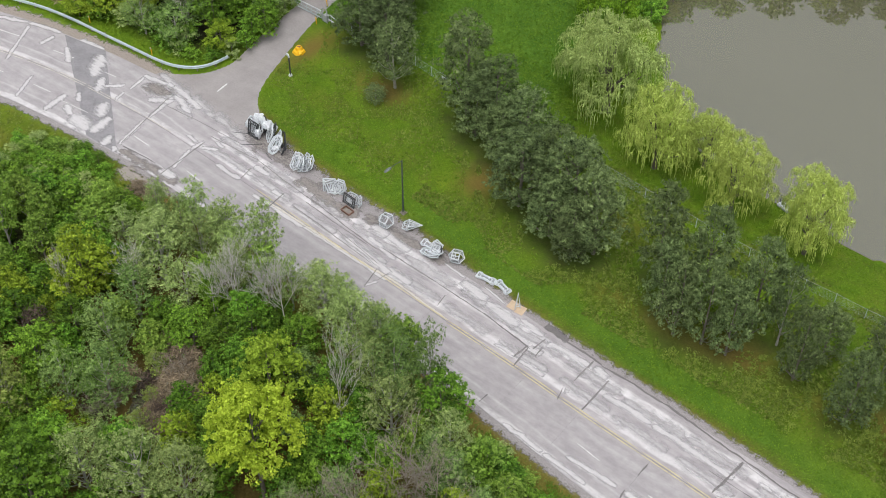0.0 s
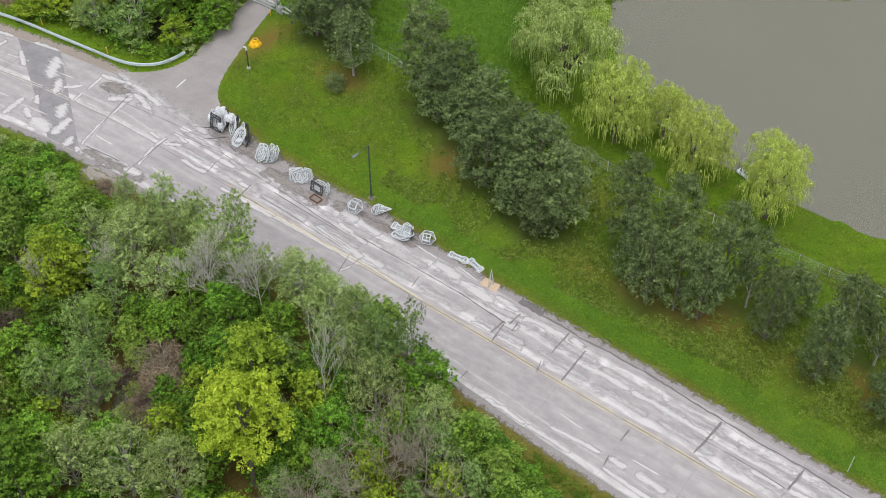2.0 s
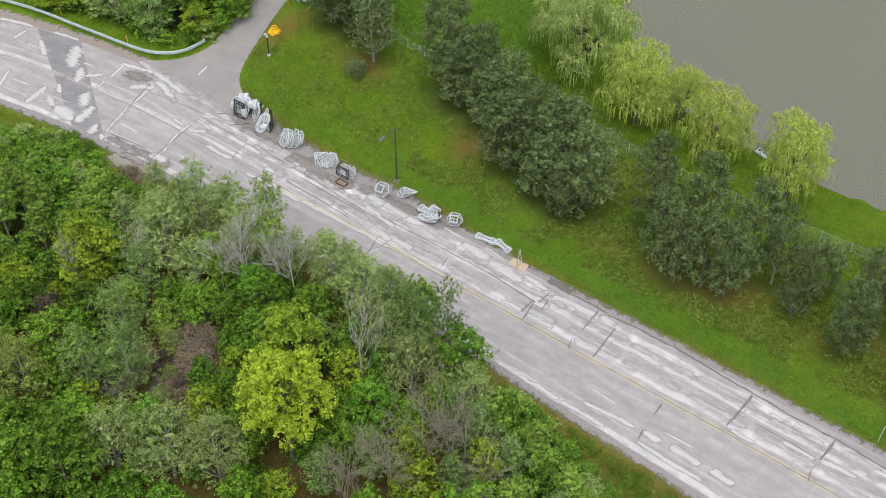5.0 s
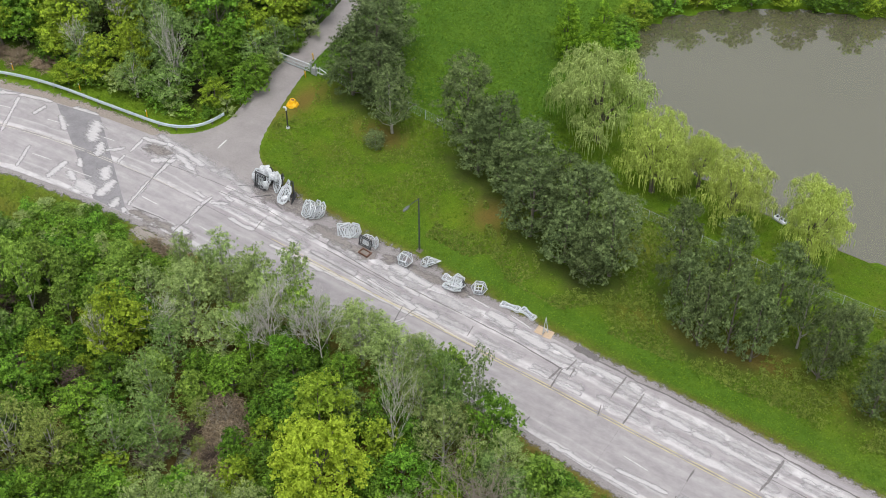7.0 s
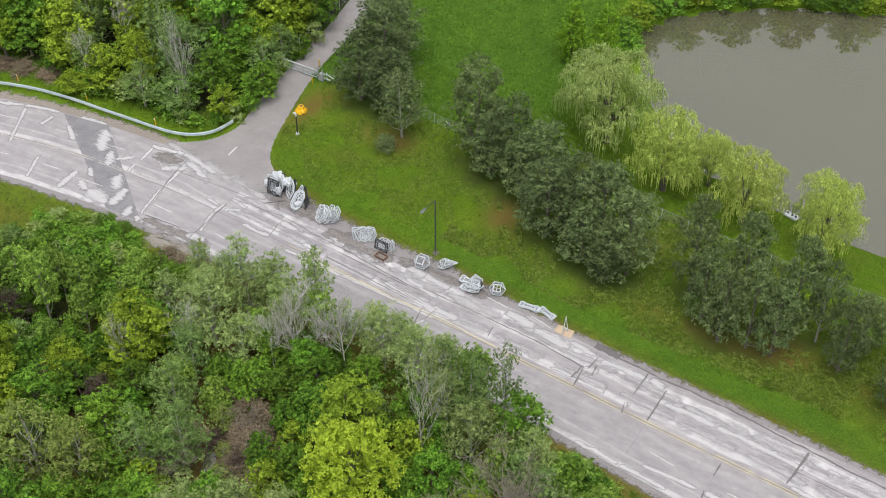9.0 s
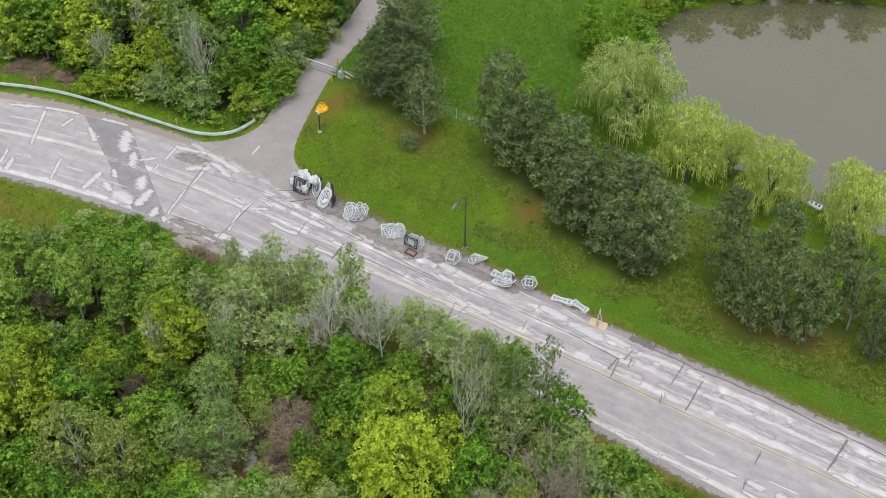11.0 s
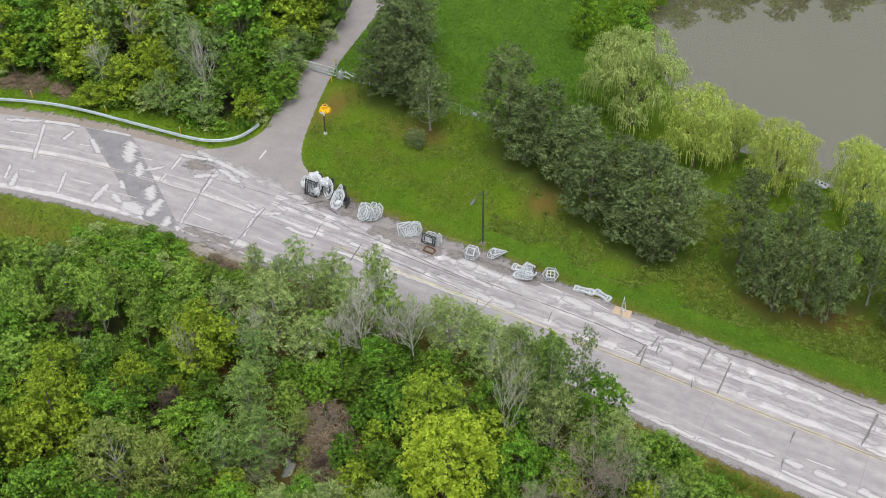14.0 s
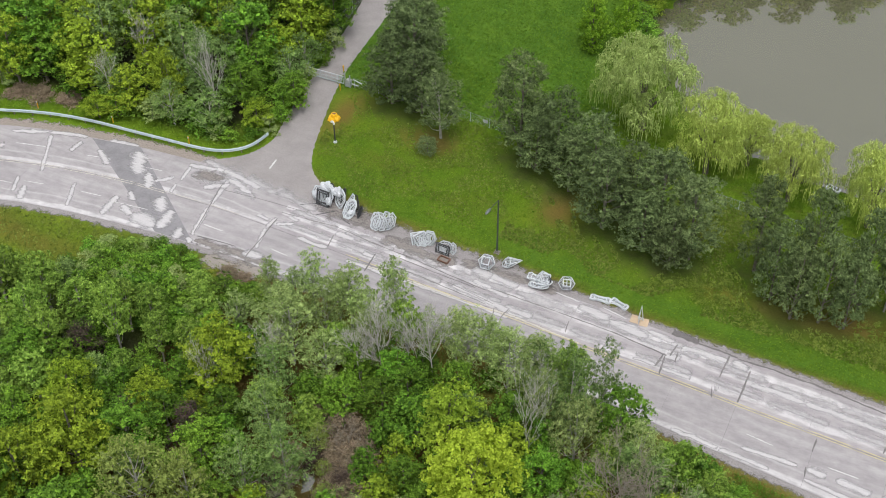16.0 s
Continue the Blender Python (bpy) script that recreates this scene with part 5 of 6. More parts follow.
CR1 = [(-2.3, 0.5, -2, -0.7, 0.06), (-16, 2.5, -15.8, 1.1, 0.06), (-22.6, 1.2, -22.1, -1.1, 0.06), (-28.6, 2.6, -22.8, 1.7, 0.06), (-54, 5.9, -52.6, -1.6, 0.06), (-46.4, 3.5, -46.4, -2.4, 0.07), (-53.2, 5, -49.4, 5.3, 0.07), (-49.4, 5.3, -43.2, 5.5, 0.06), (-46.5, 4.5, -40.5, 4.9, 0.08), (-40.5, 4.9, -34, 4.1, 0.08), (-34, 4.1, -24.2, 3, 0.09), (-35.5, 3.1, -35.4, 0.6, 0.09), (-33.7, 2.4, -23.5, 1.4, 0.08), (-40.3, 3.7, -40.1, 2.1, 0.07), (-52.1, -1.8, -47.9, -1.5, 0.12)]
EDGE0 = [(-5.9, 4.9, -1.2, 4.5, 0.12), (-1.2, 4.5, 4.8, 4.3, 0.12), (4.8, 4.3, 12.7, 3.5, 0.13), (12.7, 3.5, 19.7, 3, 0.1), (19.7, 3, 25.6, 2.4, 0.1)]
DASH0 = [(-76.9, 2.4, -73.5, 3.2, 0.1), (-72.2, -2.1, -70.1, -1.7, 0.1), (-66.3, -1.1, -63.8, -0.8, 0.1), (-69, 3.8, -66.2, 4.3, 0.1), (-52.5, -0.1, -50.2, -0.2, 0.1), (-44.9, -0.4, -42.9, -0.6, 0.1), (-74.6, -3.1, -73.2, -2.9, 0.1), (-62.9, 4.6, -60.5, 4.9, 0.08), (1.7, -3.2, 4, -3.5, 0.1), (8.5, -3.8, 11, -3.9, 0.1), (-51, 11.2, -50.9, 9.6, 0.16), (-62.1, -1, -58.5, -0.6, 0.07)]
STREAKS = [(12.6, -0.7, 14.8, -0.9, 0.4), (-2.1, 0.4, -1.7, 0.5, 0.5), (7, -4.7, 8.6, -4.8, 0.85), (9.3, -4.7, 12.2, -5, 0.7), (12.9, -5, 15.1, -5.2, 0.7), (7, -5.7, 12.9, -6.3, 0.42), (19.6, 0.5, 22.6, 0.5, 0.45), (23.4, 1.9, 25.5, 1.8, 0.35), (16.5, 0.6, 19.3, 0.3, 0.4), (16.7, 2.8, 17.7, 2.8, 0.22), (19.2, 2.1, 19.7, 2.2, 0.4), (-25.5, 2.2, -21.3, 1.4, 0.75), (-25.8, 3.8, -22, 3, 0.55), (-22.2, -1, -21.6, 0.1, 0.3)]
FLECKS = [(-9.5, 0.8, -7.4, 0.8, 0.35), (12.9, 3.3, 15.1, 3.1, 0.16), (14.5, 2.4, 15.8, 2.3, 0.3), (-46.4, 3.6, -46.7, 1.9, 0.4), (-46.7, 1.9, -46.1, -1, 0.4), (-47, -2, -44.9, -1.7, 1.1), (-48.5, 3.2, -47, 3, 0.5), (-46.1, 2.8, -44.6, 3.5, 0.45), (-45.6, 4.2, -44.3, 4.1, 0.35), (-37.7, 1.2, -31.2, 0.9, 0.5), (-40.6, 3, -39.5, 3.1, 0.5), (-36.7, 2.7, -35.2, 2.7, 0.6), (-27.3, 2.4, -23.6, 1.9, 0.5), (-31.2, 1, -21, 0.7, 0.4)]
BANDS = [(-15.9, 4.8, -12.8, 4.3, 1.04), (-12.7, 4.2, -9.0, 3.6, 1.02), (-18.5, 5.4, -15.8, 5.2, 0.21), (-13.9, 5.4, -11.3, 4.9, 0.2), (-26.5, 5.1, -21.7, 4.6, 0.7), (-1.6, 3.9, 0.0, 3.5, 0.99), (-6.0, 3.7, -1.8, 3.8, 0.7), (-40.3, 4.1, -38.3, 4.0, 0.58), (-43.3, 1.9, -40.0, 1.9, 0.44), (-22.0, 1.8, -19.1, 1.6, 0.7)]
BROAD_BANDS = [(0.6, 2.1, 5.2, 2.0, 0.59), (5.3, 2.0, 12.9, 1.5, 0.58), (1.6, -4.7, 6.3, -4.7, 0.44), (-4.1, -5.3, 0.0, -5.6, 0.44), (0.1, -5.6, 4.3, -6.0, 0.43), (-6.8, 0.7, -4.2, 0.6, 0.42), (-7.1, 2.2, -5.6, 2.4, 0.75), (-9.3, 4.4, -6.7, 4.0, 0.61)]
WEST = [(-74.3, 5.0, -71.6, -0.2, 0.36), (-70.9, 3.6, -70.8, 5.5, 0.6), (-62.3, -3.1, -62.4, -0.1, 0.7), (-67.4, -0.2, -66.1, -3.5, 0.4), (-73.2, -1.7, -72.3, -3.9, 0.41), (-71.7, -2.6, -71.0, -4.6, 0.65), (-53.7, 6.7, -53.3, 2.7, 0.44), (-53.3, 2.2, -52.6, -1.9, 0.46), (-58.3, 6.8, -58.0, 4.3, 0.4), (-58.1, 3.9, -57.9, 2.4, 0.34), (-78.3, 1.2, -77.7, 1.7, 0.9), (-78.6, 3.9, -74.8, 5.3, 0.5), (-74.7, 5.3, -70.6, 6.3, 0.55), (-68.2, 6.7, -64.9, 7.1, 0.6), (-55, 7.6, -50.2, 6.7, 0.6), (-56.1, 7.5, -54.8, 7.5, 0.4)]
CREAMS = [(-36, 1.35, -31, 1.2, 0.2), (-31, 1.2, -25.7, 1.0, 0.2), (-25.7, 1.0, -20.5, 1.0, 0.2), (-20.5, 1.0, -14, 0.4, 0.2)]
LSALL = BANDS + BROAD_BANDS + WEST + STREAKS + FLECKS
CR2 = [(-33.2, 3.5, -28.7, 3.1, 0.08), (-28.7, 3.1, -25.1, 2.9, 0.08), (-7.4, 0.7, -7.1, 2.4, 0.12), (-6.6, 2.3, -6.4, 3.9, 0.1)]
CRALL = CR0 + CR1 + CR2
PASTE = {"worn_patch": (LSALL, 0.0355, PALE, 0.45, 0.02), "crack": (CRALL, 0.044, CRACKED, 0.5, 0.012), "edge_joint": (EDGE0, 0.041, CRACKED, 0.5, 0.03), "faded_line": (CREAMS, 0.041, CREAM, 0.2, 0.0), "lane_dash": (DASH0, 0.041, LINE_WHITE, 0.1, 0.0)}
for name, (rows, z, mat, ragged, wander) in PASTE.items():
    for k, (x0, y0, x1, y1, w) in enumerate(rows):
        ribbon(name, x0, y0, x1, y1, w, z + 0.00005 * k, mat, road, 100 + k, ragged, wander) if name != "crack" else ribbon(name, x0, y0, x1, y1, w * (0.75 if abs(x1 - x0) > 2.5 else 1.1), z + 0.00005 * k, mat, road, 100 + k, ragged, wander)
patch = flat("asphalt_patch", [(-70.1, 6.3), (-64.7, 7.15), (-51.8, -2.85), (-56.1, -2.95)], 0.0385, PATCHED, "", "")
patch.parent = road
for key in ("label", "category", "kind"):
    if key in patch:
        del patch[key]
for k, (x0, y0, x1, y1, w) in enumerate(LP0):
    ribbon("worn_patch", x0, y0, x1, y1, w * 1.1, 0.0425 + 0.0001 * k, PALE, road, 300 + k, 0.5, 0.02)
ribbon("dirt_stain", -57.4, 6.0, -54.2, 6.3, 1.9, 0.0415, DIRT, road, 401, 0.6)
for k, (x0, y0, x1, y1, w) in enumerate([(-55.4, 4.4, -53.2, 6.0, 0.6), (-53.8, 6.6, -50.6, 5.6, 0.7), (-58.6, 6.9, -55.6, 7.3, 0.5), (-60.4, 3.0, -58.8, 4.6, 0.4)]):
    ribbon("worn_patch", x0, y0, x1, y1, w, 0.0405 + 0.0001 * k, PALE, road, 640 + k, 0.6, 0.05)
for k, (x0, y0, x1, y1, w) in enumerate([(-57.6, 8.2, -52.5, 7.6, 1.3), (-52.5, 7.6, -47.5, 6.9, 1.5), (-48.5, 6.8, -43.5, 6.2, 1.2)]):
    ribbon("worn_patch", x0, y0, x1, y1, w, 0.0342 + 0.0001 * k, FAINT, road, 660 + k, 0.6, 0.06)
ribbon("dirt_stain", -44, 7.4, -36, 6.3, 2.2, 0.0345, DIRT, road, 402, 0.5)
ribbon("dirt_stain", -36, 5.4, -28, 4.9, 1.8, 0.0347, DIRT, road, 403, 0.5)
ribbon("dirt_stain", -28, 5.6, -18, 5.4, 1.2, 0.0349, DIRT, road, 404, 0.5)
ribbon("dirt_stain", -52, -2.3, -44, -2.2, 1.2, 0.0345, DIRT, road, 405, 0.5)
SOIL = feathered("pale_bare_soil", (0.22, 0.195, 0.17), (0.36, 0.325, 0.29), 1.4, 0.3, 0.9)
soil = ribbon("soil_patch", -50.2, -4.2, -43.6, -4.0, 1.7, 0.03, SOIL, road, 407, 0.5)
ribbon("dirt_stain", -7.2, 5.2, -4.8, 4.8, 0.5, 0.043, CRACKED, road, 406, 0.5)
rng = rng_of(61)
for x in np.arange(-46, 40, 6.0):
    for share, w in ((0.28, 0.95), (0.68, 1.15)):
        s, e = x + float(rng.uniform(0, 0.8)), x + 6.2 - float(rng.uniform(0, 0.6))
        y0, y1 = (float(CENTRE(v) + share * (EDGE_NORTH(v) - CENTRE(v)) + rng.uniform(-0.15, 0.15)) for v in (s, e))
        ribbon("wheel_path", s, y0, e, y1, w, 0.0335 + 0.00001 * (x + 50), FAINT, road, int(x) + 2000 + int(100 * share), 0.5, 0.03)
for k, (x0, y0, x1, y1, w) in enumerate([(-57.6, 5.6, -53.4, 6.4, 1.0), (-55.2, 7.4, -51.6, 6.4, 0.8), (-52.6, 5.6, -49.8, 5.2, 0.7)]):
    ribbon("worn_patch", x0, y0, x1, y1, w, 0.0338 + 0.0001 * k, FAINT, road, 620 + k, 0.6, 0.05)
xs = np.arange(-118, 80, 4.0)
for x in xs:
    for side in (-0.13, 0.13):
        if -62 < x < -14 and (side < 0 or -54 < x < -40):
            continue
        ribbon("centre_line", x, float(CENTRE(x)) + side, x + 3.98, float(CENTRE(x + 3.98)) + side, 0.075, 0.0415, CREAM if x < -50 else LINE_YELLOW, road, int(x) + 900, 0.05, 0.0, 0.8)


# ---------------------------------------------------------------- guardrail, lamp, gate, fence, posts
RAIL = [(-110, -5), (-100, -0.2), (-92, 2.6), (-86, 4.5), (-81.6, 5.6), (-78.1, 6.9), (-74.5, 7.8), (-70.5, 8.3), (-66.4, 8.5), (-62.4, 8.8), (-59.1, 9.0), (-57.2, 9.3), (-55.6, 10.0), (-54.4, 11.1), (-53.8, 12.5), (-53.5, 14.4)]


def smooth_path(points, step):
    """Points at even steps along a rounded line."""
    p = np.array(points, float)
    for _ in range(3):
        q = np.empty((2 * len(p) - 2, 2))
        q[0::2], q[1::2] = 0.75 * p[:-1] + 0.25 * p[1:], 0.25 * p[:-1] + 0.75 * p[1:]
        p = np.vstack([p[:1], q, p[-1:]])
    s = np.r_[0, np.cumsum(np.linalg.norm(np.diff(p, axis=0), axis=1))]
    t = np.arange(0, s[-1], step)
    return np.stack([np.interp(t, s, p[:, 0]), np.interp(t, s, p[:, 1])], 1)


def guardrail():
    root = empty("guardrail", pose(-70, 8, 0), "weathered galvanised steel guardrail bending round the junction", "guardrail")
    p = smooth_path(RAIL, 0.5)
    d = np.gradient(p, axis=0)
    d /= np.linalg.norm(d, axis=1, keepdims=True)
    out = np.stack([d[:, 1], -d[:, 0]], 1)
    profile = [(0.0, 0.36), (0.085, 0.41), (0.085, 0.47), (0.02, 0.53), (0.085, 0.6), (0.085, 0.66), (0.0, 0.72), (-0.03, 0.72), (0.0, 0.53), (-0.03, 0.36)]
    verts, faces, k = [], [], len(profile)
    for (x, y), (ox, oy) in zip(p, out):
        verts += [(x + ox * a + 70, y + oy * a - 8, z) for a, z in profile]
    for i in range(len(p) - 1):
        for j in range(k):
            faces.append((i * k + j, i * k + (j + 1) % k, (i + 1) * k + (j + 1) % k, (i + 1) * k + j))
    ob = mesh_object("rail", verts, faces, GALVANISED)
    ob.parent = root
    bm = bmesh.new()
    add_box(bm, (0.12, 0.16, 0.95), (0, 0, 0.2), (0, 0, 0), 0.01)
    first = part("post", bm, WOOD_GREY, root)
    for i in range(0, len(p), 4):
        x, y = p[i] - out[i] * 0.13
        ob = first if i == 0 else new("post", first.data)
        ob.parent = root
        ob.matrix_basis = pose(float(x) + 70, float(y) - 8, 0, 0, 0, math.degrees(math.atan2(d[i][1], d[i][0])))


LAMP_GREY = mottled("grey_lamp_metal", (0.1, 0.12, 0.12), (0.17, 0.19, 0.19), 3.0, 0.4, 0.2)
WHITE_METAL = mottled("dulled_white_metal", (0.42, 0.45, 0.48), (0.66, 0.69, 0.71), 2.5, 0.5, bump=0.05)
WOOD_GREY = mottled("weathered_grey_wood", (0.14, 0.12, 0.1), (0.26, 0.235, 0.21), 4.0, 0.9)
PLYWOOD = mottled("bare_plywood", (0.44, 0.32, 0.21), (0.62, 0.49, 0.35), 1.5, 0.8, bump=0.1)
RUSTY = mottled("rusty_brown_metal", (0.14, 0.07, 0.045), (0.25, 0.14, 0.1), 4.0, 0.8)
YELLOW = mottled("yellow_painted_metal", (0.72, 0.4, 0.01), (0.86, 0.5, 0.015), 2.0, 0.45, bump=0.05)
GREY_METAL = mottled("grey_metal", (0.3, 0.32, 0.34), (0.5, 0.52, 0.54), 3.0, 0.5, 0.2)
guardrail()


def street_lamp(x, y):
    root = empty("street_lamp", pose(x, y, up(x, y)), "dark green metal street lamp with a drooping head on the verge", "street lamp")
    bm = bmesh.new()
    add_tube(bm, (0, 0, -0.1), (0, 0, 6.5), 0.095, 0.06, 10)
    part("pole", bm, GREEN_METAL, root)
    bm = bmesh.new()
    add_tube(bm, (0, 0, 0.0), (0, 0, 0.22), 0.2, 0.16, 10)
    add_box(bm, (0.55, 0.55, 0.06), (0, 0, 0.03))
    part("base", bm, WOOD_GREY, root, "concrete foot of the pole")
    bm = bmesh.new()
    add_tube(bm, (0, 0, 6.45), (-0.18, -0.75, 6.42), 0.04, 0.035, 8)
    add_tube(bm, (-0.18, -0.75, 6.42), (-0.26, -1.1, 6.34), 0.035, 0.03, 8)
    part("arm", bm, GREEN_METAL, root)
    bm = bmesh.new()
    bmesh.ops.create_uvsphere(bm, u_segments=12, v_segments=8, radius=1.0, matrix=pose(-0.36, -1.5, 6.24, 14, 0, -13) @ Matrix.Diagonal((0.17, 0.42, 0.12, 1)))
    head = part("lamp_head", bm, LAMP_GREY, root, "grey lamp head")
    bm = bmesh.new()
    bmesh.ops.create_uvsphere(bm, u_segments=10, v_segments=6, radius=1.0, matrix=pose(-0.38, -1.56, 6.15, 14, 0, -13) @ Matrix.Diagonal((0.12, 0.26, 0.07, 1)))
    part("lens", bm, WHITE_METAL, head, "milky lens under the head")


street_lamp(-25.3, 8.05)


def gate():
    root = empty("gate", pose(-55, 25.15, 0), "white tubular steel gate closed across the side road", "gate")
    for name, z, r in (("top_rail", 1.2, 0.055), ("bottom_rail", 0.28, 0.05), ("middle_rail", 0.72, 0.025)):
        bm = bmesh.new()
        add_tube(bm, (0, 0, z), (4.25, 0, z), r, r, 8)
        part(name, bm, WHITE_METAL if name == "top_rail" else GALVANISED, root)
    for k in range(7):
        bm = bmesh.new()
        add_tube(bm, (0.02 + 0.7 * k, 0, 0.28), (0.02 + 0.7 * k, 0, 1.2), 0.022, 0.022, 6)
        part("upright", bm, GALVANISED, root)
    bm = bmesh.new()
    for k in range(40):
        a = 0.1 * k
        add_tube(bm, (a, 0.01, 0.3), (min(4.2, a + 0.9), 0.01, 1.18), 0.006, 0.006, 3, False)
        add_tube(bm, (a + 0.2, -0.01, 1.18), (max(0.0, a - 0.7), -0.01, 0.3), 0.006, 0.006, 3, False)
    part("wire_mesh", bm, GALVANISED, root)
    for x, h in ((-0.12, 1.6), (4.4, 1.7), (5.0, 1.5)):
        bm = bmesh.new()
        add_tube(bm, (x, 0.05, -0.2), (x, 0.05, h), 0.07, 0.07, 8)
        part("gate_post", bm, GREY_METAL, root)
    root = empty("gate_motor", pose(-50.2, 25.3, 0), "grey gate motor box with a white curved pipe", "gate motor")
    bm = bmesh.new()
    add_box(bm, (0.5, 0.45, 0.9), (0, 0, 0.45), (0, 0, 0), 0.03)
    part("housing", bm, GREY_METAL, root)
    bm = bmesh.new()
    for a, b in (((0.15, 0, 0.8), (0.6, 0.05, 1.0)), ((0.6, 0.05, 1.0), (1.1, 0.05, 0.85)), ((1.1, 0.05, 0.85), (1.6, 0, 0.75)), ((0.35, -0.1, 0.5), (1.2, -0.1, 0.45))):
        add_tube(bm, a, b, 0.05, 0.05, 8)
    part("pipe", bm, WHITE_METAL, root)


gate()


DULL_STEEL = mottled("dull_weathered_steel", (0.2, 0.22, 0.21), (0.34, 0.36, 0.35), 1.4, 0.6, 0.3, bump=0.05)


def chain_fence(points, tall, label, bay=3.0):
    root = empty("chain_link_fence", pose(points[0][0], points[0][1], 0), label, "fence", "chain-link fences")
    x0, y0 = points[0]
    spots = []
    for (ax, ay), (bx, by) in zip(points, points[1:]):
        k = max(1, round(math.hypot(bx - ax, by - ay) / bay))
        spots += [(ax + (bx - ax) * i / k, ay + (by - ay) * i / k) for i in range(k)]
    spots.append(points[-1])
    bm = bmesh.new()
    add_tube(bm, (0, 0, -0.2), (0, 0, tall + 0.06), 0.032, 0.032, 6)
    first = part("post", bm, GALVANISED, root)
    feet = [(x - x0, y - y0, up(x, y)) for x, y in spots]
    for k, (x, y, z) in enumerate(feet):
        ob = first if k == 0 else new("post", first.data)
        ob.parent = root
        ob.location = (x, y, z)
    for (ax, ay, az), (bx, by, bz) in zip(feet, feet[1:]):
        a, b = Vector((ax, ay, az)), Vector((bx, by, bz))
        bm = bmesh.new()
        add_tube(bm, a + Vector((0, 0, tall)), b + Vector((0, 0, tall)), 0.019, 0.019, 5)
        part("top_rail", bm, DULL_STEEL, root)
        bm = bmesh.new()
        n = 22
        for k in range(n):
            s, e = k / n, min(1.0, (k + 8) / n)
            h = tall * (e - s) * n / 8
            add_tube(bm, a.lerp(b, s) + Vector((0, 0, 0.05)), a.lerp(b, e) + Vector((0, 0, h)), 0.0025, 0.0025, 3, False)
            add_tube(bm, b.lerp(a, s) + Vector((0, 0, 0.05)), b.lerp(a, e) + Vector((0, 0, h)), 0.0025, 0.0025, 3, False)
        part("wire_mesh", bm, GALVANISED, root)
    return root


chain_fence([(-49.6, 25.4), (-38, 25.4), (-33.5, 24.9), (-22, 24.6), (-9.5, 24.4), (7.5, 23.7), (16, 24.1), (34, 24.8)], 1.2, "low galvanised chain-link fence between lawn and pond")
chain_fence([(-55.15, 25.4), (-55.5, 28.7), (-55.9, 32), (-56.5, 38), (-57.6, 48), (-58.6, 60)], 1.8, "galvanised chain-link fence along the side road overgrown by bushes")


def fence_sign():
    ob = empty("fence_sign", pose(-33.9, 24.85, up(-33.9, 24.85)), "small blank white sign hung on the chain-link fence", "sign")
    bm = bmesh.new()
    add_box(bm, (0.5, 0.02, 0.4), (0, 0, 0.8), (0, 0, 0), 0.005)
    part("plate", bm, WHITE_METAL, ob)
    bm = bmesh.new()
    for x in (-0.2, 0.2):
        add_tube(bm, (x, 0.0, 0.98), (x, 0.06, 1.2), 0.008, 0.008, 5)
    part("wire_tie", bm, GALVANISED, ob)


fence_sign()


def vent_post():
    root = empty("vent_pipe", pose(-46.95, 16.2, up(-46.95, 16.2)), "dark standing pipe with a white hooked top on the grass", "pipe")
    bm = bmesh.new()
    add_tube(bm, (0, 0, -0.1), (0, 0, 2.3), 0.075, 0.075, 8)
    part("pipe", bm, BLACK_METAL, root)
    bm = bmesh.new()
    add_tube(bm, (0, 0, 2.3), (0, 0, 2.5), 0.1, 0.1, 8)
    add_tube(bm, (0, 0, 2.47), (-0.18, 0.05, 2.62), 0.1, 0.1, 8)
    add_tube(bm, (-0.18, 0.05, 2.62), (-0.34, 0.06, 2.5), 0.1, 0.12, 8)
    part("hooked_top", bm, WHITE_METAL, root, "white hooked pipe top")
    bm = bmesh.new()
    add_tube(bm, (0, 0, 0.0), (0, 0, 0.18), 0.22, 0.16, 8)
    part("foot", bm, WHITE_METAL, root, "white foot")


vent_post()


def yellow_cover():
    """A yellow angular housing on the grass: sloping six-sided skirt, raised collar, open top."""
    root = empty("utility_cover", pose(-48.95, 19.6, up(-48.95, 19.6), 0, 0, 15), "bright yellow six-sided utility cover on the grass", "cover")
    bm = bmesh.new()
    add_tube(bm, (0, 0, 0), (0, 0, 0.28), 0.74, 0.6, 6)
    part("skirt", bm, YELLOW, root)
    bm = bmesh.new()
    add_tube(bm, (0, 0.1, 0.28), (0, 0.1, 0.62), 0.42, 0.34, 6)
    part("collar", bm, YELLOW, root)
    bm = bmesh.new()
    add_box(bm, (0.34, 0.2, 0.05), (0, 0.1, 0.63))
    add_box(bm, (0.1, 0.1, 0.14), (0.12, 0.12, 0.66))
    part("opening", bm, RUSTY, root, "dark brown opening in the top")
    bm = bmesh.new()
    add_box(bm, (0.5, 0.3, 0.2), (0.35, -0.4, 0.3), (0, 20, -40), 0.03)
    part("flap", bm, YELLOW, root)


yellow_cover()


def marker(x, y, h, mat, label, tip=None):
    root = empty("marker_post", pose(x, y, up(x, y), 3, 2, 0), label, "post", "marker posts")
    bm = bmesh.new()
    add_box(bm, (0.09 if h < 1.5 else 0.055, 0.09 if h < 1.5 else 0.055, h), (0, 0, h / 2), (0, 0, 0), 0.012)
    part("stake", bm, mat, root)
    bm = bmesh.new()
    add_box(bm, (0.14 if h < 1.5 else 0.07, 0.05, 0.2), (0, -0.05, h - 0.12), (0, 0, 0), 0.01)
    part("reflector", bm, tip or mat, root)


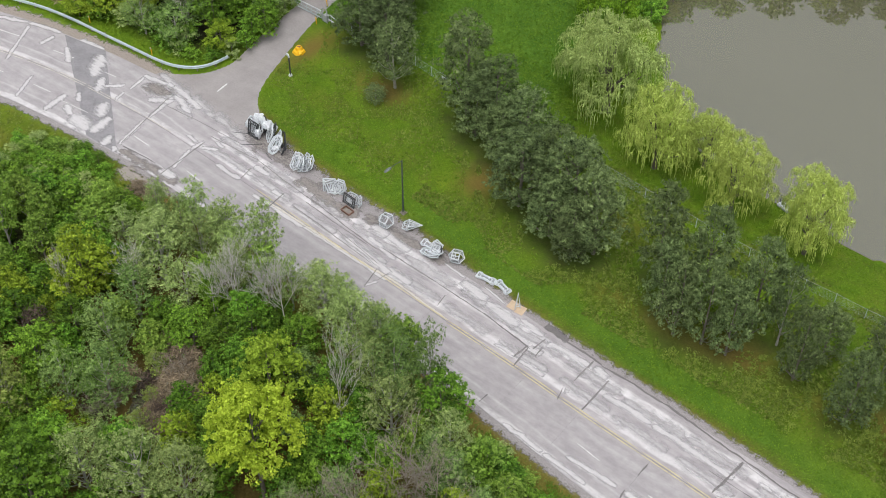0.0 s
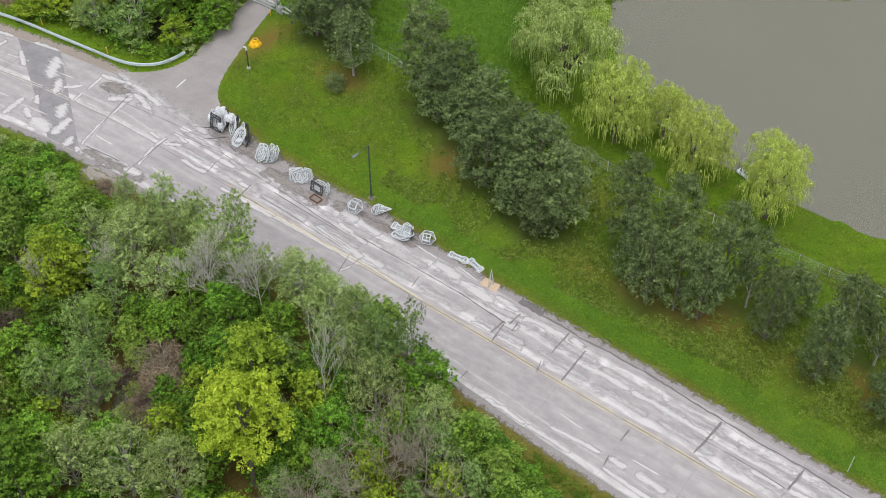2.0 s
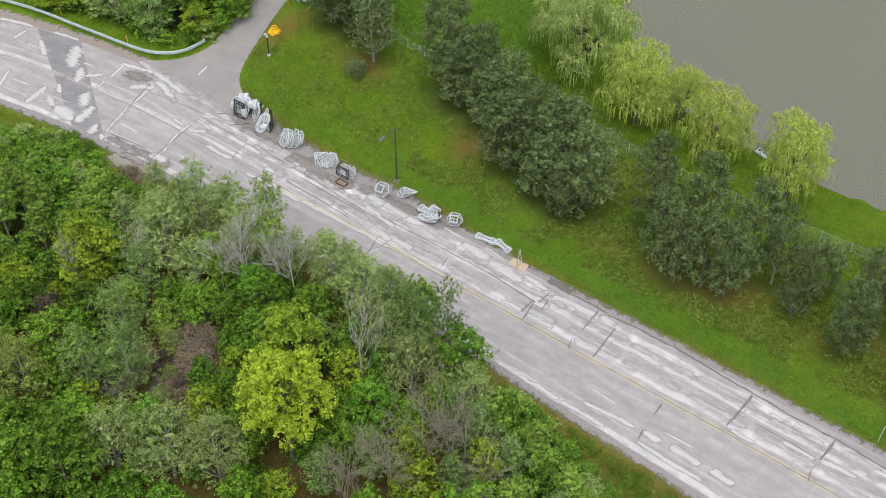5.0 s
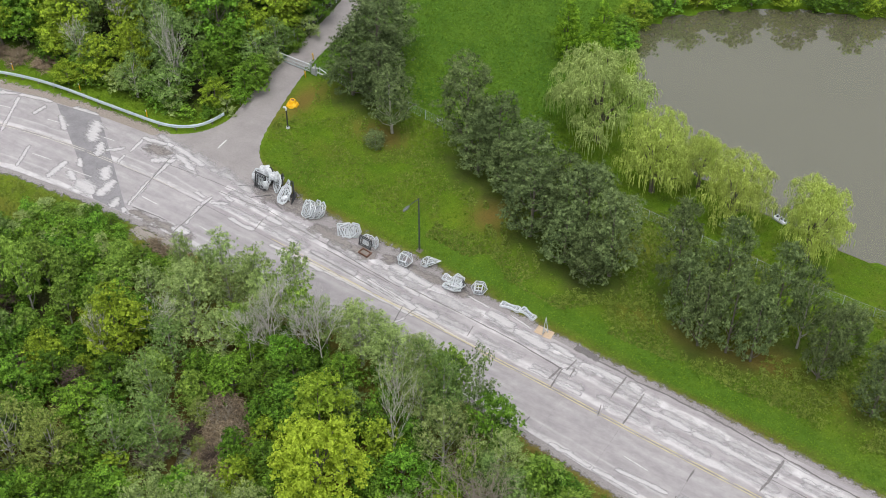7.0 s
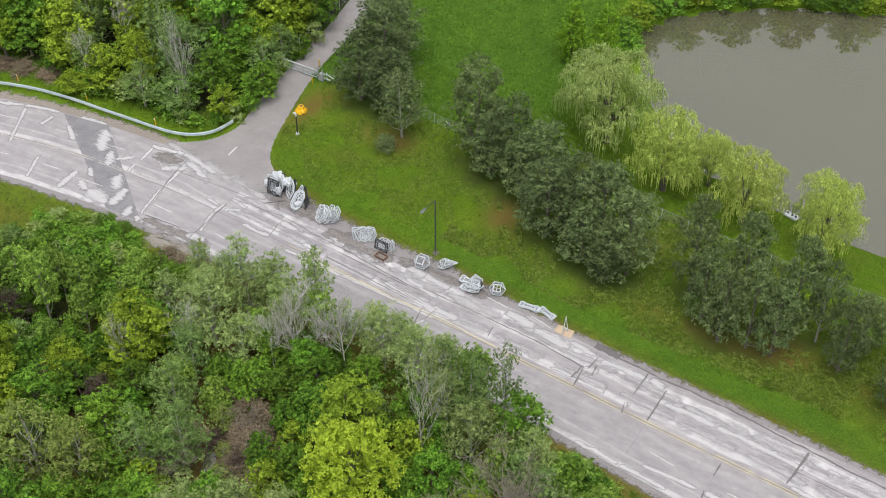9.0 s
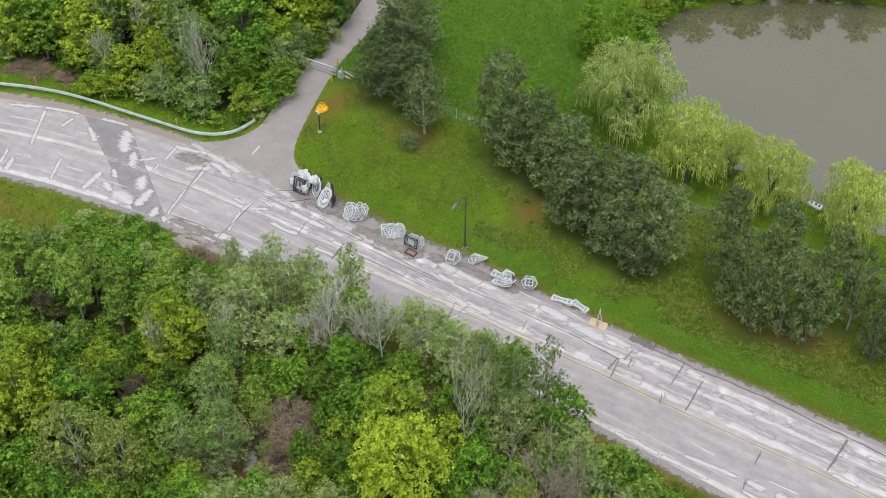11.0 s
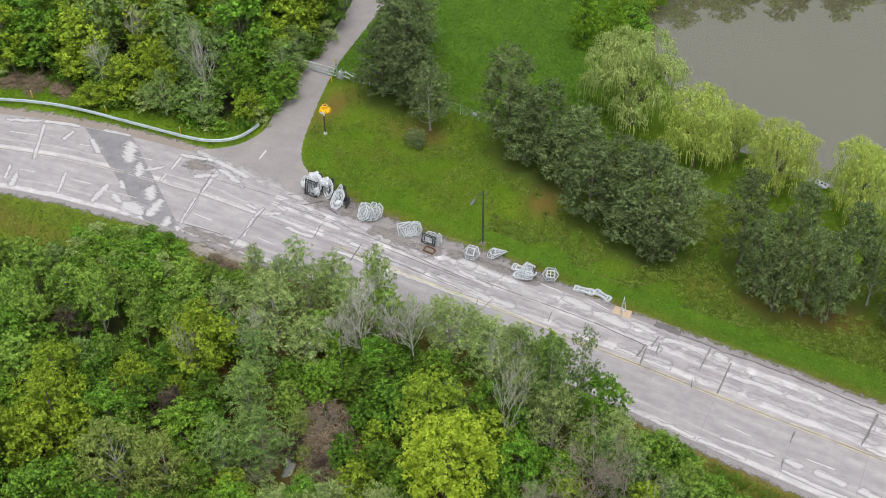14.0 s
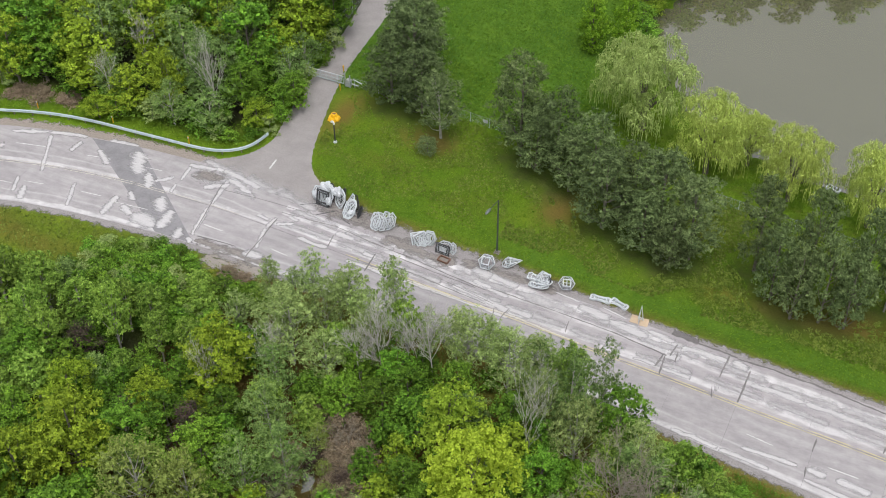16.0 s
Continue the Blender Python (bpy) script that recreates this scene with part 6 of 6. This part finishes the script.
for x, y in ((-60.5, 9.75), (-69.7, 9.4), (-78.5, 8.2)):
    marker(x, y, 1.0, YELLOW, "short yellow marker post behind the guardrail", WHITE_METAL)
for x, y in ((-50.75, 24.3), (-52.0, 27.4)):
    marker(x, y, 0.9, YELLOW, "short yellow bollard beside the gate")
marker(22.7, 4.6, 2.2, WHITE_METAL, "slim white leaning stake in the roadside grass")


def pond_float():
    x, y = 0.9, 33.0
    root = empty("pump_float", pose(x, y, WATER_Z, 0, 0, -15), "small white pump float moored at the pond's shore", "float")
    bm = bmesh.new()
    add_box(bm, (1.5, 0.8, 0.35), (0, 0, 0.12), (0, 0, 0), 0.1)
    part("hull", bm, WHITE_METAL, root)
    for k in (-0.4, 0.1, 0.5):
        bm = bmesh.new()
        add_tube(bm, (k, 0, 0.28), (k, 0, 0.42), 0.12, 0.1, 8)
        part("cap", bm, BLACK_METAL, root, "black round cap")
    bm = bmesh.new()
    add_tube(bm, (-0.75, 0.1, 0.2), (-0.8, 0.15, 1.0), 0.05, 0.04, 6)
    part("mooring_post", bm, BLACK_METAL, root, "dark mooring post")


pond_float()


# ---------------------------------------------------------------- white display frames stacked along the shoulder
def outline(kind, w, h):
    """Corners, in x and z, of a flat frame."""
    if kind == "hexagon":
        return [(-0.25 * w, 0), (0.25 * w, 0), (0.5 * w, 0.5 * h), (0.25 * w, h), (-0.25 * w, h), (-0.5 * w, 0.5 * h)]
    if kind == "octagon":
        return [(-0.25 * w, 0), (0.25 * w, 0), (0.5 * w, 0.22 * h), (0.5 * w, 0.78 * h), (0.25 * w, h), (-0.25 * w, h), (-0.5 * w, 0.78 * h), (-0.5 * w, 0.22 * h)]
    if kind == "triangle":
        return [(-0.5 * w, 0), (0.5 * w, 0), (0.08 * w, h), (-0.08 * w, h)]
    if kind == "bone":
        return [(-0.5 * w, 0.1 * h), (-0.36 * w, 0), (-0.2 * w, 0.16 * h), (0.2 * w, 0.16 * h), (0.36 * w, 0), (0.5 * w, 0.1 * h), (0.5 * w, 0.9 * h), (0.36 * w, h), (0.2 * w, 0.84 * h), (-0.2 * w, 0.84 * h), (-0.36 * w, h), (-0.5 * w, 0.9 * h)]
    return [(-0.5 * w, 0), (0.5 * w, 0), (0.5 * w, h), (-0.5 * w, h)]


def frame_part(root, kind, w, h, m, mat=None, r=0.065, inner=0.62, bars=True):
    """A flat frame of tubes: rim, a smaller inner rim and bars between, as parts of a stack."""
    mat = mat or WHITE_METAL
    r = 0.06 if kind == "bone" else r
    pts = outline(kind, w, h)
    big = [Vector((x, 0, z)) for x, z in pts]
    small = [Vector((x * inner, 0.03, 0.5 * h + (z - 0.5 * h) * inner)) for x, z in pts]
    bm = bmesh.new()
    for ring, q in ((big, r), (small, r * 0.7)):
        for a, b in zip(ring, ring[1:] + ring[:1]):
            add_tube(bm, a, b, q, q, 5)
    if bars:
        for a, b in zip(big, small):
            add_tube(bm, a, b, r * 0.55, r * 0.55, 4)
        if kind in ("hexagon", "octagon"):
            k = len(small) // 2
            add_tube(bm, small[0], small[k], r * 0.5, r * 0.5, 4)
            add_tube(bm, small[1], small[(k + 1) % len(small)], r * 0.5, r * 0.5, 4)
    bmesh.ops.transform(bm, matrix=m, verts=bm.verts[:])
    made = part("tube_panel", bm, mat, root)
    bm = bmesh.new()
    ring = [bm.verts.new(v.lerp(Vector((0, 0, 0.5 * h)), 0.03) + Vector((0, 0.012, 0))) for v in big]
    hub = [bm.verts.new(v + Vector((0, -0.015, 0))) for v in small]
    for k in range(len(ring)):
        bm.faces.new((ring[k], ring[(k + 1) % len(ring)], hub[(k + 1) % len(ring)], hub[k]))
    if kind == "bone":
        bm.faces.new(hub)
    bmesh.ops.transform(bm, matrix=m, verts=bm.verts[:])
    part("light_netting", bm, NETTING if mat is WHITE_METAL else DARK_NETTING, root)
    return made


def gem_cage(name, x, y, turn, w, d, h, label, face=0.0, crossed=False):
    """A faceted standing cage: foot ring, wide waist ring, small top square, and struts between; its top leans by face degrees."""
    lean = Matrix.Rotation(radians(face), 4, "X")
    rings = []
    for z, s, n, off in ((0.04, 0.62, 6, 0.0), (0.5 * h, 1.0, 6, 0.0), (h, 0.62, 4, math.pi / 4)):
        rings.append([lean @ Vector((0.5 * w * s * math.cos(2 * math.pi * (k / n) + off), 0.5 * d * s * math.sin(2 * math.pi * (k / n) + off), z)) for k in range(n)])
    low = min(v.z for ring in rings for v in ring) - 0.05
    root = empty(name, pose(x, y, 0.03 - 0.8 * low, 0, 0, turn) @ Matrix.Scale(0.8, 4), label, "display frame", "white display frames")
    for label_, ring in zip(("foot_ring", "waist_ring", "top_ring"), rings):
        bm = bmesh.new()
        r = 0.075 if label_ == "top_ring" else 0.04
        for a, b in zip(ring, ring[1:] + ring[:1]):
            add_tube(bm, a, b, r, r, 6)
        part(label_, bm, WHITE_METAL, root)
    for k in range(6):
        bm = bmesh.new()
        top = min(rings[2], key=lambda v: (v - rings[1][k]).length)
        add_tube(bm, rings[0][k], rings[1][k], 0.035, 0.035, 5)
        add_tube(bm, rings[1][k], top, 0.035, 0.035, 5)
        part("strut", bm, WHITE_METAL, root)
    if crossed:
        middles = [(a + b) / 2 for a, b in zip(rings[2], rings[2][1:] + rings[2][:1])]
        for k in (0, 1):
            bm = bmesh.new()
            add_tube(bm, middles[k], middles[k + 2], 0.05, 0.05, 5)
            part("cross_bar", bm, WHITE_METAL, root)
    bm = bmesh.new()
    lower = [bm.verts.new(v * 0.93) for v in rings[0]]
    waist = [bm.verts.new(v * 0.95) for v in rings[1]]
    for k in range(6):
        bm.faces.new((lower[k], lower[(k + 1) % 6], waist[(k + 1) % 6], waist[k]))
    crest = [bm.verts.new(v * 0.95) for v in rings[2]]
    for k in range(6):
        near = min(crest, key=lambda c: (c.co - waist[k].co).length + (c.co - waist[(k + 1) % 6].co).length)
        bm.faces.new((waist[k], waist[(k + 1) % 6], near))
    part("netting", bm, NETTING, root, "hazy white netting inside the cage")
    return root


def pointed_cage(x, y, turn):
    """A cage lying on its side: a square end, a wider middle ring and a point."""
    root = empty("display_cage", pose(x, y, 0.03, 0, 0, turn), "pointed white metal cage lying on the shoulder", "display frame", "white display frames")
    rings = []
    for px, pz, r, n in ((-0.7, 0.5, 0.36, 4), (-0.3, 0.52, 0.56, 6)):
        rings.append([Vector((px + 0.18 * math.sin(2 * math.pi * (k + 0.5) / n), r * math.cos(2 * math.pi * (k + 0.5) / n), pz + r * 0.85 * math.sin(2 * math.pi * (k + 0.5) / n))) for k in range(n)])
    tip = Vector((1.05, 0.0, 0.62))
    for name, ring in zip(("end_ring", "middle_ring"), rings):
        bm = bmesh.new()
        for a, b in zip(ring, ring[1:] + ring[:1]):
            add_tube(bm, a, b, 0.045, 0.045, 6)
        part(name, bm, WHITE_METAL, root)
    for v in rings[1]:
        bm = bmesh.new()
        add_tube(bm, min(rings[0], key=lambda u: (u - v).length), v, 0.04, 0.04, 5)
        add_tube(bm, v, tip, 0.04, 0.03, 5)
        part("strut", bm, WHITE_METAL, root)
    bm = bmesh.new()
    hub, wide = bm.verts.new(tip * 0.97), [bm.verts.new(v * 0.98) for v in rings[1]]
    for k in range(6):
        bm.faces.new((wide[k], wide[(k + 1) % 6], hub))
    part("netting", bm, NETTING, root, "hazy white netting inside the cage")


def netting_material(name, tone):
    m, n, l, b = material(name, 0.7)
    b.inputs["Base Color"].default_value = (*tone, 1)
    geo = n.new("ShaderNodeNewGeometry").outputs["Position"]
    t = noise_node(n, l, 9.0, 3, 0.7, geo)
    r = ramp(n, l, t.outputs[0], [(0.38, (0.06, 0.06, 0.06)), (0.62, (0.8, 0.8, 0.8))])
    clear, x = n.new("ShaderNodeBsdfTransparent"), n.new("ShaderNodeMixShader")
    l.new(r.outputs[0], x.inputs[0])
    l.new(clear.outputs[0], x.inputs[1])
    l.new(b.outputs[0], x.inputs[2])
    l.new(x.outputs[0], n["Material Output"].inputs[0])
    return m


NETTING = netting_material("grey_white_light_netting", (0.5, 0.53, 0.56))
WRAP = mottled("bundled_white_lights", (0.38, 0.4, 0.43), (0.82, 0.84, 0.86), 5.0, 0.7, bump=0.8, distance=0.05)
DARK_NETTING = netting_material("dark_light_netting", (0.06, 0.065, 0.07))


def frame_stack(name, x, y, turn, frames, label, wraps=(), size=0.82):
    """Frames standing or leaning together. frames: kind, width, height, x, y, z, lean, tilt, turn, material."""
    root = empty(name, pose(x, y, 0.03, 0, 0, turn) @ Matrix.Scale(size, 4), label, "display frame", "white display frames")
    for kind, w, h, fx, fy, fz, lean, roll, spin, mat in frames:
        frame_part(root, kind, w, h, pose(fx, fy, fz, lean, roll, spin), mat)
    for wx, wy, wz, sx, sy, sz in wraps:
        bm = bmesh.new()
        bmesh.ops.create_icosphere(bm, subdivisions=3, radius=1.0)
        for v in bm.verts:
            f = 1 + 0.16 * math.sin(5 * v.co.x + 3 * v.co.y) + 0.1 * math.sin(11 * v.co.z + 7 * v.co.x)
            v.co = Vector((v.co.x * sx * f, v.co.y * sy * f, v.co.z * sz * f)) + Vector((wx, wy, wz))
        part("wrapped_bale", bm, WRAP, root, "tangled white netting")
    return root


BK = BLACK_METAL
frame_stack("display_frame_pile", -43.1, 7.7, -8, [("rectangle", 1.3, 1.7, -0.15, -0.75, 0, -12, 0, 5, BK), ("octagon", 1.1, 1.6, -0.1, -0.55, 0.05, -14, 0, 5, None), ("hexagon", 1.7, 1.9, -0.2, -0.1, 0, -10, 4, -10, None), ("hexagon", 1.5, 1.8, -0.1, 0.35, 0, -14, -3, 12, BK), ("octagon", 1.6, 1.8, 1.0, 0.1, 0, -22, 10, -35, None), ("triangle", 1.6, 1.7, 1.3, 0.5, 0, -18, -6, -30, BK), ("hexagon", 1.2, 1.3, -1.1, -0.2, 0, -30, 0, 25, None), ("rectangle", 1.4, 0.9, 0.4, 0.7, 0.2, -40, 12, 10, None)],
            "pile of white and black metal display frames leaning together", [(-0.35, 0.5, 1.5, 0.7, 0.5, 0.42), (0.85, 0.55, 1.3, 0.6, 0.48, 0.45), (-1.1, -0.2, 0.6, 0.48, 0.4, 0.5), (0.55, -0.5, 0.7, 0.32, 0.28, 0.55)], 1.0)
frame_stack("display_frame_pile", -40.4, 7.1, -22, [("triangle", 1.9, 1.9, -0.35, 0.35, 0, -16, 0, -8, None), ("triangle", 1.7, 1.7, -0.1, 0.6, 0, -20, 0, 12, BK), ("octagon", 1.15, 2.0, 0.35, -0.75, 0.02, -48, 4, 22, None), ("octagon", 0.95, 1.8, 0.4, -0.65, 0.1, -46, 4, 22, None), ("hexagon", 1.1, 1.2, 0.9, 0.3, 0, -25, 0, -40, BK)],
            "triangular white frame with a long eight-sided frame leaning on it", [(0.45, -0.1, 0.55, 0.3, 0.42, 0.12)], 0.95)
frame_stack("display_frame_stack", -36.8, 6.3, 0, [("hexagon", 1.7 - 0.08 * (k % 3), 1.9 - 0.1 * (k % 2), -0.75 + 0.25 * k, -0.3 + 0.16 * k, 0.05 * (k % 2), -38 + 5 * (k % 4), (14, -20, 26, -12, 18, -24, 6)[k], -30 + (0, 15, -12, 20, -18, 9, -5)[k], None) for k in range(7)], "row of identical white six-sided frames stacked upright", (), 0.82)
frame_stack("display_frame_stack", -31.85, 6.0, -8, [(("rectangle", "hexagon")[k % 2], 1.25, 1.35, -0.45 + 0.22 * k, -0.3 + 0.16 * k, 0.04 * k, -34 + 6 * k, (-14, 20, -24, 12)[k], (30, 12, 44, 22)[k], None) for k in range(4)] + [("hexagon", 1.3, 1.5, 0.35, 0.35, 0, -18, 0, 20, None)], "stack of white rectangular and six-sided frames", (), 0.95)
frame_stack("display_frame_stack", -29.85, 5.9, -4, [("rectangle", 1.7, 1.25, 0, -0.3, 0, -14, 0, 0, BK), ("hexagon", 0.75, 1.0, -0.38, -0.2, 0.1, -14, 0, 0, None), ("hexagon", 0.75, 1.0, 0.38, -0.2, 0.1, -14, 0, 0, None), ("octagon", 1.5, 1.4, 0.2, 0.2, 0, -12, 0, 8, None), ("hexagon", 1.2, 1.3, 0.9, 0.35, 0, -18, 0, -30, None)],
            "black rectangular frame before white six-sided frames")


def loose_rod(x, y, turn, long):
    root = empty("metal_rod", pose(x, y, 0.06, 0, 0, turn), "thin dark metal rod lying on the shoulder", "rod", "loose rods by the frames")
    bm = bmesh.new()
    add_tube(bm, (-long / 2, 0, 0), (long / 2, 0, 0), 0.03, 0.025, 6)
    part("rod", bm, BLACK_METAL, root)
    bm = bmesh.new()
    add_tube(bm, (long / 2 - 0.12, 0, 0), (long / 2 + 0.02, 0, 0), 0.04, 0.04, 6)
    part("end_cap", bm, BLACK_METAL, root)


loose_rod(-44.7, 6.6, 30, 1.6)
loose_rod(-42.6, 6.1, 42, 1.9)
loose_rod(-40.2, 5.9, -20, 1.2)


def crate(x, y, turn):
    root = empty("crate", pose(x, y, 0.03, 0, 0, turn), "low rusty brown open crate on the shoulder", "crate")
    for a, b, s in ((0, -0.32, (1.1, 0.06, 0.22)), (0, 0.32, (1.1, 0.06, 0.22)), (-0.52, 0, (0.06, 0.64, 0.22)), (0.52, 0, (0.06, 0.64, 0.22))):
        bm = bmesh.new()
        add_box(bm, s, (a, b, 0.12), (0, 0, 0), 0.01)
        part("side_board", bm, RUSTY, root)
    bm = bmesh.new()
    add_box(bm, (1.0, 0.6, 0.04), (0, 0, 0.03))
    part("bottom_board", bm, WOOD_GREY, root)


crate(-29.35, 4.95, -6)
gem_cage("display_cage", -25.4, 6.1, 6, 2.0, 1.9, 1.5, "white faceted six-sided metal cage with a square top", 38)
pointed_cage(-23.35, 6.85, 32)
gem_cage("display_cage", -17.8, 6.6, 20, 1.9, 1.7, 1.5, "white faceted metal cage with crossed bars on its top", 42, True)


ribbon("worn_patch", -26.4, 5.0, -24.4, 4.9, 1.3, 0.0365, PALE, road, 511, 0.3)
frame_stack("display_frame_pile", -20.2, 5.6, -4, [("octagon", 1.2, 2.3, -0.9, -0.3, 0.15, -80, 0, -85, None), ("hexagon", 1.2, 2.0, -0.7, -0.5, 0.3, -76, 5, -75, None), ("octagon", 1.1, 2.1, -0.4, 0.2, 0.3, -72, -6, -95, None), ("rectangle", 1.1, 1.6, 0.7, -0.2, 0.1, -35, 10, 20, None), ("hexagon", 1.4, 1.3, 0.2, 0.5, 0, -30, 0, -10, None), ("bone", 2.2, 0.9, -0.2, -0.1, 0.6, -75, 0, 5, None), ("hexagon", 1.1, 1.2, 0.9, 0.3, 0, -20, 0, -40, BK)],
            "tangled heap of white metal display frames")
frame_stack("bone_shaped_display", -14.35, 6.1, 4, [("bone", 2.3, 0.85, 0, -0.3, 0.08, -82, 0, 0, None), ("bone", 2.1, 0.7, 0, -0.22, 0.2, -82, 0, 2, None)], "pair of flat white bone-shaped frames lying on the shoulder")
frame_stack("bone_shaped_display", -12.65, 6.2, -16, [("bone", 2.1, 0.85, 0, -0.3, 0.08, -82, 0, 0, None), ("bone", 1.9, 0.7, 0, -0.22, 0.2, -82, 0, -3, None)], "pair of flat white bone-shaped frames lying askew on the shoulder")


def plywood(x, y, turn, w, d, z):
    ob = empty("plywood_sheet", pose(x, y, z, 0, 0, turn), "weathered plywood sheet lying on the shoulder", "plywood", "plywood sheets")
    bm = bmesh.new()
    add_box(bm, (w, d, 0.03), (0, 0, 0.02), (0, 0, 0), 0.004)
    part("board", bm, PLYWOOD, ob)
    bm = bmesh.new()
    add_box(bm, (0.07, d, 0.05), (-w * 0.42, 0, 0.06))
    part("batten", bm, PLYWOOD, ob)


plywood(-10.75, 5.2, 2, 0.8, 0.95, 0.034)
plywood(-9.9, 5.15, 6, 0.78, 0.95, 0.036)


def easel(x, y):
    root = empty("easel_frame", pose(x, y, 0.09, 0, 0, 20), "narrow white three-legged frame standing on the plywood", "display frame", "white display frames")
    for a in (0, 120, 240):
        bm = bmesh.new()
        add_tube(bm, (0.28 * math.cos(radians(a)), 0.28 * math.sin(radians(a)), 0), (0.02, 0, 1.9), 0.045, 0.025, 6)
        part("leg", bm, WHITE_METAL, root)
    bm = bmesh.new()
    for a in (0, 120, 240):
        p = [Vector((0.24 * math.cos(radians(a + d)), 0.24 * math.sin(radians(a + d)), 0.25)) for d in (0, 120)]
        add_tube(bm, p[0], p[1], 0.03, 0.03, 5)
    part("brace", bm, WHITE_METAL, root)


easel(-10.3, 5.2)
